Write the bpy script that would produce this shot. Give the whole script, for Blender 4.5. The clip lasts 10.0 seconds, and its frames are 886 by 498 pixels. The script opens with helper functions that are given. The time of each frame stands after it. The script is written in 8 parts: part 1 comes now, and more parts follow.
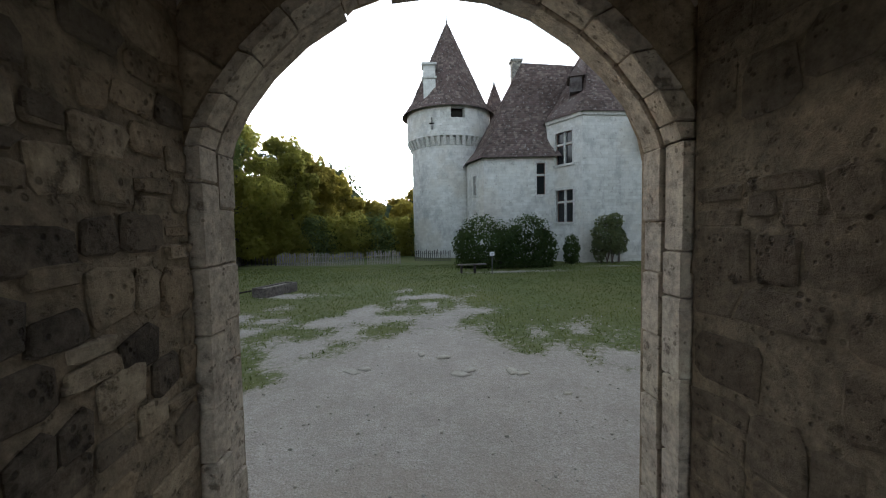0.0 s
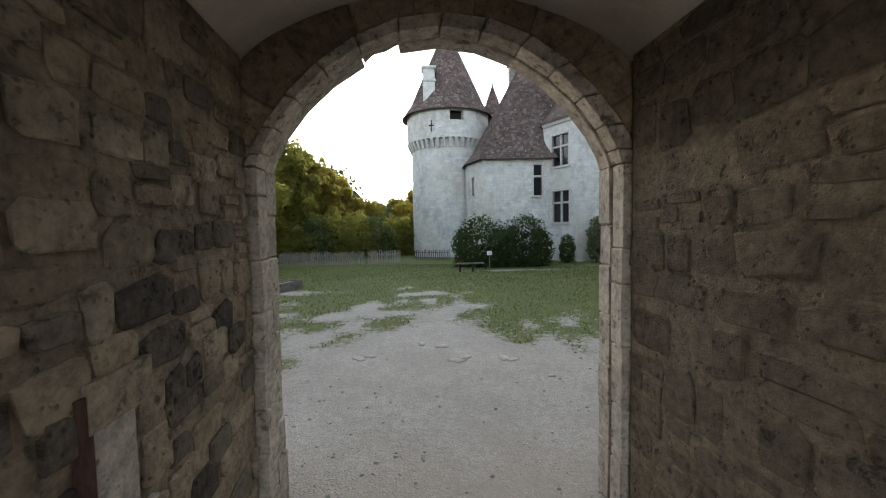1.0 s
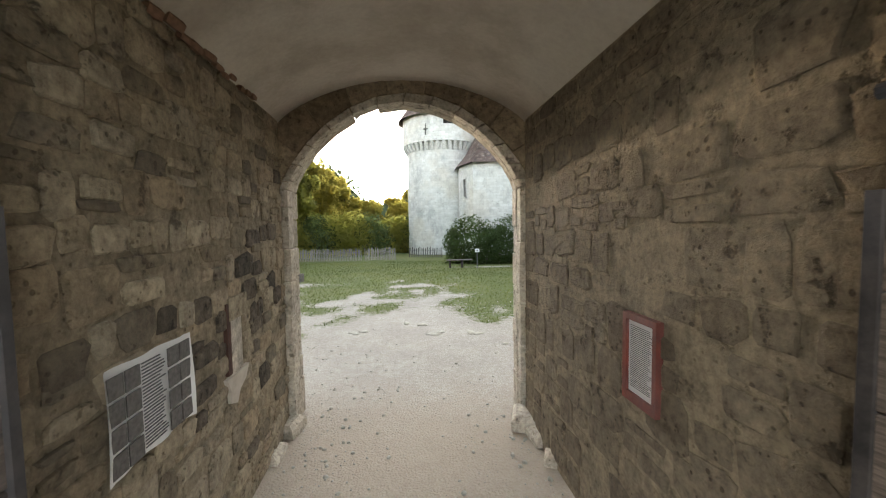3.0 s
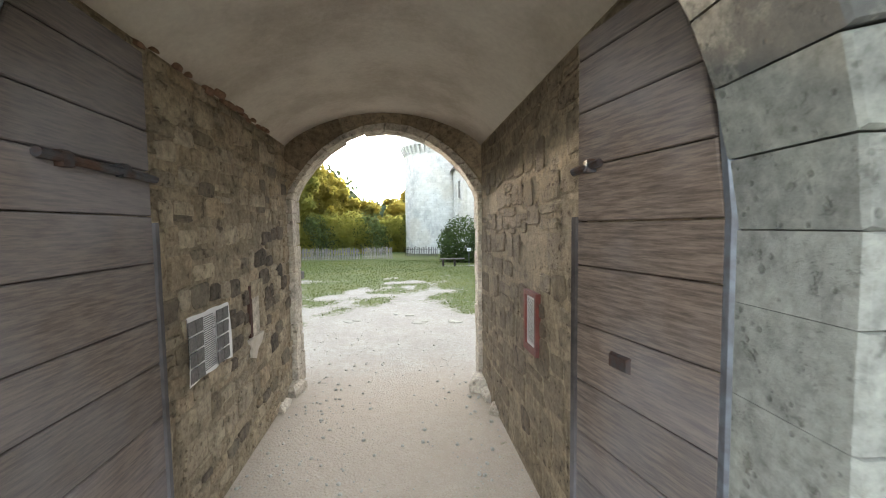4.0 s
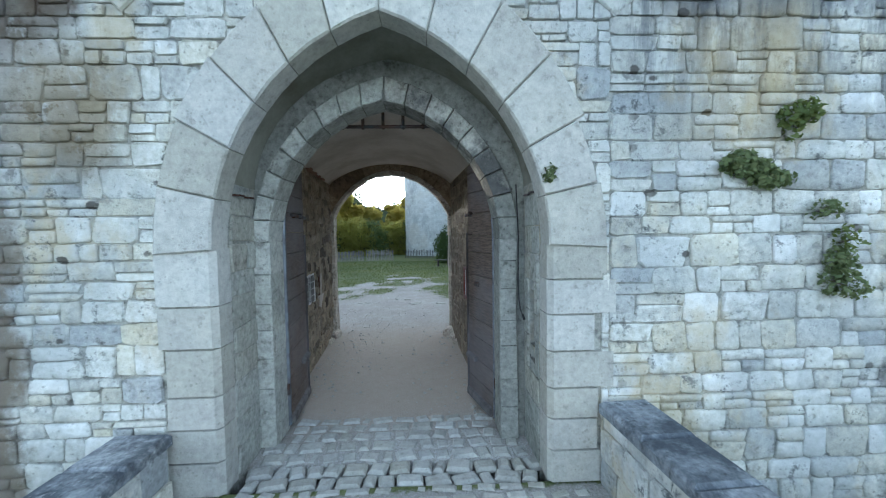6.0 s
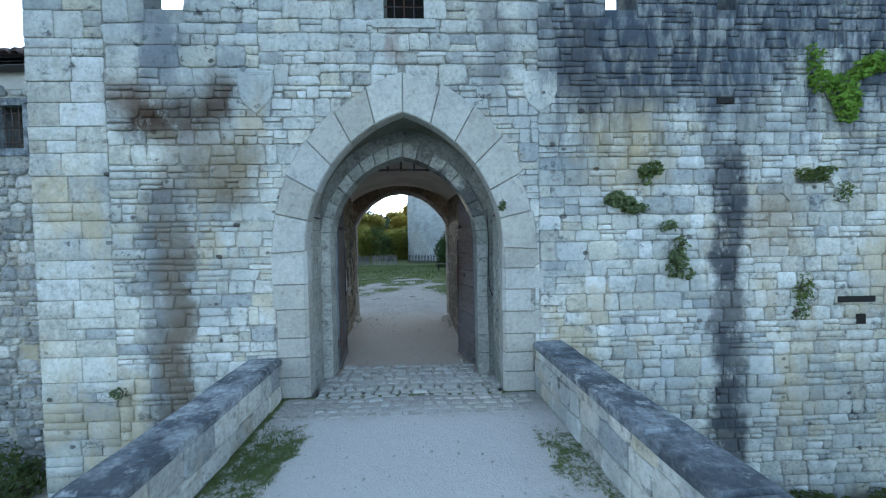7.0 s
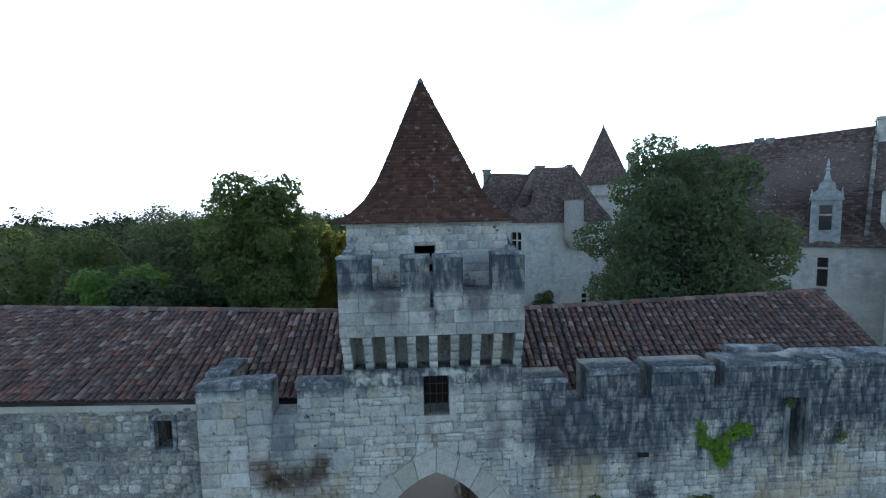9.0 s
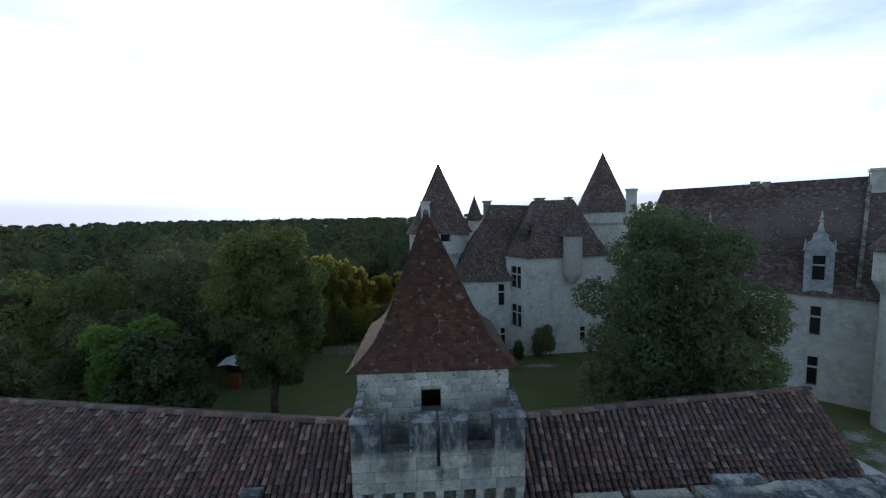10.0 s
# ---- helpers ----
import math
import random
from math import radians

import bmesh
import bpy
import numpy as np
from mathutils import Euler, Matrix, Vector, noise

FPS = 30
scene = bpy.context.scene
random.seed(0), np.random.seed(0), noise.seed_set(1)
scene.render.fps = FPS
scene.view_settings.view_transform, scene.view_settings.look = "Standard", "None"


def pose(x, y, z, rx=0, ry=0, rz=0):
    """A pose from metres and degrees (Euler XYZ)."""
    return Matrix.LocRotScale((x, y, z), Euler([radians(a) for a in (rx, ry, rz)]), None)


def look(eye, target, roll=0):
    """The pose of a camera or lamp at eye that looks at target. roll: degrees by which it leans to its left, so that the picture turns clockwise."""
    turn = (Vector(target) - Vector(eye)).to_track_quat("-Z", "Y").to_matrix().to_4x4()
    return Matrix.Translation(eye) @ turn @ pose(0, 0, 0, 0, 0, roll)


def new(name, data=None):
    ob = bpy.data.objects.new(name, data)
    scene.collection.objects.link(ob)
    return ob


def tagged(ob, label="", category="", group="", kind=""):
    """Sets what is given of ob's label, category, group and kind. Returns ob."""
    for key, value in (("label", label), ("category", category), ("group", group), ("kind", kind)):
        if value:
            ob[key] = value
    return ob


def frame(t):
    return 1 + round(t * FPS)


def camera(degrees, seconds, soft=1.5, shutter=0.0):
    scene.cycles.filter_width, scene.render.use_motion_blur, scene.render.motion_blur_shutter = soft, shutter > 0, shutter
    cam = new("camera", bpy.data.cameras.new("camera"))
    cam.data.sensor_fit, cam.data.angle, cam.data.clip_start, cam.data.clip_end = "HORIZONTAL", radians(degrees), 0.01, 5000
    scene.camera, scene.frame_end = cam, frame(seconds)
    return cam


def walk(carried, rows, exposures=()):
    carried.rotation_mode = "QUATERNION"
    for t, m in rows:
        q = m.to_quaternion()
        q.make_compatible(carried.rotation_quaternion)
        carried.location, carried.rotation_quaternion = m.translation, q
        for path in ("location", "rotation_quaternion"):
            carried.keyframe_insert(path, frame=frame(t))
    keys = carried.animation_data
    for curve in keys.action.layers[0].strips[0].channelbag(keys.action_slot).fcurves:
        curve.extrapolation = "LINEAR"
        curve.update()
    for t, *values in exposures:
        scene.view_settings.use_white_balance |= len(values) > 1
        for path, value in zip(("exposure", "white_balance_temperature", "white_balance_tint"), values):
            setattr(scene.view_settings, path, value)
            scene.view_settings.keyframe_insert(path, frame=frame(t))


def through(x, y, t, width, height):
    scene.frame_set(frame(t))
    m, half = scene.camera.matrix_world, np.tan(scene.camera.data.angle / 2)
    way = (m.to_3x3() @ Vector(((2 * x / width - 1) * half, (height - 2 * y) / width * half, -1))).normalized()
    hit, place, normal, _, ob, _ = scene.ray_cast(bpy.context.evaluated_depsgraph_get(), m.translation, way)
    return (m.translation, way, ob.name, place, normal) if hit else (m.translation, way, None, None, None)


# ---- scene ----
cam = camera(98.6, 10.0, 1.1, 0.14)
METRES, EYE, TILT, LEAN, TURN = 22.8, 2.34, 0.0, 0.0, -2.0
ROWS = [
    (0.0, 0.0, 0.0, 0.0, -0.06, -3.05, 1.11),
    (0.5, 0.0012, -0.0134, -0.0001, -0.08, -3.05, 1.11),
    (1.0, 0.0008, -0.0298, 0.0007, -0.15, -3.09, 1.09),
    (1.5, 0.0003, -0.0474, 0.0014, -0.19, -3.15, 1.09),
    (2.0, 0.0054, -0.0645, 0.0013, -0.23, -3.16, 1.08),
    (2.5, 0.0114, -0.0817, 0.0011, -0.37, -3.24, 1.02),
    (4.0, 0.0363, -0.1527, 0.0029, -0.47, -3.36, 0.77),
    (4.5, 0.0424, -0.1811, 0.004, -0.53, -3.29, 0.8),
    (5.0, 0.0472, -0.2167, 0.005, -0.57, -3.29, 0.82),
    (5.5, 0.0509, -0.2584, 0.006, -0.5, -3.22, 0.81),
    (7.0, 0.0543, -0.4141, 0.0083, -0.31, -1.91, 0.95),
    (7.5, 0.0536, -0.4719, 0.049, -0.32, -2.03, 0.92),
    (8.0, 0.0511, -0.5122, 0.1496, -0.2, -3.0, 1.03),
    (8.5, 0.0448, -0.531, 0.2638, -0.3, -3.91, 1.12),
    (9.0, 0.0397, -0.5411, 0.3643, -0.38, -4.41, 1.16),
    (9.5, 0.0369, -0.547, 0.4558, -0.43, -4.81, 1.16),
    (10.0, 0.0363, -0.5522, 0.5447, -0.47, -5.03, 1.17),
]
EXPOSURES = [(0.0, 2.08, 5850, 11), (1.0, 2.58, 6000, 12), (2.5, 3.3, 6500, 11), (4.0, 3.98, 6250, 11), (4.5, 3.8, 5850, 10), (5.0, 3.46, 5450, 8), (5.5, 3.12, 5250, 7), (7.0, 2.42, 4750, 4), (8.0, 2.02, 4700, 5), (8.5, 1.7, 4850, 5), (9.0, 1.42, 4900, 6), (10.0, 0.8, 5100, 7)]
walk(cam, [(t, pose(0, 0, EYE, TILT, LEAN, TURN) @ pose(METRES * x, METRES * y, METRES * z, 90 + pitch, roll, yaw)) for t, x, y, z, yaw, pitch, roll in ROWS], EXPOSURES)

# ---- daylight: a low evening sun behind the woods ----
SUN_EL, SUN_AZ = 3.8, -8.7
world = bpy.data.worlds.new("evening_sky")
scene.world = world
world.use_nodes = True
wn, wl = world.node_tree.nodes, world.node_tree.links
wn.clear()
w_out = wn.new("ShaderNodeOutputWorld")
w_bg = wn.new("ShaderNodeBackground")
w_sky = wn.new("ShaderNodeTexSky")
w_sky.sky_type = "NISHITA"
w_sky.sun_disc = False
w_sky.sun_elevation = radians(SUN_EL)
w_sky.sun_rotation = radians(SUN_AZ)
w_sky.air_density, w_sky.dust_density, w_sky.ozone_density = 1.0, 0.5, 1.5
w_bg.inputs["Strength"].default_value = 0.15
# a thin high veil of cloud takes most of the colour out of the sky
w_grey = wn.new("ShaderNodeRGBToBW")
w_tint = wn.new("ShaderNodeMix")
w_tint.data_type, w_tint.blend_type = "RGBA", "MULTIPLY"
w_tint.inputs[0].default_value = 1.0
w_tint.inputs[7].default_value = (2.1, 2.08, 2.0, 1)
w_veil = wn.new("ShaderNodeMix")
w_veil.data_type = "RGBA"
w_co = wn.new("ShaderNodeTexCoord")
w_map = wn.new("ShaderNodeMapping")
w_map.inputs["Scale"].default_value = (1.6, 3.2, 9.0)
w_map.inputs["Rotation"].default_value = (0.2, 0.12, 0.3)
w_noise = wn.new("ShaderNodeTexNoise")
w_noise.inputs["Scale"].default_value, w_noise.inputs["Detail"].default_value, w_noise.inputs["Roughness"].default_value = 1.1, 6.0, 0.55
w_range = wn.new("ShaderNodeMapRange")
for key, val in (("From Min", 0.36), ("From Max", 0.6), ("To Min", 0.55), ("To Max", 1.0)):
    w_range.inputs[key].default_value = val
wl.new(w_co.outputs["Generated"], w_map.inputs[0])
wl.new(w_map.outputs[0], w_noise.inputs["Vector"])
wl.new(w_noise.outputs[0], w_range.inputs["Value"])
w_side = wn.new("ShaderNodeMapRange")
for key, val in (("From Min", -0.7), ("From Max", 0.5), ("To Min", 0.62), ("To Max", 1.0)):
    w_side.inputs[key].default_value = val
w_xyz = wn.new("ShaderNodeSeparateXYZ")
w_amount = wn.new("ShaderNodeMath")
w_amount.operation = "MULTIPLY"
wl.new(w_co.outputs["Generated"], w_xyz.inputs[0])
wl.new(w_xyz.outputs[1], w_side.inputs["Value"])
wl.new(w_range.outputs[0], w_amount.inputs[0])
wl.new(w_side.outputs[0], w_amount.inputs[1])
wl.new(w_amount.outputs[0], w_veil.inputs[0])
wl.new(w_sky.outputs[0], w_grey.inputs[0])
# towards the sunset the thin cloud scatters more light forward
w_glow = wn.new("ShaderNodeMapRange")
w_glow.interpolation_type = "SMOOTHSTEP"
for key, val in (("From Min", -0.1), ("From Max", 0.95), ("To Min", 1.0), ("To Max", 1.45)):
    w_glow.inputs[key].default_value = val
w_lit = wn.new("ShaderNodeMath")
w_lit.operation = "MULTIPLY"
wl.new(w_xyz.outputs[1], w_glow.inputs["Value"])
wl.new(w_grey.outputs[0], w_lit.inputs[0])
wl.new(w_glow.outputs[0], w_lit.inputs[1])
wl.new(w_lit.outputs[0], w_tint.inputs[6])
wl.new(w_sky.outputs[0], w_veil.inputs[6])
wl.new(w_tint.outputs[2], w_veil.inputs[7])
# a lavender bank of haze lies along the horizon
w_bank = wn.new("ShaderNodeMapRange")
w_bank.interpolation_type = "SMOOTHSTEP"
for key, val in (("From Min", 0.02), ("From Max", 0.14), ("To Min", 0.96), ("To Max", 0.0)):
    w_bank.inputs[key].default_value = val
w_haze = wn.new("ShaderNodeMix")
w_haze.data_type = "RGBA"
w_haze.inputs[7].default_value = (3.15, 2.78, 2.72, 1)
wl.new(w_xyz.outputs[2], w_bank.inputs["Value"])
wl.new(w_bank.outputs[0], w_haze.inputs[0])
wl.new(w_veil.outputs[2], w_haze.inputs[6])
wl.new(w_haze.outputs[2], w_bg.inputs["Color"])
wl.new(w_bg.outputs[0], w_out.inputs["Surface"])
sun_data = bpy.data.lights.new("sun", "SUN")
sun_data.energy, sun_data.angle, sun_data.color = 1.0, radians(2.0), (1.0, 0.78, 0.5)
sun = new("sun", sun_data)
SUN_DIR = Vector((math.sin(radians(SUN_AZ)) * math.cos(radians(SUN_EL)), math.cos(radians(SUN_AZ)) * math.cos(radians(SUN_EL)), math.sin(radians(SUN_EL))))
sun.matrix_world = look(SUN_DIR * 200, (0, 0, 0))

# ---- building tools ----
class Shape:
    """Points and faces of one mesh, gathered before it is linked."""

    def __init__(self):
        self.v, self.f, self.m, self.weld = [], [], [], False

    def add(self, verts, faces, mi=0):
        n = len(self.v)
        self.v += [tuple(p) for p in verts]
        self.f += [tuple(i + n for i in f) for f in faces]
        self.m += [mi] * len(faces)
        return self

    def box(self, x0, x1, y0, y1, z0, z1, mi=0):
        return self.add([(x0, y0, z0), (x1, y0, z0), (x1, y1, z0), (x0, y1, z0), (x0, y0, z1), (x1, y0, z1), (x1, y1, z1), (x0, y1, z1)], CUBE, mi)

    def block(self, m, sx, sy, sz, chamfer=0.0, mi=0):
        """A box with its top edges cut back, under the matrix m, standing on its base."""
        c = chamfer
        pts = [(-sx / 2, -sy / 2, 0), (sx / 2, -sy / 2, 0), (sx / 2, sy / 2, 0), (-sx / 2, sy / 2, 0)]
        if c:
            rings = [[(x, y, 0) for x, y, z in pts], [(x, y, sz - c) for x, y, z in pts], [(x - math.copysign(c, x), y - math.copysign(c, y), sz) for x, y, z in pts]]
        else:
            rings = [[(x, y, 0) for x, y, z in pts], [(x, y, sz) for x, y, z in pts]]
        return self.loft([[m @ Vector(p) for p in r] for r in rings], True, True, mi)

    def loft(self, rings, closed=True, caps=False, mi=0):
        """Skin over rings with the same number of points each."""
        n, k = len(rings[0]), len(rings)
        faces = []
        for a in range(k - 1):
            for i in range(n if closed else n - 1):
                j = (i + 1) % n
                faces.append((a * n + i, a * n + j, (a + 1) * n + j, (a + 1) * n + i))
        if caps:
            faces.append(tuple(range(n - 1, -1, -1)))
            faces.append(tuple((k - 1) * n + i for i in range(n)))
        return self.add([p for r in rings for p in r], faces, mi)

    def prism(self, poly, z0, z1, mi=0):
        return self.loft([[(x, y, z0) for x, y in poly], [(x, y, z1) for x, y in poly]], True, True, mi)

    def tube(self, path, radii, sides=8, mi=0, caps=True):
        rings = []
        for i, p in enumerate(path):
            a, b = Vector(path[max(0, i - 1)]), Vector(path[min(len(path) - 1, i + 1)])
            d = (b - a).normalized()
            u = d.cross(Vector((0.31, 0.2, 0.93)) if abs(d.z) < 0.9 else Vector((1, 0, 0))).normalized()
            w = d.cross(u)
            r = radii[i] if isinstance(radii, (list, tuple)) else radii
            rings.append([Vector(p) + (u * math.cos(k * math.tau / sides) + w * math.sin(k * math.tau / sides)) * r for k in range(sides)])
        return self.loft(rings, True, caps, mi)

    def turned(self, x, y, profile, sides=24, caps=True, mi=0, start=0.0, square=False):
        """A body of revolution round an upright line through x, y; profile: (radius, z)."""
        return self.loft([[(x + r * math.cos(start + k * math.tau / sides), y + r * math.sin(start + k * math.tau / sides), z) for k in range(sides)] for r, z in profile], True, caps, mi)

    def mesh(self, name, mats, smooth=False):
        me = bpy.data.meshes.new(name)
        me.from_pydata(self.v, [], self.f)
        for mm in (mats if isinstance(mats, (list, tuple)) else [mats]):
            me.materials.append(mm)
        if any(self.m):
            me.polygons.foreach_set("material_index", self.m)
        bm = bmesh.new()
        bm.from_mesh(me)
        if self.weld:
            bmesh.ops.remove_doubles(bm, verts=bm.verts, dist=1e-4)
        bmesh.ops.recalc_face_normals(bm, faces=bm.faces)
        bm.to_mesh(me)
        bm.free()
        if smooth:
            me.shade_smooth()
        me.update()
        return me


CUBE = ((0, 3, 2, 1), (4, 5, 6, 7), (0, 1, 5, 4), (1, 2, 6, 5), (2, 3, 7, 6), (3, 0, 4, 7))
RND = random.Random(7)


def thing(name, at=(0, 0, 0), label="", category="", group="", kind=""):
    """An Empty at a thing's base, which parents its parts."""
    ob = new(name)
    ob.location = at
    ob.empty_display_size = 0.1
    return tagged(ob, label, category, group, kind)


def root_place(ob):
    """Where a thing stands; a part's own points are already in world places."""
    return ob.location.copy() if ob.parent is None else Vector((0, 0, 0))


def part(name, shape, material, parent=None, label="", smooth=False, kind=""):
    """Links a shape, given in world places, as one mesh under a thing or part."""
    ob = new(name, shape if isinstance(shape, bpy.types.Mesh) else shape.mesh(name, material, smooth))
    if parent is not None:
        ob.parent = parent
        ob.matrix_parent_inverse = Matrix.Translation(-root_place(parent))
    return tagged(ob, label, "", "", kind)


def solid(name, shape, material, label="", category="", group="", kind="", smooth=False):
    return tagged(new(name, shape.mesh(name, material, smooth)), label, category, group, kind)


def raw_part(name, verts, faces, material, parent, kind="", label="", smooth=False):
    """A large joined mesh from arrays of equal faces."""
    me = bpy.data.meshes.new(name)
    faces = np.asarray(faces, dtype=np.int32)
    verts = np.asarray(verts, dtype=np.float32)
    n, k = faces.shape
    me.vertices.add(len(verts))
    me.vertices.foreach_set("co", verts.ravel())
    me.loops.add(n * k)
    me.loops.foreach_set("vertex_index", faces.ravel())
    me.polygons.add(n)
    me.polygons.foreach_set("loop_start", np.arange(0, n * k, k, dtype=np.int32))
    me.polygons.foreach_set("loop_total", np.full(n, k, dtype=np.int32))
    me.materials.append(material)
    me.update(calc_edges=True)
    me.validate()
    if smooth:
        me.shade_smooth()
    ob = new(name, me)
    if parent is not None:
        ob.parent = parent
        ob.matrix_parent_inverse = Matrix.Translation(-root_place(parent))
    return tagged(ob, label, "", "", kind)


# ---- stones: a few rough blocks, used over and over ----
def stone_points(rng, rough=0.05, round_=0.09, corner=0.1):
    """A unit block: back on the wall's face, front standing proud along -y."""
    j = lambda q: rng.uniform(-q, q)
    c = corner
    ring = [(-0.5, -0.5 + c), (-0.5 + c, -0.5), (0.5 - c, -0.5), (0.5, -0.5 + c), (0.5, 0.5 - c), (0.5 - c, 0.5), (-0.5 + c, 0.5), (-0.5, 0.5 - c)]
    out = [(x + j(rough), z + j(rough)) for x, z in ring]
    ring0 = [(x * 0.99, 0.35, z * 0.99) for x, z in out]
    ring1 = [(x * 0.99, -0.5 + j(0.12), z * 0.99) for x, z in out]
    ring2 = [(x * (1 - 2 * round_) + j(0.02), -1.0 + j(0.2), z * (1 - 2.2 * round_) + j(0.02)) for x, z in out]
    faces = [(i, (i + 1) % 8, 8 + (i + 1) % 8, 8 + i) for i in range(8)] + [(8 + i, 8 + (i + 1) % 8, 16 + (i + 1) % 8, 16 + i) for i in range(8)] + [(16, 17, 18, 19), (16, 19, 20, 23), (20, 21, 22, 23)]
    return np.array(ring0 + ring1 + ring2), faces


STONE_FACES = stone_points(random.Random(1))[1]
DRESSED = [stone_points(random.Random(100 + i), 0.012, 0.03, 0.035)[0] for i in range(10)]
RUBBLE = [stone_points(random.Random(200 + i), 0.06, 0.04, 0.1)[0] for i in range(16)]
FIELD = [stone_points(random.Random(250 + i), 0.1, 0.12, 0.2)[0] for i in range(16)]
WORN = [stone_points(random.Random(280 + i), 0.1, 0.07, 0.16)[0] for i in range(16)]
FAMILY = {"dressed": DRESSED, "rubble": RUBBLE, "field": FIELD, "worn": WORN}
STONE_MESH = {}


def stone_mesh(family, index, material):
    key = (family, index, material.name)
    if key not in STONE_MESH:
        me = bpy.data.meshes.new("stone")
        pts = FAMILY[family][index]
        me.from_pydata([tuple(p) for p in pts], [], [tuple(f) for f in STONE_FACES])
        me.materials.append(material)
        me.update()
        STONE_MESH[key] = me
    return STONE_MESH[key]


def cut(spans, a, b):
    """Takes the stretch a..b out of a list of stretches."""
    out = []
    for s, e in spans:
        if b <= s or a >= e:
            out.append((s, e))
        else:
            if a - s > 0.04:
                out.append((s, a))
            if e - b > 0.04:
                out.append((b, e))
    return out


def lay(rng, z0, z1, spans, course, length, joint=0.012, split=0.0, skip=0.0):
    """Courses of stones: (u, v, width, height) of each; spans(v0, v1) gives the stretches to fill. split: how often a place holds two flatter stones; skip: how often mortar alone."""
    rows, v = [], z0
    while v < z1 - 0.05:
        h = rng.uniform(*course)
        if z1 - v - h < course[0] * 0.6:
            h = z1 - v
        for a, b in spans(v, v + h):
            u = a
            while u < b - 0.02:
                w = rng.uniform(*length)
                if b - u - w < length[0] * 0.7:
                    w = b - u
                if rng.random() >= skip:
                    if rng.random() < split and h > 0.14:
                        q = rng.uniform(0.35, 0.65)
                        if w > 0.34 and rng.random() < 0.6:
                            e = rng.uniform(0.35, 0.65)
                            rows.append((u + w * e / 2, v + h * q / 2, w * e - joint, h * q - joint))
                            rows.append((u + w * (1 + e) / 2, v + h * q / 2, w * (1 - e) - joint, h * q - joint))
                        else:
                            rows.append((u + w / 2, v + h * q / 2, w - joint, h * q - joint))
                        rows.append((u + w / 2, v + h * (1 + q) / 2, w - joint, h * (1 - q) - joint))
                    else:
                        rows.append((u + w / 2, v + h / 2, w - joint, h - joint))
                u += w
        v += h
    return rows


def masonry(parent, stones, origin, U, N, depth, material, joined_material, family="rubble", near=None, limit=300, seed=0, other=None):
    """Stones on a wall's face. near(u, v): which ones become parts of their own; the rest are joined."""
    rng = random.Random(seed)
    U, N, O = Vector(U).normalized(), Vector(N).normalized(), Vector(origin)
    fam = FAMILY[family]
    rest_v, rest_f, used = [], [], 0
    back = -N
    for u, v, w, h in stones:
        k = rng.randrange(len(fam))
        flip = rng.choice((1, -1))
        d = depth * rng.uniform(0.55, 1.3)
        at = O + U * u + Vector((0, 0, v))
        if near is not None and used < limit and near(u, v):
            ob = new("stone", stone_mesh(family, k, other[0] if other and other[1](u, v, rng) else material))
            m = Matrix(((U.x * w, back.x * d, 0, at.x), (U.y * w, back.y * d, 0, at.y), (0, 0, h, at.z), (0, 0, 0, 1)))
            ob.matrix_world = m
            ob.parent = parent
            ob.matrix_parent_inverse = Matrix.Translation(-root_place(parent))
            used += 1
        else:
            p = fam[k]
            q = np.empty_like(p)
            a, b, c = p[:, 0:1] * w * flip, p[:, 1:2] * d, p[:, 2:3] * h
            q = np.array(at)[None, :] + a * np.array(U)[None, :] + b * np.array(back)[None, :]
            q[:, 2:3] += c
            n = len(rest_v) * 24
            rest_v.append(q)
            rest_f += [[i + n for i in (f if flip > 0 else f[::-1])] for f in STONE_FACES]
    if rest_v:
        raw_part("stonework", np.concatenate(rest_v), rest_f, joined_material, parent, "stuff")


def arch_wall(shape, x0, x1, z0, z1, y0, y1, opening, mi=0):
    """A wall from x0 to x1 with an opening whose edge runs from its left foot over the top to its right foot."""
    xl, xr = opening[0][0], opening[-1][0]
    shape.weld = True
    shape.box(x0, xl, y0, y1, z0, z1, mi)
    shape.box(xr, x1, y0, y1, z0, z1, mi)
    for (xa, za), (xb, zb) in zip(opening, opening[1:]):
        if xb - xa < 1e-5:
            continue
        shape.add([(xa, y0, za), (xb, y0, zb), (xb, y0, z1), (xa, y0, z1), (xa, y1, za), (xb, y1, zb), (xb, y1, z1), (xa, y1, z1)], [(0, 1, 2, 3), (5, 4, 7, 6), (0, 4, 5, 1), (3, 2, 6, 7)], mi)
    return shape


def pointed(xl, xr, spring, apex, n=10, foot=0.0):
    """The edge of a pointed arch: feet, jambs and two arcs."""
    c, half, rise = (xl + xr) / 2, (xr - xl) / 2, apex - spring
    R = (half * half + rise * rise) / (2 * half)
    top = math.atan2(rise, half - (half - R) - half) if R < 1e-6 else None
    left = []
    a1 = math.asin(min(1, rise / R)) if rise <= R else math.pi / 2
    for i in range(n + 1):
        a = a1 * i / n
        left.append((xl + R - R * math.cos(a), spring + R * math.sin(a)))
    right = [(2 * c - x, z) for x, z in reversed(left[:-1])]
    return ([(xl, foot)] if spring > foot else []) + left + right + ([(xr, foot)] if spring > foot else [])


def rounded(xl, xr, spring, apex, n=16, foot=0.0, power=1.0):
    """The edge of a round or flattened arch."""
    c, half, rise = (xl + xr) / 2, (xr - xl) / 2, apex - spring
    pts = [(c - half * math.cos(math.pi * i / n), spring + rise * max(0.0, math.sin(math.pi * i / n)) ** power) for i in range(n + 1)]
    return [(xl, foot)] + pts + [(xr, foot)]


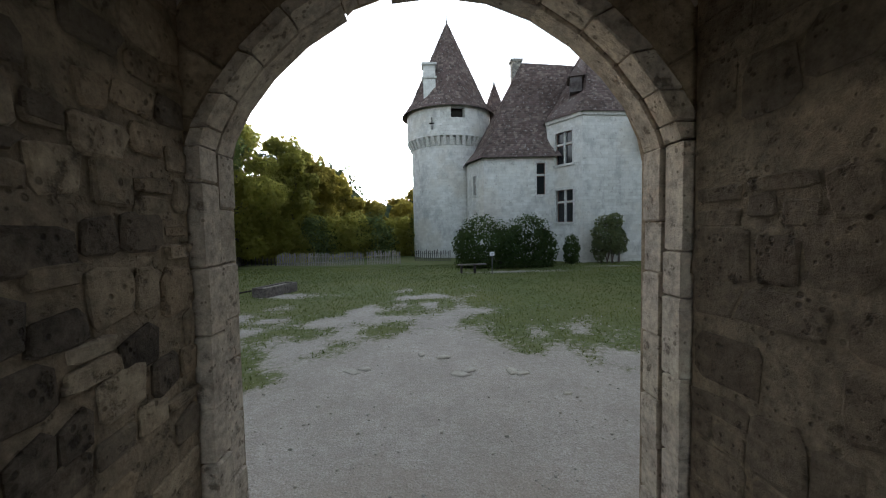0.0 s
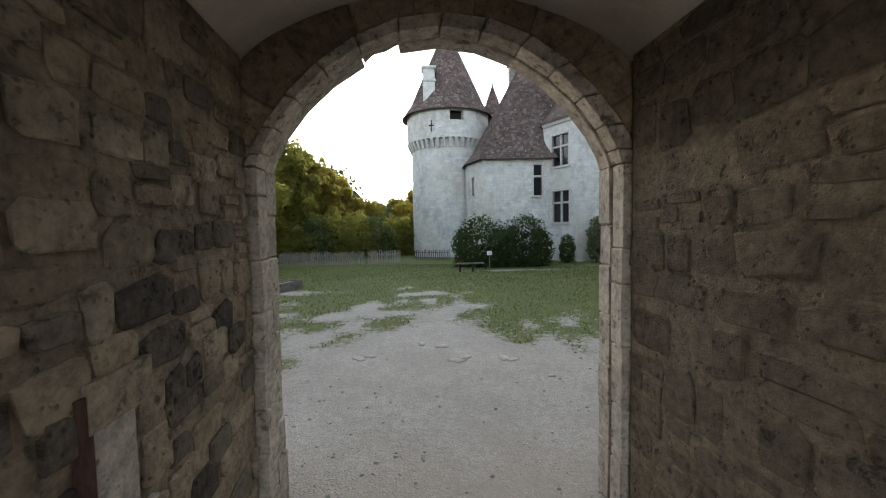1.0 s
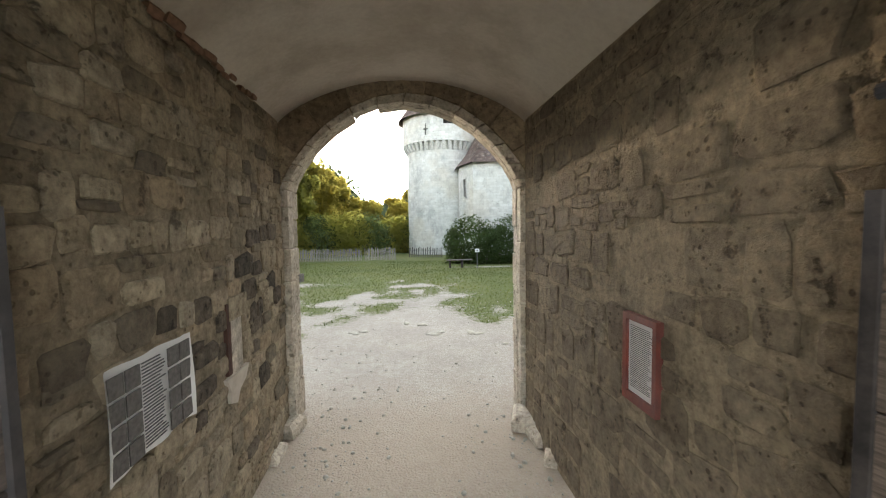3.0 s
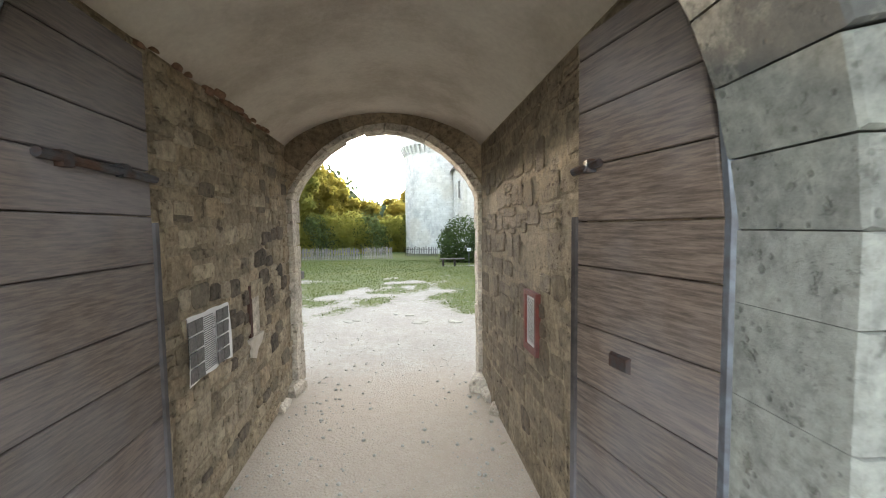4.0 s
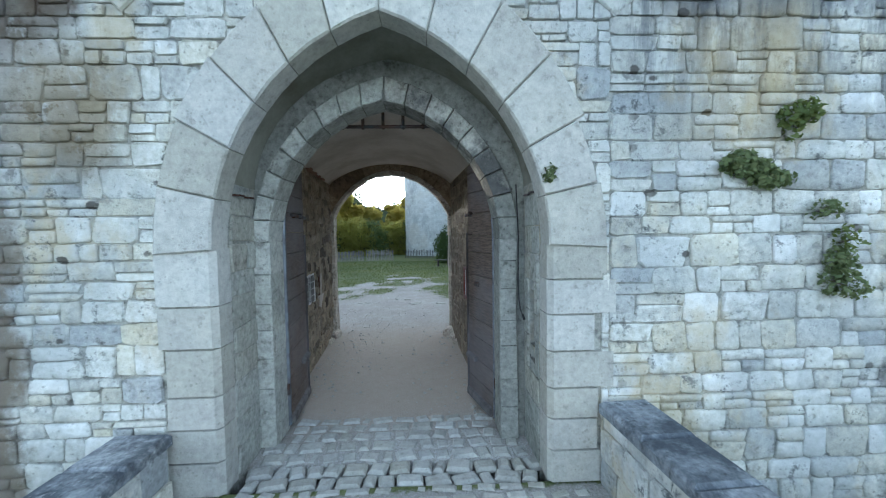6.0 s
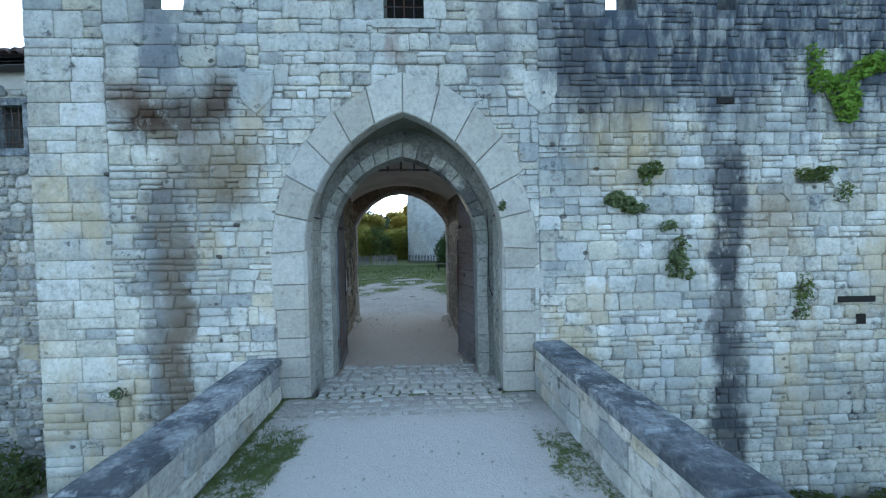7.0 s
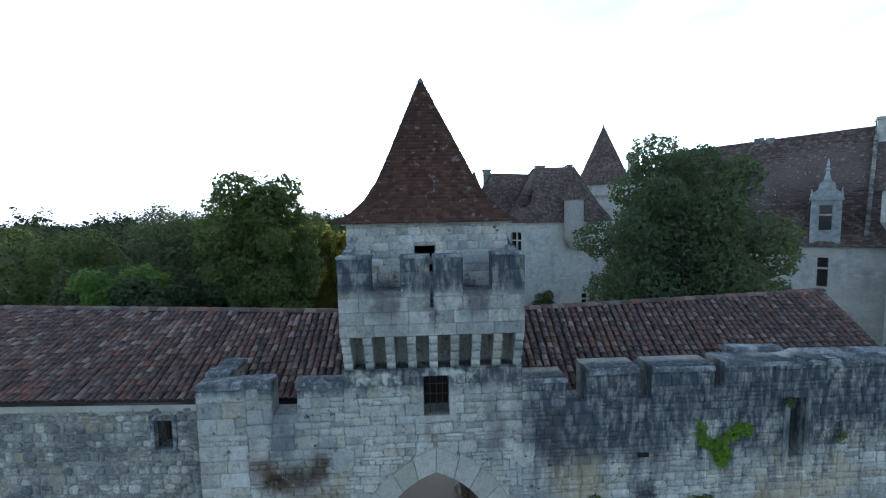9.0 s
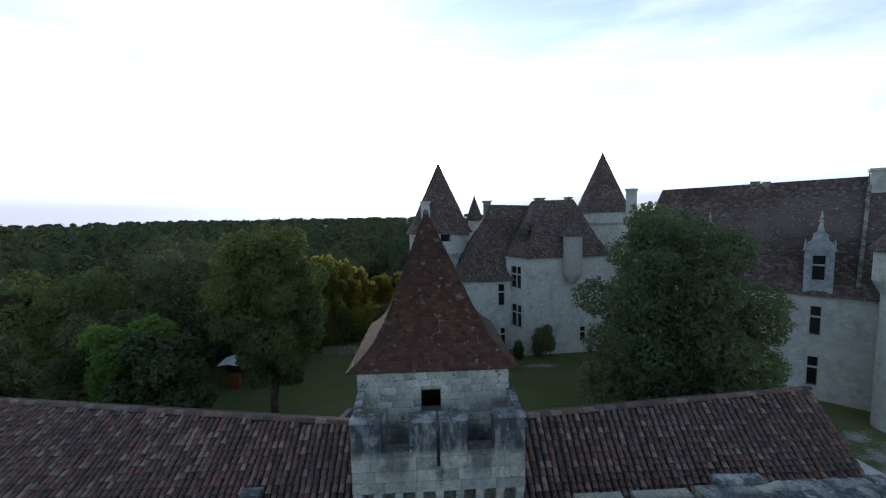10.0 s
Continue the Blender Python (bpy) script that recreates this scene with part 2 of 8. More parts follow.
def ring_stones(parent, name, inner, outer, y0, y1, material, count_gap=0.006, bevel=0.015, rng=None, step=1):
    """Voussoirs and jamb stones between two edges with as many points; each stone is a part of its own."""
    rng = rng or random.Random(3)
    n = len(inner)
    for i in range(0, n - step, step):
        a, b, c, d = Vector((inner[i][0], 0, inner[i][1])), Vector((inner[i + step][0], 0, inner[i + step][1])), Vector((outer[i + step][0], 0, outer[i + step][1])), Vector((outer[i][0], 0, outer[i][1]))
        mid = [Vector((inner[k][0], 0, inner[k][1])) for k in range(i, i + step + 1)]
        mido = [Vector((outer[k][0], 0, outer[k][1])) for k in range(i, i + step + 1)]
        cen = (a + b + c + d) / 4
        loop = mid + mido[::-1]
        shrink = lambda p, e: cen + (p - cen) * (1 - e / max(0.05, (p - cen).length))
        jut = rng.uniform(-0.008, 0.008)
        s = Shape()
        rings = []
        for yy, e in ((y1, count_gap), (y0 + bevel + jut, count_gap), (y0 + jut, count_gap + bevel)):
            rings.append([shrink(p, e + (rng.uniform(0, 0.004) if count_gap > 0 else 0.0)) + Vector((0, yy, 0)) for p in loop])
        s.loft(rings, True, True)
        part(name, s, material, parent)

# ---- materials ----
class Net:
    """A node material, built up by short calls."""

    def __init__(self, name):
        self.mat = bpy.data.materials.new(name)
        self.mat.use_nodes = True
        self.t = self.mat.node_tree
        self.t.nodes.clear()
        self.out = self.t.nodes.new("ShaderNodeOutputMaterial")
        self.bsdf = self.t.nodes.new("ShaderNodeBsdfPrincipled")
        self.t.links.new(self.bsdf.outputs[0], self.out.inputs["Surface"])
        self.pos = self.node("ShaderNodeNewGeometry").outputs["Position"]

    def node(self, kind):
        return self.t.nodes.new(kind)

    def put(self, socket, value):
        if isinstance(value, bpy.types.NodeSocket):
            self.t.links.new(value, socket)
        elif value is not None:
            if isinstance(value, (tuple, list)) and len(value) == 3 and socket.type == "RGBA":
                value = (*value, 1)
            socket.default_value = value

    def noise(self, scale, detail=4.0, rough=0.55, vector=None, distortion=0.0):
        n = self.node("ShaderNodeTexNoise")
        self.put(n.inputs["Vector"], vector or self.pos)
        self.put(n.inputs["Scale"], scale)
        self.put(n.inputs["Detail"], detail)
        self.put(n.inputs["Roughness"], rough)
        self.put(n.inputs["Distortion"], distortion)
        return n.outputs[0]

    def voronoi(self, scale, vector=None, feature="F1"):
        n = self.node("ShaderNodeTexVoronoi")
        n.feature = feature
        self.put(n.inputs["Vector"], vector or self.pos)
        self.put(n.inputs["Scale"], scale)
        return n.outputs[0]

    def scaled(self, sx, sy, sz, vector=None):
        n = self.node("ShaderNodeVectorMath")
        n.operation = "MULTIPLY"
        self.put(n.inputs[0], vector or self.pos)
        n.inputs[1].default_value = (sx, sy, sz)
        return n.outputs[0]

    def axes(self):
        n = self.node("ShaderNodeSeparateXYZ")
        self.put(n.inputs[0], self.pos)
        return n.outputs

    def span(self, value, a, b, lo=0.0, hi=1.0, smooth=True):
        n = self.node("ShaderNodeMapRange")
        n.interpolation_type = "SMOOTHSTEP" if smooth else "LINEAR"
        self.put(n.inputs["Value"], value)
        for k, v in (("From Min", a), ("From Max", b), ("To Min", lo), ("To Max", hi)):
            self.put(n.inputs[k], v)
        return n.outputs[0]

    def math(self, op, a, b=0.5, clamp=False):
        n = self.node("ShaderNodeMath")
        n.operation, n.use_clamp = op, clamp
        self.put(n.inputs[0], a)
        self.put(n.inputs[1], b)
        return n.outputs[0]

    def mix(self, fac, a, b, blend="MIX"):
        n = self.node("ShaderNodeMix")
        n.data_type, n.blend_type = "RGBA", blend
        self.put(n.inputs[0], fac)
        self.put(n.inputs[6], a)
        self.put(n.inputs[7], b)
        return n.outputs[2]

    def ramp(self, fac, stops):
        n = self.node("ShaderNodeValToRGB")
        e = n.color_ramp.elements
        while len(e) < len(stops):
            e.new(0.5)
        for k, (p, c) in zip(e, stops):
            k.position, k.color = p, (*c, 1)
        self.put(n.inputs[0], fac)
        return n.outputs[0]

    def random(self, per):
        if per == "object":
            return self.node("ShaderNodeObjectInfo").outputs["Random"]
        return self.node("ShaderNodeNewGeometry").outputs["Random Per Island"]

    def bump(self, height, strength=0.4, distance=0.01, normal=None):
        n = self.node("ShaderNodeBump")
        self.put(n.inputs["Height"], height)
        self.put(n.inputs["Strength"], strength)
        self.put(n.inputs["Distance"], distance)
        if normal is not None:
            self.put(n.inputs["Normal"], normal)
        return n.outputs[0]

    def finish(self, color, rough=0.9, normal=None, metal=0.0, spec=0.3):
        self.put(self.bsdf.inputs["Base Color"], color)
        self.put(self.bsdf.inputs["Roughness"], rough)
        self.put(self.bsdf.inputs["Metallic"], metal)
        self.put(self.bsdf.inputs["Specular IOR Level"], spec)
        if normal is not None:
            self.put(self.bsdf.inputs["Normal"], normal)
        return self.mat


def blotch(n, scale, lo, hi, detail=5.0, vector=None):
    return n.span(n.noise(scale, detail, 0.6, vector), lo, hi)


def front_stains(n, color):
    """Weathering of the outer walls: black lichen near the tops, runs under the weepholes, ochre patches."""
    x, y, z = n.axes()
    outer = n.span(y, -2.9, -3.2)
    # broad grey-blue and ochre discolouring
    color = n.mix(n.math("MULTIPLY", n.span(n.noise(0.55, 5.0, 0.65), 0.44, 0.62), 0.5), color, (0.26, 0.285, 0.3))
    warm = n.math("MULTIPLY", n.span(n.noise(0.7, 6.0, 0.7, n.scaled(1.0, 1.0, 0.7)), 0.5, 0.64), n.span(z, 5.8, 4.0))
    color = n.mix(n.math("MULTIPLY", warm, 0.55), color, (0.46, 0.38, 0.22))
    # black crust in hanging runs, thick on the upper courses and towards the postern
    side = n.span(x, 2.2, 3.2, 0.22, 1.0)
    high = n.span(z, 2.6, 5.2)
    runs = n.span(n.noise(1.5, 7.0, 0.72, n.scaled(1.5, 1.5, 0.22)), 0.44, 0.57)
    crust = n.math("MULTIPLY", n.math("MULTIPLY", runs, high), side)
    cloud = n.math("MULTIPLY", n.math("MULTIPLY", n.span(n.math("ADD", n.noise(0.8, 7.0, 0.65, n.scaled(1.0, 1.0, 0.5)), n.math("MULTIPLY", n.span(z, 4.6, 6.2), 0.12)), 0.37, 0.53), n.span(z, 3.9, 5.0)), side)
    crust = n.math("MAXIMUM", crust, cloud)
    tops = n.math("MULTIPLY", n.math("MULTIPLY", n.math("MAXIMUM", n.math("MULTIPLY", n.span(z, 7.9, 8.1), 0.35), n.span(z, 8.75, 9.15)), n.span(z, 10.3, 10.1)), n.span(n.noise(1.9, 6.0, 0.7, n.scaled(1.4, 1.4, 0.35)), 0.18, 0.38))
    cap = n.math("MULTIPLY", n.math("MULTIPLY", n.span(z, 6.3, 6.8), n.span(z, 7.3, 7.1)), n.span(n.noise(2.2, 5.0), 0.32, 0.5))
    crust = n.math("MULTIPLY", n.math("MAXIMUM", crust, n.math("MAXIMUM", tops, cap)), outer)
    fine = blotch(n, 4.5, 0.34, 0.58, 8.0, n.scaled(1.5, 1.5, 0.45))
    crust = n.math("MULTIPLY", crust, n.math("ADD", n.math("MULTIPLY", fine, 0.42), 0.58))
    color = n.mix(n.math("MULTIPLY", crust, 0.94), color, (0.045, 0.056, 0.078))
    lichen = n.span(n.math("ADD", n.voronoi(3.6), n.math("MULTIPLY", n.noise(14.0, 4.0), 0.12)), 0.21, 0.15)
    color = n.mix(n.math("MULTIPLY", lichen, n.math("MULTIPLY", outer, n.math("MULTIPLY", n.math("MULTIPLY", n.span(z, 4.0, 6.0), n.span(n.noise(0.9, 3.0), 0.5, 0.62)), 0.6))), color, (0.5, 0.52, 0.52))
    spots = n.math("MULTIPLY", n.span(n.noise(4.2, 7.0, 0.75), 0.57, 0.65), n.span(n.noise(0.6, 3.0), 0.38, 0.6))
    color = n.mix(n.math("MULTIPLY", spots, 0.85), color, (0.06, 0.065, 0.07))
    # worn-out pockets in the face, thickest below the old roof line
    holes = n.span(n.math("ADD", n.voronoi(2.6, n.scaled(1.0, 0.2, 1.3)), n.math("MULTIPLY", n.math("SUBTRACT", n.noise(9.0, 5.0, 0.7), 0.5), 0.25)), 0.15, 0.1)
    where = n.math("MAXIMUM", n.span(n.noise(0.5, 3.0), 0.5, 0.6), n.math("MULTIPLY", n.span(n.math("ABSOLUTE", n.math("SUBTRACT", x, -2.4)), 1.6, 0.9), n.span(n.math("ABSOLUTE", n.math("SUBTRACT", z, 3.4)), 1.6, 0.9)))
    color = n.mix(n.math("MULTIPLY", n.math("MULTIPLY", holes, where), 0.85), color, (0.05, 0.045, 0.04))
    # streaks: place, half width, from, to, tint, strength
    breakup = n.math("ADD", n.math("MULTIPLY", n.span(n.noise(3.4, 8.0, 0.75, n.scaled(1.2, 1.2, 0.8)), 0.3, 0.47), 0.75), n.math("MULTIPLY", n.span(n.noise(1.2, 3.0), 0.3, 0.6), 0.25))
    wob = n.math("MULTIPLY", n.math("SUBTRACT", n.noise(1.6, 6.0, 0.7), 0.5), 0.9)
    xw = n.math("ADD", x, wob)
    for x0, hw, za, zb, tint, amount in ((5.85, 0.42, -2.2, 3.9, (0.045, 0.048, 0.058), 0.95), (-3.15, 0.5, -2.2, 3.4, (0.12, 0.125, 0.13), 0.8), (-3.05, 0.34, -2.2, 2.9, (0.15, 0.11, 0.06), 0.6), (-2.0, 0.6, 2.8, 4.0, (0.1, 0.085, 0.055), 0.45), (-3.0, 0.95, 3.85, 4.75, (0.05, 0.033, 0.022), 1.0), (-2.9, 0.55, 2.9, 4.2, (0.1, 0.066, 0.036), 0.55), (-2.2, 0.5, 2.7, 4.0, (0.075, 0.055, 0.034), 0.4), (-3.15, 0.35, 4.6, 6.0, (0.13, 0.14, 0.16), 0.7), (-3.6, 0.5, 4.3, 4.9, (0.1, 0.06, 0.035), 0.8), (-2.25, 0.32, 4.1, 5.0, (0.06, 0.036, 0.02), 0.95), (-2.2, 0.7, 2.9, 4.2, (0.3, 0.22, 0.1), 0.3),
                                         (6.6, 0.6, 1.9, 3.2, (0.28, 0.2, 0.09), 0.45), (4.0, 0.9, 3.0, 4.4, (0.36, 0.27, 0.12), 0.35), (9.0, 0.5, 1.0, 3.6, (0.3, 0.2, 0.08), 0.4), (0.45, 0.2, 5.1, 5.6, (0.14, 0.07, 0.04), 0.7), (-0.5, 0.42, 8.2, 9.0, (0.07, 0.07, 0.075), 0.85), (1.58, 0.42, 8.2, 9.0, (0.07, 0.07, 0.075), 0.85), (0.54, 0.16, 8.0, 8.7, (0.06, 0.06, 0.065), 0.8), (3.4, 0.4, 4.2, 6.0, (0.07, 0.072, 0.08), 0.8), (2.0, 0.35, 4.6, 6.6, (0.13, 0.13, 0.14), 0.6)):
        side = n.span(n.math("ABSOLUTE", n.math("SUBTRACT", xw, x0)), hw, hw * 0.35)
        up = n.math("MULTIPLY", n.span(z, za, za + 0.5), n.span(z, zb + 0.35, zb - 0.3))
        m = n.math("MULTIPLY", n.math("MULTIPLY", side, up), n.math("MULTIPLY", breakup, amount))
        color = n.mix(m, color, tint)
    return color


def stone_material(name, tones, per, stains=None, bump=0.5, tint_scale=0.5, dark=None, pit=0.35, rough=0.92, mottle=0.6):
    """Natural stone: a tone of its own for each block, grain, pits and weathering."""
    n = Net(name)
    r = n.random(per)
    color = n.ramp(r, [(i / max(1, len(tones) - 1), c) for i, c in enumerate(tones)])
    grain = n.noise(16.0, 8.0, 0.72)
    mid = n.noise(4.5, 7.0, 0.7)
    patch = n.noise(tint_scale, 5.0, 0.6)
    fine = n.noise(75.0, 5.0, 0.7)
    color = n.mix(mottle + 0.12, color, n.ramp(grain, [(0.28, (0.16, 0.15, 0.14)), (0.5, (0.5, 0.5, 0.5)), (0.72, (0.82, 0.81, 0.78))]), "OVERLAY")
    color = n.mix(mottle, color, n.ramp(mid, [(0.3, (0.22, 0.21, 0.2)), (0.5, (0.5, 0.5, 0.5)), (0.7, (0.74, 0.73, 0.7))]), "OVERLAY")
    color = n.mix(0.45, color, n.ramp(patch, [(0.3, (0.34, 0.34, 0.36)), (0.5, (0.5, 0.5, 0.5)), (0.7, (0.64, 0.62, 0.56))]), "OVERLAY")
    pits = n.span(n.math("ADD", n.voronoi(19.0), n.math("MULTIPLY", n.math("SUBTRACT", n.noise(5.0, 3.0), 0.5), 0.9)), 0.06, 0.2)
    pits = n.math("MINIMUM", pits, n.span(n.noise(9.0, 4.0, 0.6), 0.3, 0.4))
    color = n.mix(pit, color, n.mix(pits, (0.14, 0.12, 0.1), (1, 1, 1)), "MULTIPLY")
    cracks = n.math("MULTIPLY", n.span(n.noise(8.0, 9.0, 0.8, n.scaled(1.0, 1.0, 2.0)), 0.6, 0.66), n.span(n.noise(1.1, 3.0), 0.38, 0.55))
    color = n.mix(n.math("MULTIPLY", cracks, min(0.6, pit * 1.2)), color, (0.05, 0.045, 0.04))
    if dark is not None:
        color = n.mix(n.math("MULTIPLY", n.span(r, dark[0], dark[0] + 0.02), dark[1]), color, n.mix(grain, (0.025, 0.022, 0.02), (0.1, 0.085, 0.07)))
    if stains is not None:
        color = stains(n, color)
    h = n.math("ADD", n.math("ADD", n.math("MULTIPLY", grain, 0.8), n.math("MULTIPLY", fine, 0.3)), n.math("ADD", n.math("MULTIPLY", pits, 0.5), n.math("SUBTRACT", mid, n.math("MULTIPLY", cracks, 0.6))))
    return n.finish(color, rough, n.bump(h, bump, 0.04), 0.0, 0.2)


PALE = [(0.5, 0.5, 0.45), (0.6, 0.605, 0.565), (0.43, 0.43, 0.39), (0.68, 0.685, 0.65), (0.52, 0.49, 0.385), (0.34, 0.355, 0.355), (0.57, 0.565, 0.51), (0.62, 0.62, 0.57), (0.46, 0.45, 0.39), (0.72, 0.72, 0.69)]
OCHRE = [(0.273, 0.220, 0.154), (0.352, 0.290, 0.207), (0.176, 0.141, 0.099), (0.317, 0.246, 0.167), (0.326, 0.273, 0.202), (0.211, 0.167, 0.119)]
front_stone = stone_material("front_stone", PALE, "object", front_stains, 0.5, 0.5, None, 0.35, 0.92, 0.42)
front_stone_joined = stone_material("front_stone_joined", PALE, "island", front_stains, 0.5, 0.5, None, 0.35, 0.92, 0.42)
front_mortar = stone_material("front_mortar", [(0.36, 0.355, 0.32), (0.39, 0.385, 0.345)], "object", front_stains)
front_joint = stone_material("front_joint", [(0.3, 0.295, 0.26), (0.33, 0.325, 0.285)], "object", front_stains)
ashlar = stone_material("ashlar", [(0.4, 0.39, 0.345), (0.47, 0.465, 0.43), (0.37, 0.36, 0.31), (0.43, 0.42, 0.385)], "object", None, 0.35, 0.7, None, 0.2, 0.92, 0.2)
# recess tones are set darker than the ashlar of the outer arch
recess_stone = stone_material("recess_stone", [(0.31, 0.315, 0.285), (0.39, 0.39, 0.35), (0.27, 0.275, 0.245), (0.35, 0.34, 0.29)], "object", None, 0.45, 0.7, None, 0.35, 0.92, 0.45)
def soot_stains(n, color):
    """Dark weathering that spreads from stone to stone."""
    return n.mix(n.math("MULTIPLY", n.span(n.noise(2.6, 7.0, 0.7), 0.42, 0.58), 0.8), color, (0.075, 0.075, 0.075))


# darker tones for the ring's core and right side, paler for its left
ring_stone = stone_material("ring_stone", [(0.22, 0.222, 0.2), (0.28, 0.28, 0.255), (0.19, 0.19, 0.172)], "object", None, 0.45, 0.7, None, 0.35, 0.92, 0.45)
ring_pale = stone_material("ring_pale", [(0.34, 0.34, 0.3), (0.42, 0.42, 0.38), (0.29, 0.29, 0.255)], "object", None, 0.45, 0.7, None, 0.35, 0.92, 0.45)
weathered_ashlar = stone_material("weathered_ashlar", [(0.3, 0.285, 0.25), (0.4, 0.39, 0.35), (0.24, 0.23, 0.205)], "object", soot_stains, 0.5, 0.7, None, 0.4)
jamb_stone = stone_material("jamb_stone", [(0.46, 0.405, 0.335), (0.52, 0.465, 0.39), (0.42, 0.365, 0.295)], "object", None, 0.5, 0.6, None, 0.55)
spandrel_stone = stone_material("spandrel_stone", [(0.3, 0.235, 0.16), (0.38, 0.3, 0.2), (0.22, 0.165, 0.11), (0.34, 0.27, 0.185)], "object", None, 0.6, 0.9, None, 0.4)
left_stone = stone_material("left_stone", OCHRE, "object", None, 0.7, 0.8, (0.88, 0.5), 0.5)
# same stone as the left wall; weaker light is put into its darker tones
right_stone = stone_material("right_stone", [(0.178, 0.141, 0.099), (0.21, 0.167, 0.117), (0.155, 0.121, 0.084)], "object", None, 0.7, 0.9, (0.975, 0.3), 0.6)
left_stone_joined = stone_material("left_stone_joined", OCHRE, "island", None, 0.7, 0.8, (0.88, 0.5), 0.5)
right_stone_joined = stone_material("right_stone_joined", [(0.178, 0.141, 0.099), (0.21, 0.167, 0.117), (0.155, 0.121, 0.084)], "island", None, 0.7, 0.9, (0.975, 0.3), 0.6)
black_stone = stone_material("black_stone", [(0.07, 0.058, 0.046), (0.115, 0.094, 0.072), (0.085, 0.07, 0.055), (0.14, 0.113, 0.084)], "object", None, 0.8, 0.8, None, 0.6, 0.92, 0.9)
passage_mortar = stone_material("passage_mortar", [(0.255, 0.205, 0.143), (0.265, 0.214, 0.15)], "object", None, 0.8)
def cap_stains(n, color):
    """Grey-black crust with pale lichen on stones that lie open to the rain."""
    color = n.mix(n.math("MULTIPLY", n.span(n.noise(1.6, 7.0, 0.75), 0.42, 0.58), 0.8), color, (0.055, 0.064, 0.078))
    pale = n.math("MULTIPLY", n.span(n.noise(5.5, 8.0, 0.75), 0.55, 0.63), n.span(n.noise(1.3, 3.0), 0.36, 0.56))
    return n.mix(n.math("MULTIPLY", pale, 0.75), color, (0.5, 0.52, 0.52))


coping_stone = stone_material("coping_stone", [(0.240, 0.264, 0.288), (0.360, 0.378, 0.396), (0.192, 0.210, 0.228)], "object", cap_stains, 0.6, 1.5)
def range_stains(n, color):
    """Damp grey and ochre clouds on the rubble range."""
    dark = n.span(n.noise(0.75, 7.0, 0.72), 0.45, 0.62)
    color = n.mix(n.math("MULTIPLY", dark, 0.6), color, (0.1, 0.115, 0.13))
    return n.mix(n.math("MULTIPLY", n.span(n.noise(0.9, 5.0, 0.7, n.scaled(1.0, 1.3, 0.8)), 0.55, 0.68), 0.4), color, (0.42, 0.34, 0.2))


rubble_wall = stone_material("rubble_wall", [(0.33, 0.33, 0.31), (0.45, 0.44, 0.4), (0.25, 0.26, 0.26), (0.6, 0.59, 0.55), (0.2, 0.21, 0.215), (0.38, 0.36, 0.3)], "island", range_stains, 0.6, 0.6)


def plaster_material(name, base, dirt, scale=1.2):
    n = Net(name)
    a, b = n.noise(scale, 6.0, 0.6), n.noise(22.0, 5.0, 0.6)
    color = n.mix(n.span(a, 0.35, 0.7), base, dirt)
    color = n.mix(0.25, color, n.ramp(b, [(0.3, (0.38, 0.38, 0.38)), (0.7, (0.62, 0.62, 0.62))]), "OVERLAY")
    return n.finish(color, 0.95, n.bump(n.math("ADD", n.math("MULTIPLY", a, 1.5), n.math("MULTIPLY", b, 0.3)), 0.35, 0.03), 0.0, 0.2)


pale_plaster = plaster_material("pale_plaster", (0.55, 0.54, 0.5), (0.4, 0.39, 0.36))
vault_plaster = plaster_material("vault_plaster", (0.55, 0.49, 0.42), (0.4, 0.34, 0.28))
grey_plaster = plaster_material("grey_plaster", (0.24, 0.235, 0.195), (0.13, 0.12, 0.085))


def wood_material(name, light, deep, along, rough=0.8):
    n = Net(name)
    v = n.scaled(*along)
    a, b = n.noise(5.0, 6.0, 0.65, v), n.noise(0.7, 4.0)
    r = n.random("object")
    color = n.mix(n.span(a, 0.3, 0.7), deep, light)
    color = n.mix(n.math("MULTIPLY", n.span(b, 0.4, 0.65), 0.5), color, (0.2, 0.19, 0.2))
    color = n.mix(0.5, color, n.ramp(r, [(0, (0.38, 0.38, 0.38)), (1, (0.62, 0.6, 0.6))]), "OVERLAY")
    return n.finish(color, rough, n.bump(a, 0.5, 0.01), 0.0, 0.25)


door_wood = wood_material("door_wood", (0.175, 0.13, 0.1), (0.07, 0.052, 0.042), (1.2, 1.2, 14.0))
grey_wood = wood_material("grey_wood", (0.19, 0.175, 0.16), (0.07, 0.06, 0.055), (2.0, 2.0, 2.0))
dark_wood = wood_material("dark_wood", (0.055, 0.045, 0.04), (0.02, 0.017, 0.016), (2.0, 2.0, 2.0))
niche_wood = wood_material("niche_wood", (0.085, 0.042, 0.03), (0.045, 0.022, 0.017), (4.0, 4.0, 2.0), 0.8)
red_wood = wood_material("red_wood", (0.2, 0.045, 0.025), (0.11, 0.022, 0.014), (4.0, 4.0, 2.0), 0.6)


def metal_material(name, color, rust, amount):
    n = Net(name)
    m = n.math("MULTIPLY", n.span(n.noise(9.0, 5.0), 0.35, 0.65), amount)
    return n.finish(n.mix(m, color, rust), n.math("ADD", 0.5, n.math("MULTIPLY", m, 0.35)), n.bump(n.noise(60.0), 0.3, 0.004), 0.6)


iron = metal_material("iron", (0.06, 0.06, 0.065), (0.11, 0.05, 0.025), 0.7)
edge_iron = metal_material("edge_iron", (0.16, 0.175, 0.2), (0.09, 0.075, 0.07), 0.5)


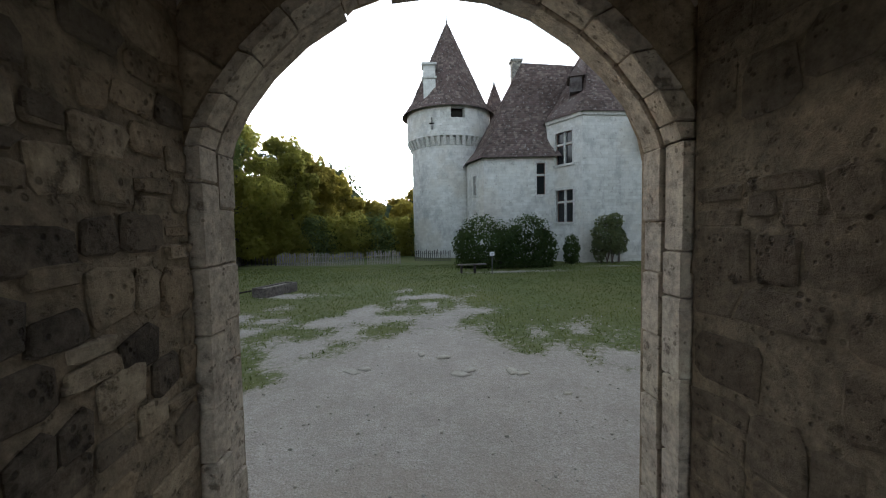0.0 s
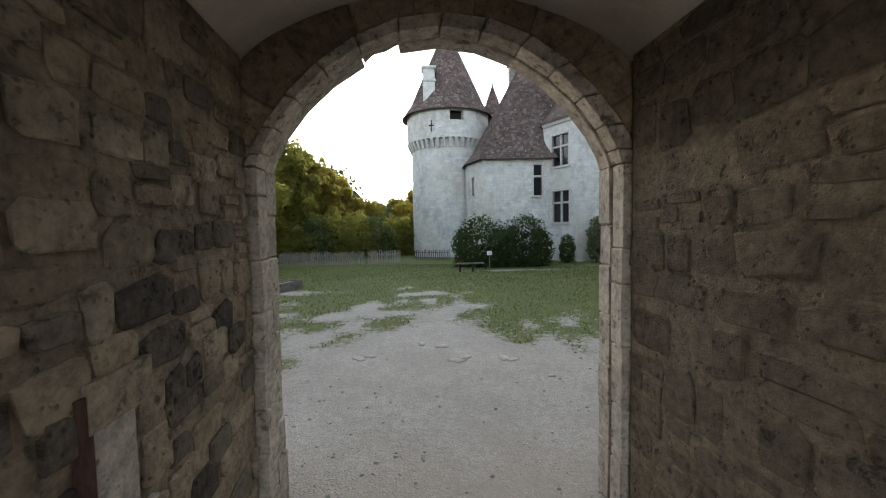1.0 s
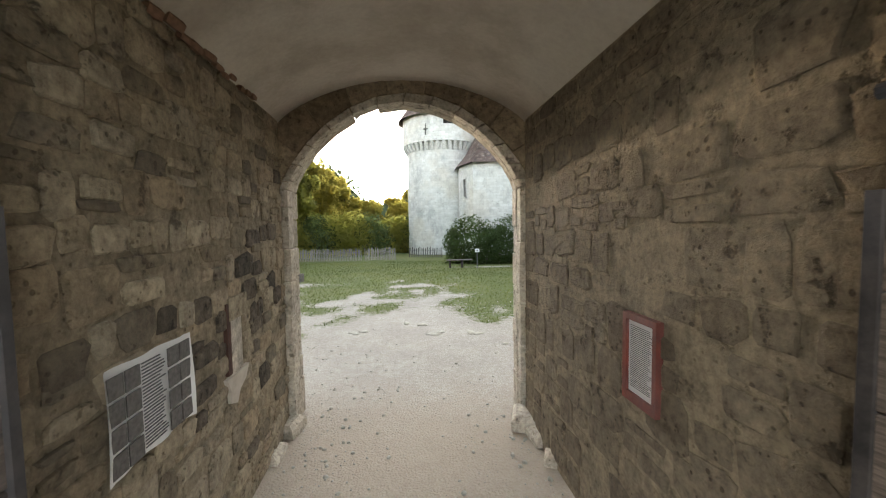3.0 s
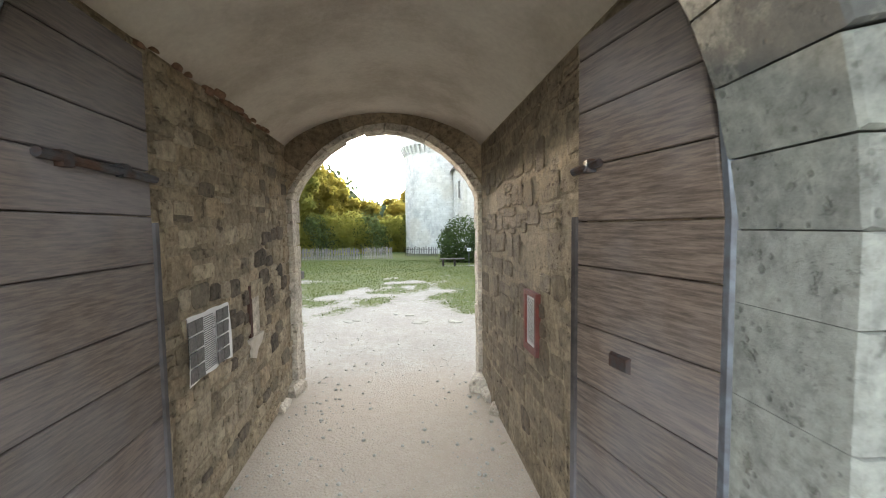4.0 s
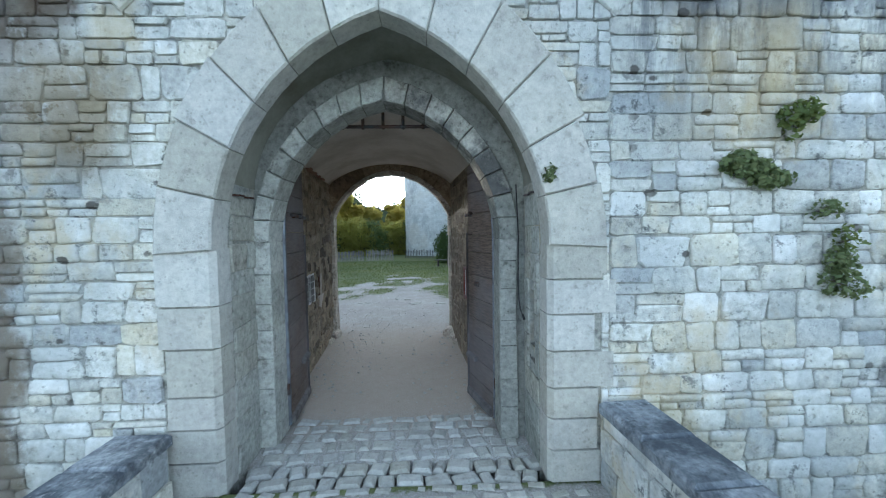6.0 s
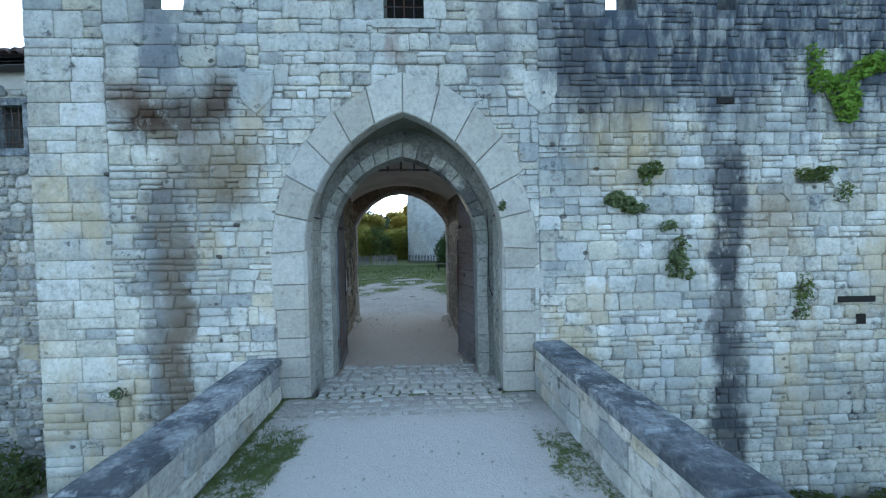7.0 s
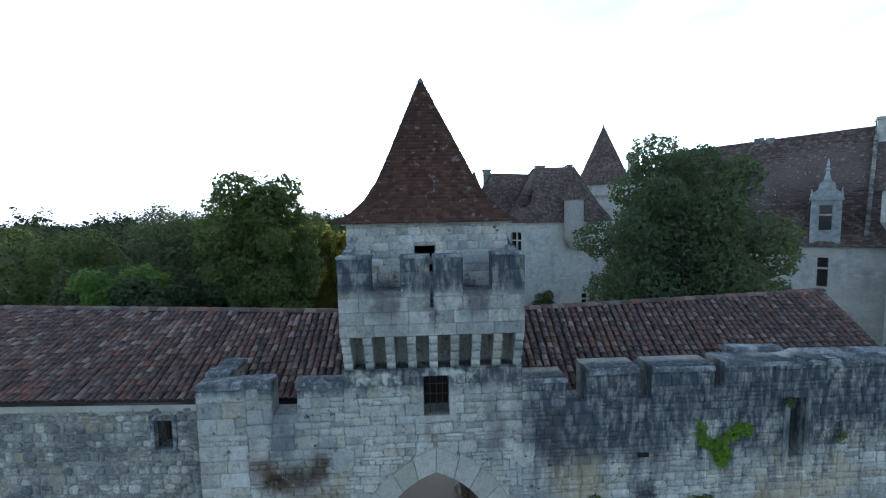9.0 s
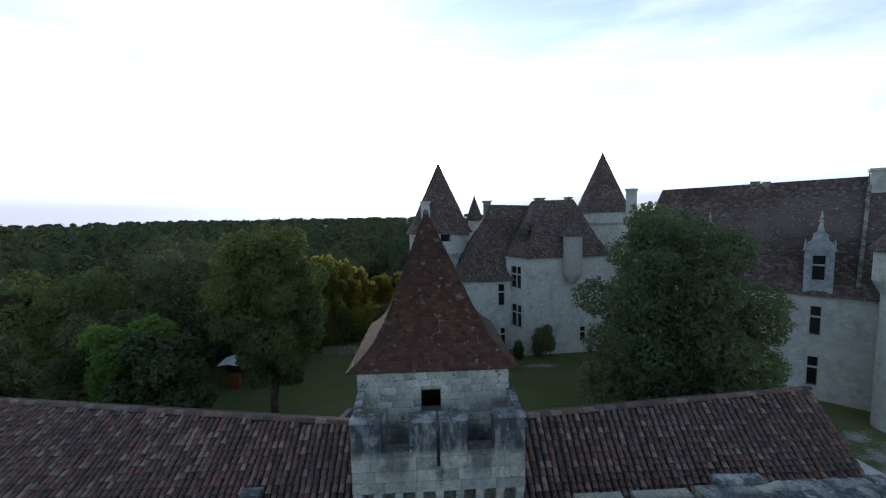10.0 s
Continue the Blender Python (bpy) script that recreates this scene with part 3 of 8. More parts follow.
def plain(name, color, rough=0.8, vary=0.12, scale=18.0):
    n = Net(name)
    a = n.noise(scale, 5.0)
    return n.finish(n.mix(vary, color, n.ramp(a, [(0.3, (0.2, 0.2, 0.2)), (0.7, (0.8, 0.8, 0.8))]), "OVERLAY"), rough, n.bump(a, 0.15, 0.004))


paper = plain("paper", (0.72, 0.7, 0.68), 0.6, 0.06)
ink = plain("ink", (0.09, 0.085, 0.09), 0.7)
photo_grey = plain("photo_grey", (0.1, 0.09, 0.085), 0.5, 0.6, 40.0)
cable_black = plain("cable_black", (0.02, 0.02, 0.022), 0.6)
white_paint = plain("white_paint", (0.75, 0.76, 0.78), 0.5)
orange_paint = plain("orange_paint", (0.3, 0.1, 0.05), 0.6)
brick_red = plain("brick_red", (0.2, 0.115, 0.075), 0.9, 0.4, 30.0)
window_wood = plain("window_wood", (0.13, 0.075, 0.055), 0.7)
lead = plain("lead", (0.12, 0.12, 0.125), 0.5)


def glass_material():
    n = Net("window_glass")
    return n.finish((0.012, 0.014, 0.016), 0.12, n.bump(n.noise(3.0, 2.0), 0.05, 0.02), 0.0, 0.5)


glass = glass_material()
# near-black colour that stands in for the shade inside openings
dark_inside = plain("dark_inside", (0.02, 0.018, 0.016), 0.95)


def canal_material(name, per):
    """Hollow clay tiles, sun-bleached and spotted with lichen."""
    n = Net(name)
    r = n.random(per)
    color = n.ramp(r, [(0.0, (0.08, 0.062, 0.06)), (0.18, (0.13, 0.092, 0.082)), (0.34, (0.2, 0.105, 0.08)), (0.5, (0.09, 0.072, 0.07)), (0.62, (0.36, 0.27, 0.225)), (0.74, (0.16, 0.13, 0.125)), (0.88, (0.23, 0.125, 0.095)), (1.0, (0.09, 0.078, 0.08))])
    big, small = n.noise(0.5, 4.0), n.noise(12.0, 7.0, 0.72)
    color = n.mix(n.math("MULTIPLY", n.span(big, 0.42, 0.65), 0.4), color, (0.085, 0.078, 0.082))
    color = n.mix(n.math("MULTIPLY", n.span(small, 0.54, 0.67), 0.5), color, (0.34, 0.31, 0.3))
    color = n.mix(n.math("MULTIPLY", n.span(small, 0.46, 0.3), 0.6), color, (0.04, 0.033, 0.032))
    return n.finish(color, 0.9, n.bump(small, 0.5, 0.012), 0.0, 0.2)


tile_bed = plain("tile_bed", (0.06, 0.048, 0.044), 0.95, 0.4, 6.0)
canal_tile = canal_material("canal_tile", "object")
canal_tile_joined = canal_material("canal_tile_joined", "island")


def flat_tile_material(name, tones, spots):
    n = Net(name)
    r = n.random("island")
    color = n.ramp(r, [(i / (len(tones) - 1), c) for i, c in enumerate(tones)])
    big, small = n.noise(0.35, 5.0, 0.65), n.noise(5.0, 6.0, 0.7)
    color = n.mix(n.math("MULTIPLY", n.span(big, 0.42, 0.66), 0.5), color, (0.055, 0.04, 0.035))
    color = n.mix(n.math("MULTIPLY", n.span(small, 0.58, 0.66), spots), color, (0.36, 0.355, 0.345))
    return n.finish(color, 0.92, n.bump(n.noise(20.0), 0.4, 0.01), 0.0, 0.2)


flat_tile = flat_tile_material("flat_tile", [(0.075, 0.04, 0.031), (0.105, 0.054, 0.041), (0.056, 0.034, 0.028), (0.125, 0.068, 0.049), (0.088, 0.05, 0.038)], 0.45)
castle_tile = flat_tile_material("castle_tile", [(0.115, 0.086, 0.082), (0.16, 0.118, 0.11), (0.088, 0.07, 0.068), (0.24, 0.195, 0.175), (0.105, 0.078, 0.073)], 0.9)


def castle_wall_material():
    """Far limestone walls: small courses that only the material carries."""
    n = Net("castle_wall")
    x, y, z = n.axes()
    run = n.math("SUBTRACT", n.math("MULTIPLY", x, 0.75), n.math("MULTIPLY", y, 0.66))
    comb = n.node("ShaderNodeCombineXYZ")
    n.put(comb.inputs[0], run)
    n.put(comb.inputs[1], z)
    b = n.node("ShaderNodeTexBrick")
    n.put(b.inputs["Vector"], comb.outputs[0])
    for k, v in (("Scale", 1.0), ("Mortar Size", 0.008), ("Brick Width", 0.42), ("Row Height", 0.22), ("Mortar Smooth", 0.3), ("Bias", 0.0)):
        n.put(b.inputs[k], v)
    n.put(b.inputs["Color1"], (0.6, 0.61, 0.595))
    n.put(b.inputs["Color2"], (0.5, 0.505, 0.485))
    n.put(b.inputs["Mortar"], (0.46, 0.45, 0.42))
    big, mid, fine = n.noise(0.4, 5.0, 0.65), n.noise(2.2, 5.0, 0.6), n.noise(18.0, 4.0)
    color = n.mix(n.math("MULTIPLY", n.span(big, 0.4, 0.7), 0.5), b.outputs[0], (0.64, 0.65, 0.64))
    color = n.mix(0.5, color, n.ramp(mid, [(0.3, (0.32, 0.32, 0.32)), (0.7, (0.64, 0.63, 0.6))]), "OVERLAY")
    color = n.mix(n.math("MULTIPLY", n.span(n.noise(1.1, 6.0, 0.7, n.scaled(1, 1, 0.6)), 0.47, 0.68), 0.6), color, (0.3, 0.305, 0.305))
    color = n.mix(n.math("MULTIPLY", n.span(n.noise(3.2, 7.0, 0.75), 0.56, 0.66), 0.55), color, (0.22, 0.21, 0.19))
    color = n.mix(n.math("MULTIPLY", n.span(n.noise(0.3, 4.0, 0.6), 0.48, 0.64), 0.3), color, (0.52, 0.46, 0.36))
    return n.finish(color, 0.93, n.bump(n.math("ADD", fine, b.outputs[1]), 0.4, 0.02), 0.0, 0.2)


castle_wall = castle_wall_material()
dormer_stone = plain("dormer_stone", (0.36, 0.385, 0.4), 0.9, 0.55, 3.0)
dressed_trim = plain("dressed_trim", (0.5, 0.5, 0.48), 0.9, 0.4, 8.0)


def ground_material():
    """Trodden lime gravel near the gate, thin grass over the court; the attribute grass says where it grows."""
    n = Net("ground")
    at = n.node("ShaderNodeAttribute")
    at.attribute_name = "grass"
    x, y, z = n.axes()
    wide, mid, fine = n.noise(0.22, 4.0, 0.6), n.noise(0.9, 6.0, 0.7), n.noise(6.0, 6.0, 0.7)
    pebbles = n.voronoi(38.0)
    dirt = n.mix(n.span(mid, 0.35, 0.65), (0.4, 0.385, 0.36), (0.5, 0.485, 0.455))
    dirt = n.mix(n.span(n.noise(48.0, 6.0, 0.75), 0.4, 0.6), n.mix(0.6, dirt, (0.22, 0.2, 0.17)), dirt)
    dirt = n.mix(n.span(n.noise(14.0, 6.0, 0.75), 0.38, 0.6), n.mix(0.45, dirt, (0.25, 0.225, 0.19)), dirt)
    dirt = n.mix(n.math("MULTIPLY", n.span(n.noise(2.6, 6.0, 0.7), 0.5, 0.7), 0.35), dirt, (0.3, 0.27, 0.22))
    dirt = n.mix(n.math("MULTIPLY", n.span(pebbles, 0.22, 0.05), 0.55), dirt, (0.6, 0.58, 0.54))
    # warm evening glow on the passage floor, painted into the gravel colour
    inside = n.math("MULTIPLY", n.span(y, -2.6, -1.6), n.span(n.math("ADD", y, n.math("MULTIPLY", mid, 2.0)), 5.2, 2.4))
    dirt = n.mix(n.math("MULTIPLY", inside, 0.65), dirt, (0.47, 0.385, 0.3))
    # gravel before the gate is paled: strong open-sky light put into its colour
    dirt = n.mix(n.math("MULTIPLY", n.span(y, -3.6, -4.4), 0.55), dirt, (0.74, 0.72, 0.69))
    grass = n.mix(n.span(fine, 0.3, 0.7), (0.075, 0.1, 0.034), (0.14, 0.165, 0.066))
    grass = n.mix(n.math("MULTIPLY", n.span(wide, 0.4, 0.65), 0.4), grass, (0.17, 0.16, 0.07))
    cover = n.math("ADD", at.outputs["Fac"], n.math("MULTIPLY", n.math("SUBTRACT", n.noise(5.5, 9.0, 0.8), 0.5), 2.3))
    cover = n.math("ADD", cover, n.math("MULTIPLY", n.math("SUBTRACT", n.noise(24.0, 4.0, 0.7), 0.5), 0.9))
    cover = n.span(cover, 0.22, 0.72)
    color = n.mix(cover, dirt, grass)
    h = n.math("ADD", n.math("MULTIPLY", fine, 0.8), n.math("ADD", n.math("MULTIPLY", pebbles, -0.25), n.math("MULTIPLY", n.noise(45.0, 4.0), 0.4)))
    return n.finish(color, 0.95, n.bump(h, 0.8, 0.04), 0.0, 0.15)


ground_mat = ground_material()


def leaf_material(name, tones, glow=0.35, through=(0.26, 0.32, 0.05), gloss=0.15):
    n = Net(name)
    r = n.random("island")
    color = n.ramp(r, [(i / (len(tones) - 1), c) for i, c in enumerate(tones)])
    color = n.mix(0.5, color, n.ramp(n.noise(0.45, 3.0), [(0.3, (0.3, 0.3, 0.3)), (0.7, (0.68, 0.68, 0.6))]), "OVERLAY")
    color = n.mix(0.8, color, n.ramp(n.noise(0.11, 2.0), [(0.36, (0.28, 0.33, 0.34)), (0.5, (0.5, 0.5, 0.5)), (0.66, (0.62, 0.58, 0.46))]), "OVERLAY")
    n.finish(color, 0.7, None, 0.0, gloss)
    tr = n.node("ShaderNodeBsdfTranslucent")
    n.put(tr.inputs["Color"], n.mix(0.5, color, through))
    mx = n.node("ShaderNodeMixShader")
    mx.inputs[0].default_value = glow
    n.t.links.new(n.bsdf.outputs[0], mx.inputs[1])
    n.t.links.new(tr.outputs[0], mx.inputs[2])
    n.t.links.new(mx.outputs[0], n.out.inputs["Surface"])
    return n.mat


leaf_dark = leaf_material("leaf_dark", [(0.084, 0.114, 0.06), (0.13, 0.166, 0.078), (0.1, 0.136, 0.067), (0.18, 0.205, 0.1)], 0.35, (0.22, 0.26, 0.1), 0.4)
# the next two are lightened to gold: low-sun glare put into leaf colour
leaf_sunlit = leaf_material("leaf_sunlit", [(0.16, 0.17, 0.055), (0.21, 0.21, 0.065), (0.18, 0.18, 0.06)], 0.8, (0.95, 0.78, 0.18))
leaf_edge_sunlit = leaf_material("leaf_edge_sunlit", [(0.12, 0.14, 0.052), (0.17, 0.185, 0.062), (0.145, 0.16, 0.056), (0.2, 0.205, 0.07)], 0.74, (0.8, 0.74, 0.17))
leaf_far = leaf_material("leaf_far", [(0.068, 0.088, 0.056), (0.094, 0.117, 0.066), (0.125, 0.128, 0.07), (0.08, 0.104, 0.06)], 0.05, (0.08, 0.1, 0.04), 0.0)
leaf_bush = leaf_material("leaf_bush", [(0.028, 0.05, 0.018), (0.045, 0.075, 0.024), (0.035, 0.06, 0.021)], 0.2)
leaf_mid = leaf_material("leaf_mid", [(0.075, 0.104, 0.046), (0.11, 0.148, 0.058), (0.09, 0.122, 0.05), (0.14, 0.165, 0.064)], 0.4, (0.28, 0.32, 0.08))
leaf_bright = leaf_material("leaf_bright", [(0.131, 0.246, 0.036), (0.189, 0.304, 0.051), (0.145, 0.232, 0.043)], 0.4)
leaf_lime = leaf_material("leaf_lime", [(0.12, 0.2, 0.05), (0.17, 0.26, 0.064), (0.14, 0.22, 0.056)], 0.4)
leaf_wood = leaf_material("leaf_wood", [(0.075, 0.102, 0.06), (0.11, 0.14, 0.073), (0.14, 0.15, 0.076), (0.09, 0.122, 0.067)], 0.25, (0.16, 0.18, 0.07))
bark = wood_material("bark", (0.13, 0.105, 0.08), (0.05, 0.04, 0.03), (3.0, 3.0, 0.6))

# ---- ground: one sheet, with the dry moat before the walls ----
def smooth(a, b, v):
    t = np.clip((v - a) / (b - a), 0, 1)
    return t * t * (3 - 2 * t)


def ground_height(x, y):
    edge = np.where(x < -5.1, -1.55, -3.2)
    court = -0.02 - 0.2 * smooth(10, 26, y) + 0.03 * np.sin(x * 0.7 + 1) * np.sin(y * 0.6) * smooth(4, 9, y)
    moat = -2.05 + 0.12 * np.sin(x * 0.9) * np.sin(y * 1.1 + 2)
    far_bank = smooth(-16, -21, y)
    k = smooth(edge, edge + 0.25, y)
    near = court * k + (moat * (1 - far_bank) - 0.05 * far_bank) * (1 - k)
    r = np.hypot(x, y - 20)
    roll = 5.0 * np.sin(x * 0.006 + 0.7) * np.sin(y * 0.005 + 0.4) + 4.0 * np.sin(x * 0.011 - y * 0.004)
    return near + smooth(90, 500, r) * (roll - 3.0)


def lattice(seed):
    return np.random.default_rng(seed).random((64, 64))


def value_noise(x, y, scale, seed):
    """Smooth random heights between 0 and 1 over the plan."""
    g = lattice(seed)
    u, v = x * scale, y * scale
    i, j = np.floor(u).astype(int), np.floor(v).astype(int)
    fu, fv = u - i, v - j
    fu, fv = fu * fu * (3 - 2 * fu), fv * fv * (3 - 2 * fv)
    i, j, i1, j1 = i % 64, j % 64, (i + 1) % 64, (j + 1) % 64
    return (g[i, j] * (1 - fu) + g[i1, j] * fu) * (1 - fv) + (g[i, j1] * (1 - fu) + g[i1, j1] * fu) * fv


def grass_cover(x, y):
    """How much grass grows at a place: bare by the gate, patchy in the court, full beyond."""
    f = 0.28 * value_noise(x, y, 0.35, 1) + 0.36 * value_noise(x, y * 0.75, 1.1, 2) + 0.36 * value_noise(x, y * 0.8, 2.1, 3)
    start = 10.2 - 4.0 * smooth(0.0, -3.6, x) - 5.4 * smooth(0.3, 3.0, x)
    c = 0.1 + 0.42 * smooth(start - 1.2, start + 1.6, y) + 0.5 * smooth(start + 0.5, start + 7.5, y) + (f - 0.5) * (2.4 - 1.9 * smooth(start + 4, start + 11, y))
    c = c * smooth(start - 2.4, start - 0.2, y)
    c = c - 0.16 * np.exp(-((x - 1.2 - 0.03 * y) / 1.1) ** 2) * smooth(23, 13, y)
    bare = np.exp(-(((x - 5.0) / 3.8) ** 2 + ((y - 21.6) / 0.9) ** 2)) + np.exp(-(((x + 5.4) / 1.5) ** 2 + ((y - 14.2) / 0.7) ** 2)) + np.exp(-(((x - 11.5) / 2.2) ** 2 + ((y - 23.4) / 0.6) ** 2))
    c = c - bare * 0.8
    moat = np.where(y < -2.0, 0.95 + (f - 0.5) * 0.9, 0.0)
    moat = np.where((x > -1.4) & (x < 3.4) & (y < -3.4), np.where((x < -0.75 + 0.35 * (f - 0.5)) | (x > 2.25 + 0.5 * (f - 0.5)), 0.55 * smooth(-3.9, -5.2, y) + (f - 0.5) * 1.1, 0.0), moat)
    c = c + 0.7 * smooth(28, 36, np.hypot(x, y - 4))
    return np.clip(np.where(y < -3.2, moat + 0.7 * smooth(28, 36, np.hypot(x, y)), c), 0, 1.7)


gx = np.concatenate([-np.geomspace(1800, 32, 22), np.arange(-31, -15, 0.6), np.arange(-15, 16, 0.24), np.arange(16.2, 40, 0.6), np.geomspace(41, 1800, 22)])
gx = np.sort(np.concatenate([gx, [-5.12, -5.08]]))
gy = np.concatenate([-np.geomspace(900, 26, 14), np.arange(-25, -4, 0.5), [-3.6, -3.21, -2.94, -2.4, -1.56, -1.29], np.arange(-1, 4, 0.5), np.arange(4, 26, 0.24), np.arange(26, 44, 0.6), np.geomspace(45, 2600, 30)])
GX, GY = np.meshgrid(gx, gy)
GZ = ground_height(GX, GY)
idx = np.arange(GX.size).reshape(GX.shape)
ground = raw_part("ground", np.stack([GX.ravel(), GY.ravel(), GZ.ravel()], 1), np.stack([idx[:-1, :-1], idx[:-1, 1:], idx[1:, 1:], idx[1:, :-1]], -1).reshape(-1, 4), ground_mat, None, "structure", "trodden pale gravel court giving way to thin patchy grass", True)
at_grass = ground.data.attributes.new("grass", "FLOAT", "POINT")
at_grass.data.foreach_set("value", grass_cover(GX, GY).ravel().astype(np.float32))

# ---- the gate front ----
YF = -3.4
MERLONS = [(-5.1, -3.33, 6.87), (-3.33, -2.74, 6.05), (-2.74, -1.64, 6.83), (-1.64, 2.7, 8.0), (2.7, 3.8, 6.74), (3.8, 4.3, 6.09), (4.3, 5.63, 6.93), (5.63, 5.95, 6.1),
           (5.95, 7.55, 6.93), (7.55, 7.8, 6.3), (7.8, 9.5, 6.96), (9.5, 9.95, 6.9), (9.95, 14.5, 6.96)]
GATE = pointed(-1.0, 2.1, 2.33, 4.47, 12)
GATE_OUT = pointed(-1.5, 2.62, 2.3, 5.06, 12)
GATE_CORE = pointed(-1.05, 2.15, 2.33, 4.53, 12)
WINDOW = (0.29, 0.91, 5.91, 6.9)
SLOT = (9.53, 9.92, 4.44, 5.99)
POSTERN = (9.42, 10.25, 0.38, 2.4)
FOOT = -2.5


def edge_at(profile, z):
    """The left and right x of an opening at the height z."""
    xs = []
    for (xa, za), (xb, zb) in zip(profile, profile[1:]):
        if za != zb and min(za, zb) <= z <= max(za, zb):
            xs.append(xa + (xb - xa) * (z - za) / (zb - za))
    return (min(xs), max(xs)) if len(xs) > 1 else None


wall_front = thing("wall_front", (0, YF, 0), "weathered pale limestone gate front with black lichen and crenels", "wall", "", "structure")
s = Shape()
TH = 0.65
for x0, x1, top in MERLONS:
    if x0 == -1.64:
        arch_wall(s, x0, x1, FOOT, WINDOW[2], YF, YF + 0.25, [(x, z if i not in (0, len(GATE_CORE) - 1) else FOOT) for i, (x, z) in enumerate(GATE_CORE)])
        s.box(x0, x1, YF + 0.25, YF + TH, 5.06, WINDOW[2])
        s.box(x0, x1, YF + 0.25, YF + TH, FOOT, -0.3)
        s.box(x0, WINDOW[0], YF, YF + TH, WINDOW[2], WINDOW[3])
        s.box(WINDOW[1], x1, YF, YF + TH, WINDOW[2], WINDOW[3])
        s.box(x0, x1, YF, YF + TH, WINDOW[3], 7.1)
        s.box(x0, x1, YF + 0.4, YF + TH, 7.1, top)
    elif x0 == 9.5:
        for a, b in ((FOOT, POSTERN[2]), (POSTERN[3], SLOT[2]), (SLOT[3], top)):
            s.box(x0, x1, YF, YF + TH, a, b)
    elif x0 == 9.95:
        s.box(x0, x1, YF, YF + TH, FOOT, POSTERN[2])
        s.box(10.25, x1, YF, YF + TH, POSTERN[2], POSTERN[3])
        s.box(x0, x1, YF, YF + TH, POSTERN[3], top)
    elif x0 == 7.8:
        s.box(x0, POSTERN[0], YF, YF + TH, FOOT, top)
        s.box(POSTERN[0], x1, YF, YF + TH, FOOT, POSTERN[2])
        s.box(POSTERN[0], x1, YF, YF + TH, POSTERN[3], top)
    elif x1 < -1.6:
        s.box(x0, x1, YF, YF + TH, FOOT, 6.0)
        s.box(x0, x1, YF, YF + 0.4, 6.0, top)
    else:
        s.box(x0, x1, YF, YF + TH, FOOT, top)
part("wall_core", s, front_joint, wall_front)


def front_spans(v0, v1):
    """Where the face is solid between two heights."""
    mid = (v0 + v1) / 2
    spans = []
    for x0, x1, top in MERLONS:
        if mid < top - 0.03 and x1 < 14.4 or (x1 > 14.4 and mid < top - 0.03):
            if spans and abs(spans[-1][1] - x0) < 1e-6:
                spans[-1] = (spans[-1][0], x1)
            else:
                spans.append((x0, x1))
    if v0 < 5.06:
        hold = [edge_at(GATE_OUT, max(0.01, min(v, 5.04))) for v in (mid, v1)]
        hold = [h for h in hold if h]
        if hold and v1 > 0:
            spans = cut(spans, min(h[0] for h in hold), max(h[1] for h in hold))
    for a, b, c, d in (WINDOW, SLOT, POSTERN):
        if v1 > c + 0.02 and v0 < d - 0.02:
            spans = cut(spans, a, b)
    return spans


def zone(a, b):
    """The solid stretches of the face between two places."""
    return lambda v0, v1: [(max(p, a), min(q, b)) for p, q in front_spans(v0, v1) if min(q, b) - max(p, a) > 0.05]


quoin_rows = lay(random.Random(10), FOOT, 7.05, zone(-5.1, -3.95), (0.26, 0.42), (0.36, 0.75), 0.004, 0.2)
front_rows = lay(random.Random(11), FOOT, 4.9, zone(-3.95, 2.7), (0.15, 0.33), (0.16, 0.5), 0.014, 0.42) + lay(random.Random(15), 4.9, 7.05, zone(-1.64, 2.7), (0.19, 0.33), (0.22, 0.52), 0.01, 0.24) + lay(random.Random(13), 4.9, 7.05, zone(-3.95, -1.64), (0.24, 0.36), (0.25, 0.6), 0.01, 0.25) + lay(random.Random(14), FOOT, 7.05, zone(2.7, 14.5), (0.16, 0.32), (0.18, 0.5), 0.012, 0.34)
near_gate = lambda u, v: -2.1 < u < 3.3 and 0.0 < v < 4.7
masonry(wall_front, front_rows, (0, YF, 0), (1, 0, 0), (0, -1, 0), 0.025, front_stone, front_stone_joined, "rubble", near_gate, 300, 5)
masonry(wall_front, quoin_rows, (0, YF, 0), (1, 0, 0), (0, -1, 0), 0.024, front_stone, front_stone_joined, "dressed", None, 0, 6)
# left end of the block, turning back to the wall beside it
s = Shape()
s.box(-5.1, -4.45, YF + TH, -1.4, FOOT, 6.2)
part("return_wall", s, front_mortar, wall_front)
# voussoirs of the outer arch
g_in, g_out = GATE, GATE_OUT
rng = random.Random(4)
for k in range(1, len(g_in) - 3, 2):
    swell = rng.uniform(1.0, 1.2)
    ring_stones(wall_front, "voussoir", g_in[k:k + 3], [(xa + (xb - xa) * swell, za + (zb - za) * swell) for (xa, za), (xb, zb) in zip(g_in[k:k + 3], g_out[k:k + 3])], YF - 0.075, YF + 0.22, ashlar, 0.003, 0.02, rng, 2)
rng = random.Random(8)
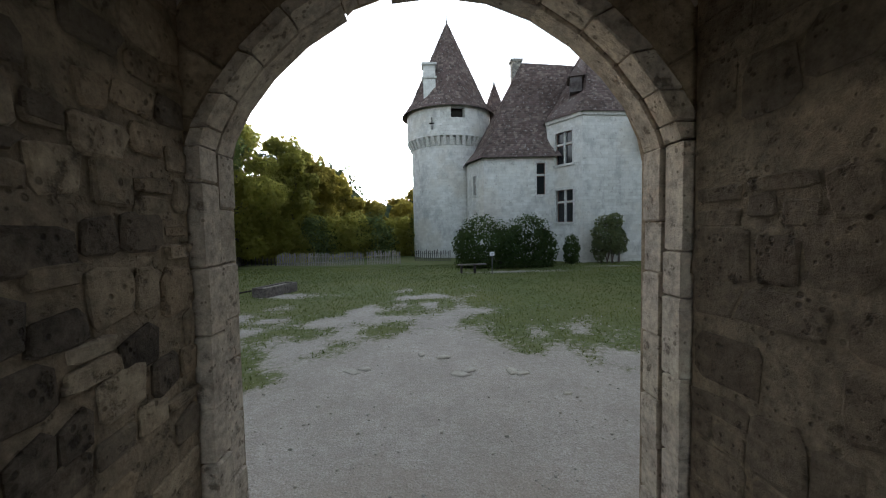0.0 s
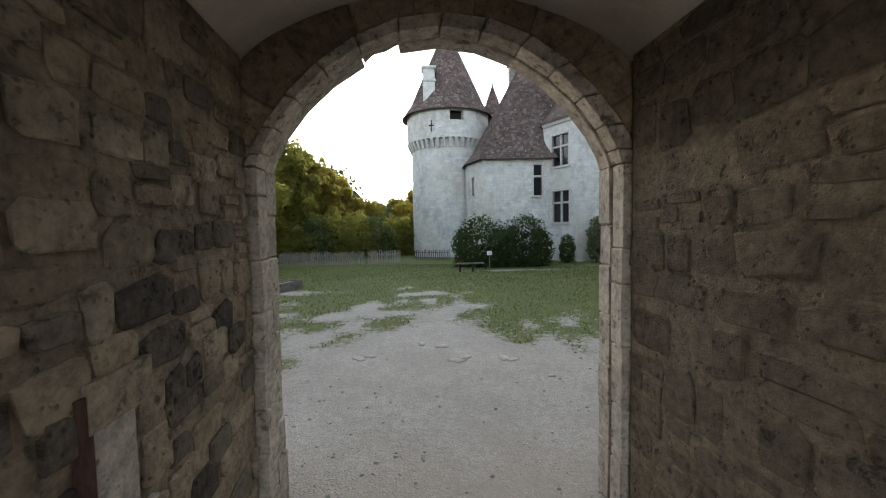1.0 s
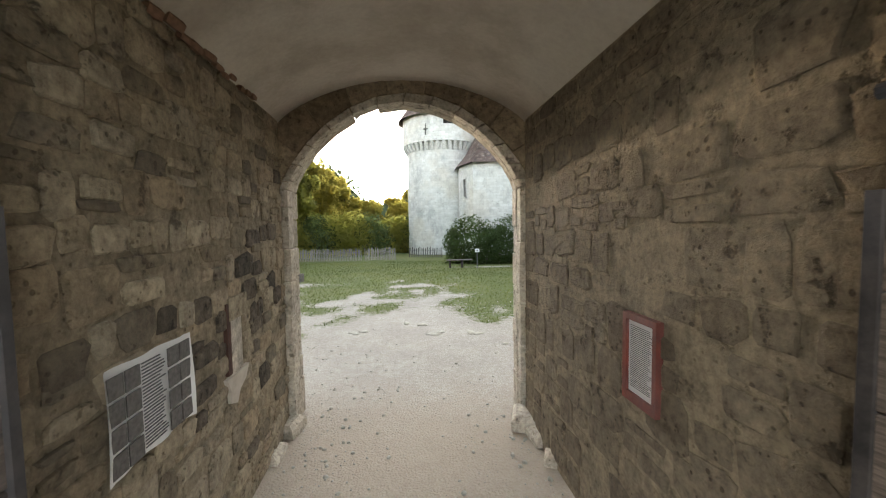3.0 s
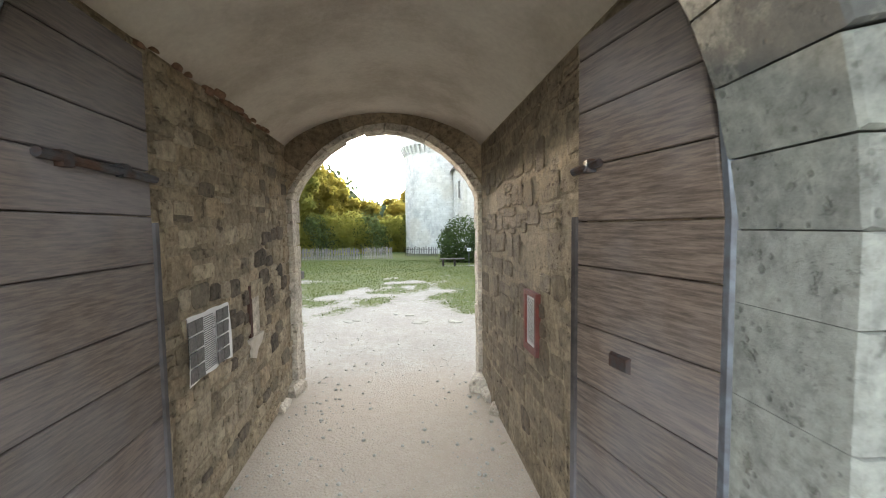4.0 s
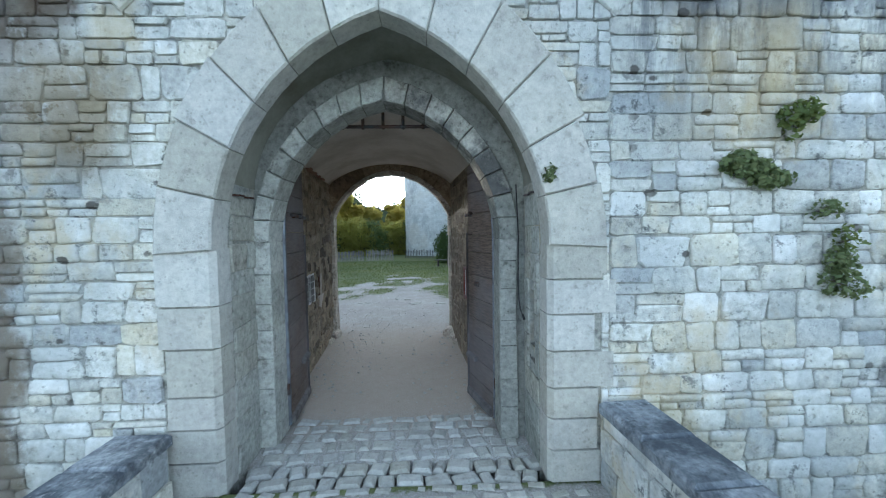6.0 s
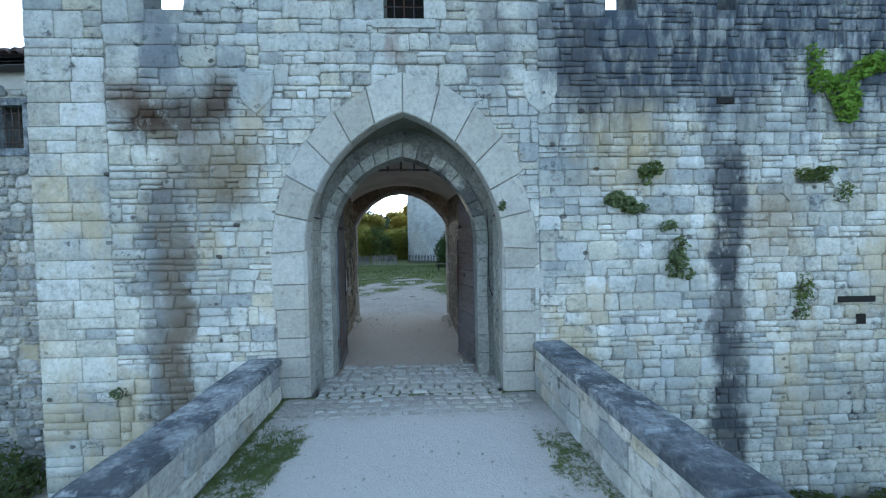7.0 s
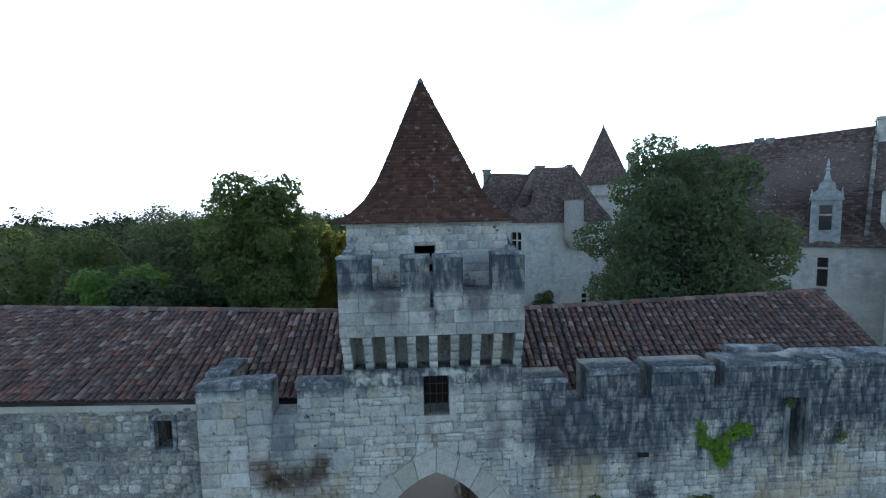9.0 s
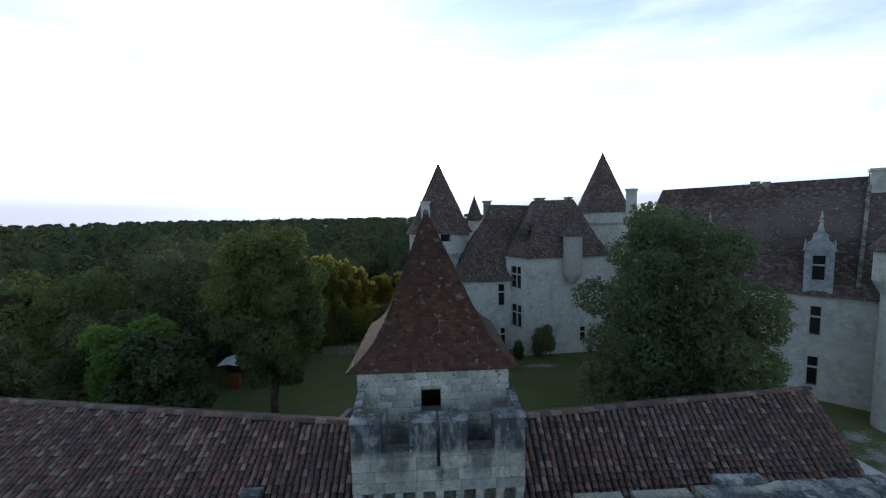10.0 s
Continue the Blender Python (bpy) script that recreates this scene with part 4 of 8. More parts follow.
for side in (0, 1):
    z = 0.0
    while z < 2.3:
        h = min(rng.uniform(0.3, 0.45), 2.35 - z)
        if 2.35 - z - h < 0.2:
            h = 2.35 - z
        w = rng.uniform(0.42, 0.66)
        x0, x1 = (-1.0 - w, -1.0) if side == 0 else (2.1, 2.1 + w)
        s = Shape()
        e = 0.05
        ex0, ex1 = (x0, x1 - e) if side == 0 else (x0 + e, x1)
        s.loft([[(x0, YF + 0.25, z + 0.003), (x1, YF + 0.25, z + 0.003), (x1, YF + 0.25, z + h - 0.004), (x0, YF + 0.25, z + h - 0.004)], [(x0, YF + 0.02, z + 0.003), (x1, YF + 0.02, z + 0.003), (x1, YF + 0.02, z + h - 0.004), (x0, YF + 0.02, z + h - 0.004)],
                [(ex0, YF - 0.035, z + 0.01), (ex1, YF - 0.035, z + 0.01), (ex1, YF - 0.035, z + h - 0.011), (ex0, YF - 0.035, z + h - 0.011)]], True, True)
        part("jamb_stone", s, ashlar, wall_front)
        z += h
# copings on the merlons
for x0, x1, top in MERLONS:
    if top > 6.5 and x0 != -1.64:
        rough = x0 > 9.0
        n = max(1, round((x1 - x0) / (0.5 if rough else 0.75)))
        for row in range(2 if rough else 1):
            a = x0
            for k in range(n):
                b = x1 if k == n - 1 else x0 + (x1 - x0) * (k + 1 + rng.uniform(-0.25, 0.25)) / n
                dep = (TH + 0.06) / 2 if rough else 0.5 if x1 < -1.6 else TH + 0.1
                yc = YF - 0.03 + dep * (row + 0.5) if rough else YF - 0.05 + dep / 2
                s = Shape()
                if rough:
                    pts = FIELD[rng.randrange(16)]
                    mm = pose((a + b) / 2, yc, top - 0.17, rng.uniform(-6, 6), rng.uniform(-6, 6), rng.uniform(-8, 8))
                    hh = rng.uniform(0.13, 0.24)
                    s.add([mm @ Vector((q[0] * (b - a + 0.02), q[2] * (dep + 0.04), 0.35 * hh - q[1] * hh * 0.65)) for q in pts], STONE_FACES)
                    part("coping", s, front_stone if rng.random() < 0.25 else coping_stone, wall_front)
                    a = b
                    continue
                s.block(pose((a + b) / 2, yc, top - 0.15 + rng.uniform(-0.02, 0.02), rng.uniform(-1, 1), rng.uniform(-1, 1), rng.uniform(-1, 1)), b - a - 0.012 + (0.05 if n == 1 else 0), dep, 0.12 + rng.uniform(-0.02, 0.05), 0.03)
                part("coping", s, coping_stone, wall_front)
                a = b
# the upstand along the block's side, with its own copings
s = Shape()
s.box(-5.1, -4.62, YF + 0.402, -2.0, 6.0, 6.84)
part("return_wall", s, front_mortar, wall_front)
for k in range(3):
    s = Shape()
    s.block(pose(-4.85, -2.74 + 0.34 * k, 6.835, rng.uniform(-1, 2), rng.uniform(-2, 2), rng.uniform(-3, 3)), 0.58, 0.33, 0.12 + rng.uniform(-0.02, 0.03), 0.035)
    part("coping", s, coping_stone, wall_front)
# blocks of a ruined upper storey at the far end
for x, w, h, y in ((8.9, 0.8, 0.22, -2.6), (9.6, 0.7, 0.2, -2.6), (10.8, 1.2, 0.16, -2.9), (12.1, 1.2, 0.14, -2.9), (13.4, 1.1, 0.18, -2.9)):
    s = Shape()
    s.block(pose(x, y, 6.86, 1, 1, rng.uniform(-4, 4)), w, 0.38, h, 0.05)
    part("coping", s, coping_stone, wall_front)


def window_grille(parent, x0, x1, z0, z1, y, cols, rows):
    s = Shape()
    for k in range(cols):
        x = x0 + (x1 - x0) * (k + 1) / (cols + 1)
        s.tube([(x, y, z0 - 0.03), (x, y, z1 + 0.03)], 0.012, 6)
    for k in range(rows):
        z = z0 + (z1 - z0) * (k + 1) / (rows + 1)
        s.tube([(x0 - 0.03, y - 0.014, z), (x1 + 0.03, y - 0.014, z)], 0.01, 6)
    return part("window_grille", s, iron, parent, "rusty iron bars")


def dark_window(name, x0, x1, z0, z1, y, depth, label, cols=3, rows=4):
    """A barred opening; a near-black sheet stands in for the dark space behind."""
    w = thing(name, (x0, y, z0), label, "window", "", "structure")
    s = Shape()
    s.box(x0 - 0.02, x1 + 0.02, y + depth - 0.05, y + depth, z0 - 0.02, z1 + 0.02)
    part("shutter", s, dark_inside, w, "near-black sheet in place of the unlit space behind")
    for a, b, c, d in ((x0 - 0.16, x0, z0, z1), (x1, x1 + 0.16, z0, z1), (x0 - 0.2, x1 + 0.2, z1, z1 + 0.2), (x0 - 0.18, x1 + 0.18, z0 - 0.14, z0)):
        t = Shape()
        t.block(pose((a + b) / 2, y + 0.12, c + 0.003), b - a - 0.006, 0.34, d - c - 0.006, 0.0)
        part("window_sill" if d == z0 else "window_frame", t, front_stone, w)
    if cols:
        window_grille(w, x0, x1, z0, z1, y + 0.1, cols, rows)
    return w


dark_window("window_1", *WINDOW, YF, 0.62, "small barred window in the weathered gate front", 3, 3)
dark_window("window_2", *SLOT, YF, 0.6, "tall narrow dark slot in the lichened wall", 0, 0)
# walled-up arched niche, weep slot and putlog holes
s = Shape()
nich = rounded(6.85, 7.65, 3.0, 3.5, 8, 2.4)
ring_stones(wall_front, "stone", nich[1:-1], [(x + (x - 7.25) * 0.32, z + 0.14) for x, z in nich[1:-1]], YF - 0.05, YF + 0.1, front_stone, 0.004, 0.015, random.Random(5), 2)
# slots and holes are near-black blocks on the uncut face, their shade painted
for x0, x1, z0, z1 in ((7.72, 8.36, 1.32, 1.42), (8.05, 8.2, 0.95, 1.12), (5.62, 5.9, 4.6, 4.7)):
    s = Shape()
    s.box(x0, x1, YF - 0.045, YF + 0.02, z0, z1)
    part("weep_slot", s, dark_inside, wall_front)

# two worn shields beside the arch
for cx, cz in ((-1.7, 4.79), (2.73, 4.78)):
    s = Shape()
    out = [(-0.27, 0.33), (0.27, 0.33), (0.27, 0.02), (0.2, -0.16), (0.0, -0.34), (-0.2, -0.16), (-0.27, 0.02)]
    s.loft([[(cx + u * k, YF + dy, cz + v * k) for u, v in reversed(out)] for dy, k in ((0.05, 1.0), (-0.035, 1.0), (-0.05, 0.92))], True, True)
    part("carved_shield", s, front_stone, wall_front, "worn blank stone shield")

# ---- machicolated box over the gate ----
gate_tower = thing("gate_tower", (0.5, YF, 7.0), "square limestone gate tower with machicolated parapet and steep tiled roof", "tower")
BX0, BX1, BYF = -1.58, 2.68, -3.78
cols = [(BX0, -0.84, 9.8), (-0.84, -0.17, 9.05), (-0.17, 0.5, 9.79), (0.58, 1.26, 9.79), (1.26, 1.92, 9.03), (1.92, BX1, 9.82)]
s = Shape()
s.box(BX0, BX1, BYF, BYF + 0.36, 8.0, 8.65)
part("parapet", s, front_mortar, gate_tower)
for x0, x1, top in cols:
    s = Shape()
    s.box(x0, x1, BYF, BYF + 0.36, 8.65, top)
    part("merlon" if top > 9.5 else "crenel_sill", s, front_mortar, gate_tower)
s = Shape()
s.box(0.5, 0.58, BYF, BYF + 0.36, 9.65, 9.79)
part("loop_lintel", s, front_mortar, gate_tower)
for xa, xb, zt in ((BX0, BX0 + 0.17, 10.0), (BX1 - 0.17, BX1, 9.92)):
    s = Shape()
    s.add([(xa, BYF + 0.36, 8.0), (xb, BYF + 0.36, 8.0), (xb, -2.46, 8.0), (xa, -2.46, 8.0), (xa, BYF + 0.36, 9.76), (xb, BYF + 0.36, 9.76), (xb, -2.46, zt), (xa, -2.46, zt)], CUBE)
    part("side_parapet", s, front_mortar, gate_tower)
    for k in range(3):
        s = Shape()
        ya, yb = BYF + 0.38 + k * 0.31, BYF + 0.38 + k * 0.31 + 0.29
        s.block(pose((xa + xb) / 2, (ya + yb) / 2, 9.76 + (zt - 9.76) * (k + 0.5) / 3 - 0.01, rng.uniform(4, 12)), 0.21, yb - ya, 0.06, 0.015)
        part("coping", s, coping_stone, gate_tower)
box_rows = lay(random.Random(31), 8.0, 9.79, lambda a, b: [q for q in cut(cut(cut([(BX0, BX1)], 0.5, 0.58) if b > 8.7 and a < 9.6 else [(BX0, BX1)], -0.84, -0.17) if a > 8.9 else (cut([(BX0, BX1)], 0.5, 0.58) if b > 8.7 else [(BX0, BX1)]), *((1.26, 1.92) if a > 8.9 else (0, 0)))], (0.28, 0.34), (0.35, 0.7))
masonry(gate_tower, box_rows, (0, BYF, 0), (1, 0, 0), (0, -1, 0), 0.016, front_stone, front_stone_joined, "dressed", lambda u, v: True, 120, 9)
for x0, x1, top in cols:
    if top > 9.5:
        s = Shape()
        s.block(pose((x0 + x1) / 2, BYF + 0.18, top), x1 - x0 + 0.03, 0.42, 0.07, 0.02)
        part("coping", s, coping_stone, gate_tower)
s = Shape()
s.box(BX0, BX1, YF + 0.05, -2.4, 7.85, 8.02)
part("walkway", s, coping_stone, gate_tower)
for k in range(9):
    x = BX0 + 0.12 + (BX1 - BX0 - 0.24) * k / 8
    s = Shape()
    for j in range(4):
        z0 = 7.08 + j * 0.23
        y0 = YF - 0.03 - 0.09 * (j + 1)
        rings = [[(x - w, YF + 0.42, z0 + dz), (x + w, YF + 0.42, z0 + dz), (x + w, y0 + back, z0 + dz), (x - w, y0 + back, z0 + dz)] for dz, back, w in ((0.004, 0.08, 0.094), (0.07, 0.02, 0.1), (0.15, 0.0, 0.1), (0.205, 0.008, 0.1), (0.222, 0.03, 0.092))]
        s.loft(rings, True, True)
    part("corbel", s, front_stone, gate_tower)

# chamber behind the parapet
CX0, CX1, CY0, CY1, CZ = -1.62, 2.56, -2.45, 1.85, 10.6
s = Shape()
wx0, wx1, wz0, wz1 = 0.12, 0.66, 9.25, 9.98
s.box(CX0, wx0, CY0, CY0 + 0.5, 6.5, CZ)
s.box(wx1, CX1, CY0, CY0 + 0.5, 6.5, CZ)
s.box(wx0, wx1, CY0, CY0 + 0.5, 6.5, wz0)
s.box(wx0, wx1, CY0, CY0 + 0.5, wz1, CZ)
s.box(CX0, CX0 + 0.5, CY0 + 0.5, CY1, 4.6, CZ)
s.box(CX1 - 0.5, CX1, CY0 + 0.5, CY1, 4.6, CZ)
s.box(CX0 + 0.5, CX1 - 0.5, CY1 - 0.5, CY1, 4.6, CZ)
part("chamber_wall", s, front_mortar, gate_tower)
ch_rows = lay(random.Random(41), 8.05, CZ, lambda a, b: cut([(CX0, CX1)], wx0 - 0.02, wx1 + 0.02) if b > wz0 and a < wz1 else [(CX0, CX1)], (0.16, 0.24), (0.2, 0.45))
masonry(gate_tower, ch_rows, (0, CY0, 0), (1, 0, 0), (0, -1, 0), 0.006, front_stone, front_stone_joined, "rubble", None, 0, 12)


def tile_face(out_v, out_f, BL, BR, TR, TL, w, e, rng, lift=0.022):
    """Rows of flat tiles over a four-sided slope, lower edges proud."""
    BL, BR, TR, TL = (np.array(p, float) for p in (BL, BR, TR, TL))
    up = (TL + TR) / 2 - (BL + BR) / 2
    nrm = np.cross(BR - BL, up)
    nrm /= np.linalg.norm(nrm)
    rows = max(1, int(round(np.linalg.norm(up) / e)))
    for i in range(rows):
        s0, s1 = i / rows, min(1.0, (i + 1.35) / rows)
        L0, R0, L1, R1 = BL + (TL - BL) * s0, BR + (TR - BR) * s0, BL + (TL - BL) * s1, BR + (TR - BR) * s1
        span = np.linalg.norm(R0 - L0)
        k = max(1, int(round(span / w)))
        cuts = [min(1.0, max(0.0, (j + (0.5 if i % 2 else 0.0)) / k)) for j in range(k + 1)]
        if i % 2:
            cuts = [0.0] + cuts
        for a, b in zip(cuts, cuts[1:]):
            if b - a < 0.01:
                continue
            g = 0.004 / max(span, 0.01)
            a, b = a + g, b - g
            j = lift * rng.uniform(0.7, 1.5)
            sag = rng.uniform(-0.012, 0.012)
            p0, p1 = L0 + (R0 - L0) * a, L0 + (R0 - L0) * b
            p2, p3 = L1 + (R1 - L1) * b, L1 + (R1 - L1) * a
            d = -up / np.linalg.norm(up) * sag
            n = len(out_v)
            out_v += [p0 + d, p1 + d, p0 + nrm * j + d, p1 + nrm * j + d, p2 + nrm * 0.004, p3 + nrm * 0.004]
            out_f += [(n, n + 1, n + 3, n + 2), (n + 2, n + 3, n + 4, n + 5)]


def tiled_roof(parent, rings, material, w, e, seed, name="tiles", under=None, closed=True):
    """Roof slopes between rings of corners (each ring the same number), covered with tiles."""
    rng = random.Random(seed)
    v, f = [], []
    n = len(rings[0])
    for lo, hi in zip(rings, rings[1:]):
        for i in range(n if closed else n - 1):
            j = (i + 1) % n
            tile_face(v, f, lo[i], lo[j], hi[j], hi[i], w, e, rng)
    s = Shape()
    s.loft([[tuple(p) for p in r] for r in rings], closed, False)
    part("roof_deck", s, under or material, parent)
    raw_part(name, np.array(v), f, material, parent, "stuff")


def square_ring(x0, x1, y0, y1, z):
    return [(x0, y0, z), (x1, y0, z), (x1, y1, z), (x0, y1, z)]


tip = (0.36, -0.3)
o = 0.24
rings = [square_ring(CX0 - o, CX1 + o, CY0 - o, CY1 + o, CZ - 0.02), square_ring(CX0 + 0.14, CX1 - 0.14, CY0 + 0.14, CY1 - 0.14, CZ + 0.28), square_ring(CX0 + 0.44, CX1 - 0.44, CY0 + 0.44, CY1 - 0.44, CZ + 0.62), square_ring(CX0 + 0.72, CX1 - 0.72, CY0 + 0.72, CY1 - 0.72, CZ + 1.12), square_ring(CX0 + 0.93, CX1 - 0.94, CY0 + 0.94, CY1 - 0.94, CZ + 1.62),
         square_ring(tip[0] - 0.06, tip[0] + 0.06, tip[1] - 0.06, tip[1] + 0.06, 14.85)]
tiled_roof(gate_tower, rings, flat_tile, 0.17, 0.12, 51, "roof_tiles")
s = Shape()
s.turned(tip[0], tip[1], [(0.1, 14.78), (0.09, 14.9), (0.03, 14.97)], 8)
part("finial", s, lead, gate_tower)
s = Shape()
s.box(CX0 - 0.1, CX1 + 0.1, CY0 - 0.1, CY1 + 0.1, CZ - 0.06, CZ + 0.02)
part("cornice", s, dressed_trim, gate_tower)

# ---- the passage through the gate ----
recess_wall = thing("wall_recess", (0.5, -2.8, 0), "ashlar sides and plastered pointed vault of the gate recess", "wall", "", "structure")
RX0, RX1, RY0, RY1 = -1.01, 2.1, YF + 0.26, -2.6
s = Shape()
s.box(-1.64, RX0, RY0, -2.2, -0.3, 5.0)
for yy0, yy1, zz0, zz1, xx in ((RY0, -2.99, -0.3, 5.0, RX1), (-2.78, -2.2, -0.3, 5.0, RX1), (-2.99, -2.78, -0.3, 1.2, RX1), (-2.99, -2.78, 1.82, 5.0, RX1), (-2.99, -2.78, 1.2, 1.82, RX1 + 0.3)):
    s.box(xx, 2.7, yy0, yy1, zz0, zz1)
part("side_wall", s, front_joint, recess_wall)
# sheet added to darken the brown niche, its shade put into the colour
part("niche_back", Shape().box(RX1 + 0.16, RX1 + 0.2, -2.99, -2.78, 1.2, 1.82), bark, recess_wall, "dark brown sheet that deepens a small wall niche")
vp = pointed(RX0 - 0.01, RX1 + 0.01, 2.86, 4.66, 10)[1:-1]
s = Shape()
for lift in (0.0, 0.12):
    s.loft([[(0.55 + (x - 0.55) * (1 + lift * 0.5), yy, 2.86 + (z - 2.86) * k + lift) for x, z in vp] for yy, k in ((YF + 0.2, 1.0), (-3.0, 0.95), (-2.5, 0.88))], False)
part("vault", s, grey_plaster, recess_wall, "grey mottled plaster vault", True)
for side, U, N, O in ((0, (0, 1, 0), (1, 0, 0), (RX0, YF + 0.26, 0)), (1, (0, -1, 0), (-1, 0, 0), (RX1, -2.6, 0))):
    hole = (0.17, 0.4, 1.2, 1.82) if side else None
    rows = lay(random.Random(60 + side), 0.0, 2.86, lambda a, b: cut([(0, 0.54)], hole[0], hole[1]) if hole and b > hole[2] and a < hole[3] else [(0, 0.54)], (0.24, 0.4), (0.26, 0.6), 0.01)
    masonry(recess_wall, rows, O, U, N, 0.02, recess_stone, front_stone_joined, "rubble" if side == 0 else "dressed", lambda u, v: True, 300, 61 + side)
    # thin brick course at the springing of the vault
    for k in range(5):
        t = Shape()
        x = RX0 + 0.005 if side == 0 else RX1 - 0.005
        t.block(pose(x, YF + 0.32 + 0.11 * k, 2.865 + 0.006 * (k % 3), 0, 0, 3 * (k % 2)), 0.045, 0.07 + 0.012 * (k % 3), 0.018, 0.006)
        part("brick", t, niche_wood, recess_wall)
# inner gate wall with its ring of alternating dark and light voussoirs
wall_gate = thing("wall_gate", (0.5, -2.4, 0), "inner gate wall with a round arch of dark and pale voussoirs", "wall", "", "structure")
IG = pointed(-0.83, 1.79, 2.38, 3.96, 9)
s = Shape()
IGC = pointed(-0.87, 1.83, 2.38, 4.01, 9)
arch_wall(s, -1.64, 2.7, -0.3, 5.0, -2.52, -2.22, [(x, z if i not in (0, len(IGC) - 1) else -0.3) for i, (x, z) in enumerate(IGC)])
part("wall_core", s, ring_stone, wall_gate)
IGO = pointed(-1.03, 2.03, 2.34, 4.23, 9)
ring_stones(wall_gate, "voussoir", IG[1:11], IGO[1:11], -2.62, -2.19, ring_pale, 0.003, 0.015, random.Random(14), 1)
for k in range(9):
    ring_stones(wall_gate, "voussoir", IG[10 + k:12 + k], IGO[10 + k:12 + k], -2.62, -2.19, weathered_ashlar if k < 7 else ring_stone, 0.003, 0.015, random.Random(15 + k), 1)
rng = random.Random(16)
for side in (0, 1):
    z = 0.0
    while z < 2.33:
        h = min(rng.uniform(0.3, 0.42), 2.38 - z)
        if 2.38 - z - h < 0.2:
            h = 2.38 - z
        w = rng.uniform(0.19, 0.22)
        x0, x1 = (-0.83 - w, -0.83) if side == 0 else (1.79, 1.79 + w)
        s = Shape()
        s.loft([[(x0, -2.19, z + 0.001), (x1, -2.19, z + 0.001), (x1, -2.19, z + h - 0.001), (x0, -2.19, z + h - 0.001)],
                [(x0, -2.605, z + 0.001), (x1, -2.605, z + 0.001), (x1, -2.605, z + h - 0.001), (x0, -2.605, z + h - 0.001)],
                [(x0 + 0.015, -2.62, z + 0.006), (x1 - 0.015, -2.62, z + 0.006), (x1 - 0.015, -2.62, z + h - 0.007), (x0 + 0.015, -2.62, z + h - 0.007)]], True, True)
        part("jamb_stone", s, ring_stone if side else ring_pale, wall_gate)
        z += h

PL = ((-1.02, -2.21), (-1.33, 2.15))
PR = ((1.8, -2.21), (1.53, 2.15))
SPR, APX = 3.6, 4.1


def passage_wall(name, line, outer, side, mat, label, seed, course, length, split, skip, depth, joined, other=None):
    w = thing(name, (line[0][0], 0, 0), label, "wall", "", "structure")
    (xa, ya), (xb, yb) = line
    s = Shape()
    s.prism([(xa, ya), (xb, yb), (outer, yb), (outer, ya)] if side < 0 else [(outer, ya), (outer, yb), (xb, yb), (xa, ya)], -0.3, 4.6)
    part("wall_core", s, passage_mortar, w)
    L = math.hypot(xb - xa, yb - ya)
    if side < 0:
        U, O = Vector((xb - xa, yb - ya, 0)) / L, (xa, ya, 0)
        N = Vector((U.y, -U.x, 0))
    else:
        U, O = Vector((xa - xb, ya - yb, 0)) / L, (xb, yb, 0)
        N = Vector((U.y, -U.x, 0))
    hole = (2.84, 3.14, 1.18, 1.66) if side < 0 else None
    rows = lay(random.Random(seed), 0.0, SPR, lambda a, b: cut([(0.0, L)], hole[0], hole[1]) if hole and b > hole[2] + 0.02 and a < hole[3] - 0.02 else [(0.0, L)], course, length, 0.02, split, skip)
    shift = random.Random(seed + 2)
    rows = [(u, v + shift.uniform(-0.05, 0.05) if 0.2 < v < SPR - 0.2 else v, a, b * shift.uniform(0.75, 1.05)) for u, v, a, b in rows]
    masonry(w, rows, O, U, N, depth, mat, joined, "worn", lambda u, v: True, 300, seed + 1, other)
    return w, O, U, N


wall_left, WO, WU, WN = passage_wall("wall_left", PL, -1.64, -1, left_stone, "rough ochre rubble wall with scattered dark stones", 71, (0.15, 0.29), (0.15, 0.38), 0.2, 0.08, 0.022, left_stone_joined, (black_stone, lambda u, v, r: 2.0 < u < 4.25 and 0.8 < v < 2.4 and r.random() < (0.42 if abs(v - 1.7) < 0.35 else 0.12)))
# tones of this wall carry painted shade
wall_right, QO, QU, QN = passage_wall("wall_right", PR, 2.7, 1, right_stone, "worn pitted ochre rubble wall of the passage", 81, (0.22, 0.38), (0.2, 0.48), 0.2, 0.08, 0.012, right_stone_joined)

ceiling = thing("ceiling", (0.2, 0, APX), "shallow plastered barrel vault over the passage", "ceiling", "", "structure")
s = Shape()
for y0, y1 in ((-2.21, 2.2),):
    rr = []
    for y in np.linspace(y0, y1, 8 if y1 > 0 else 2):
        t = (y + 2.21) / 4.36
        xl, xr = PL[0][0] + (PL[1][0] - PL[0][0]) * t - 0.02, PR[0][0] + (PR[1][0] - PR[0][0]) * t + 0.02
        rr.append([(xl + (xr - xl) * (0.5 - 0.5 * math.cos(math.pi * k / 18)), y, SPR - 0.02 + (APX - SPR) * math.sin(math.pi * k / 18) ** 1.6) for k in range(19)])
    s.loft(rr, False)
s.box(-1.64, 2.7, -2.21, 2.2, 4.6, 4.75)
part("vault", s, vault_plaster, ceiling, "", True)
# red bricks laid bare along the springing
rng = random.Random(90)
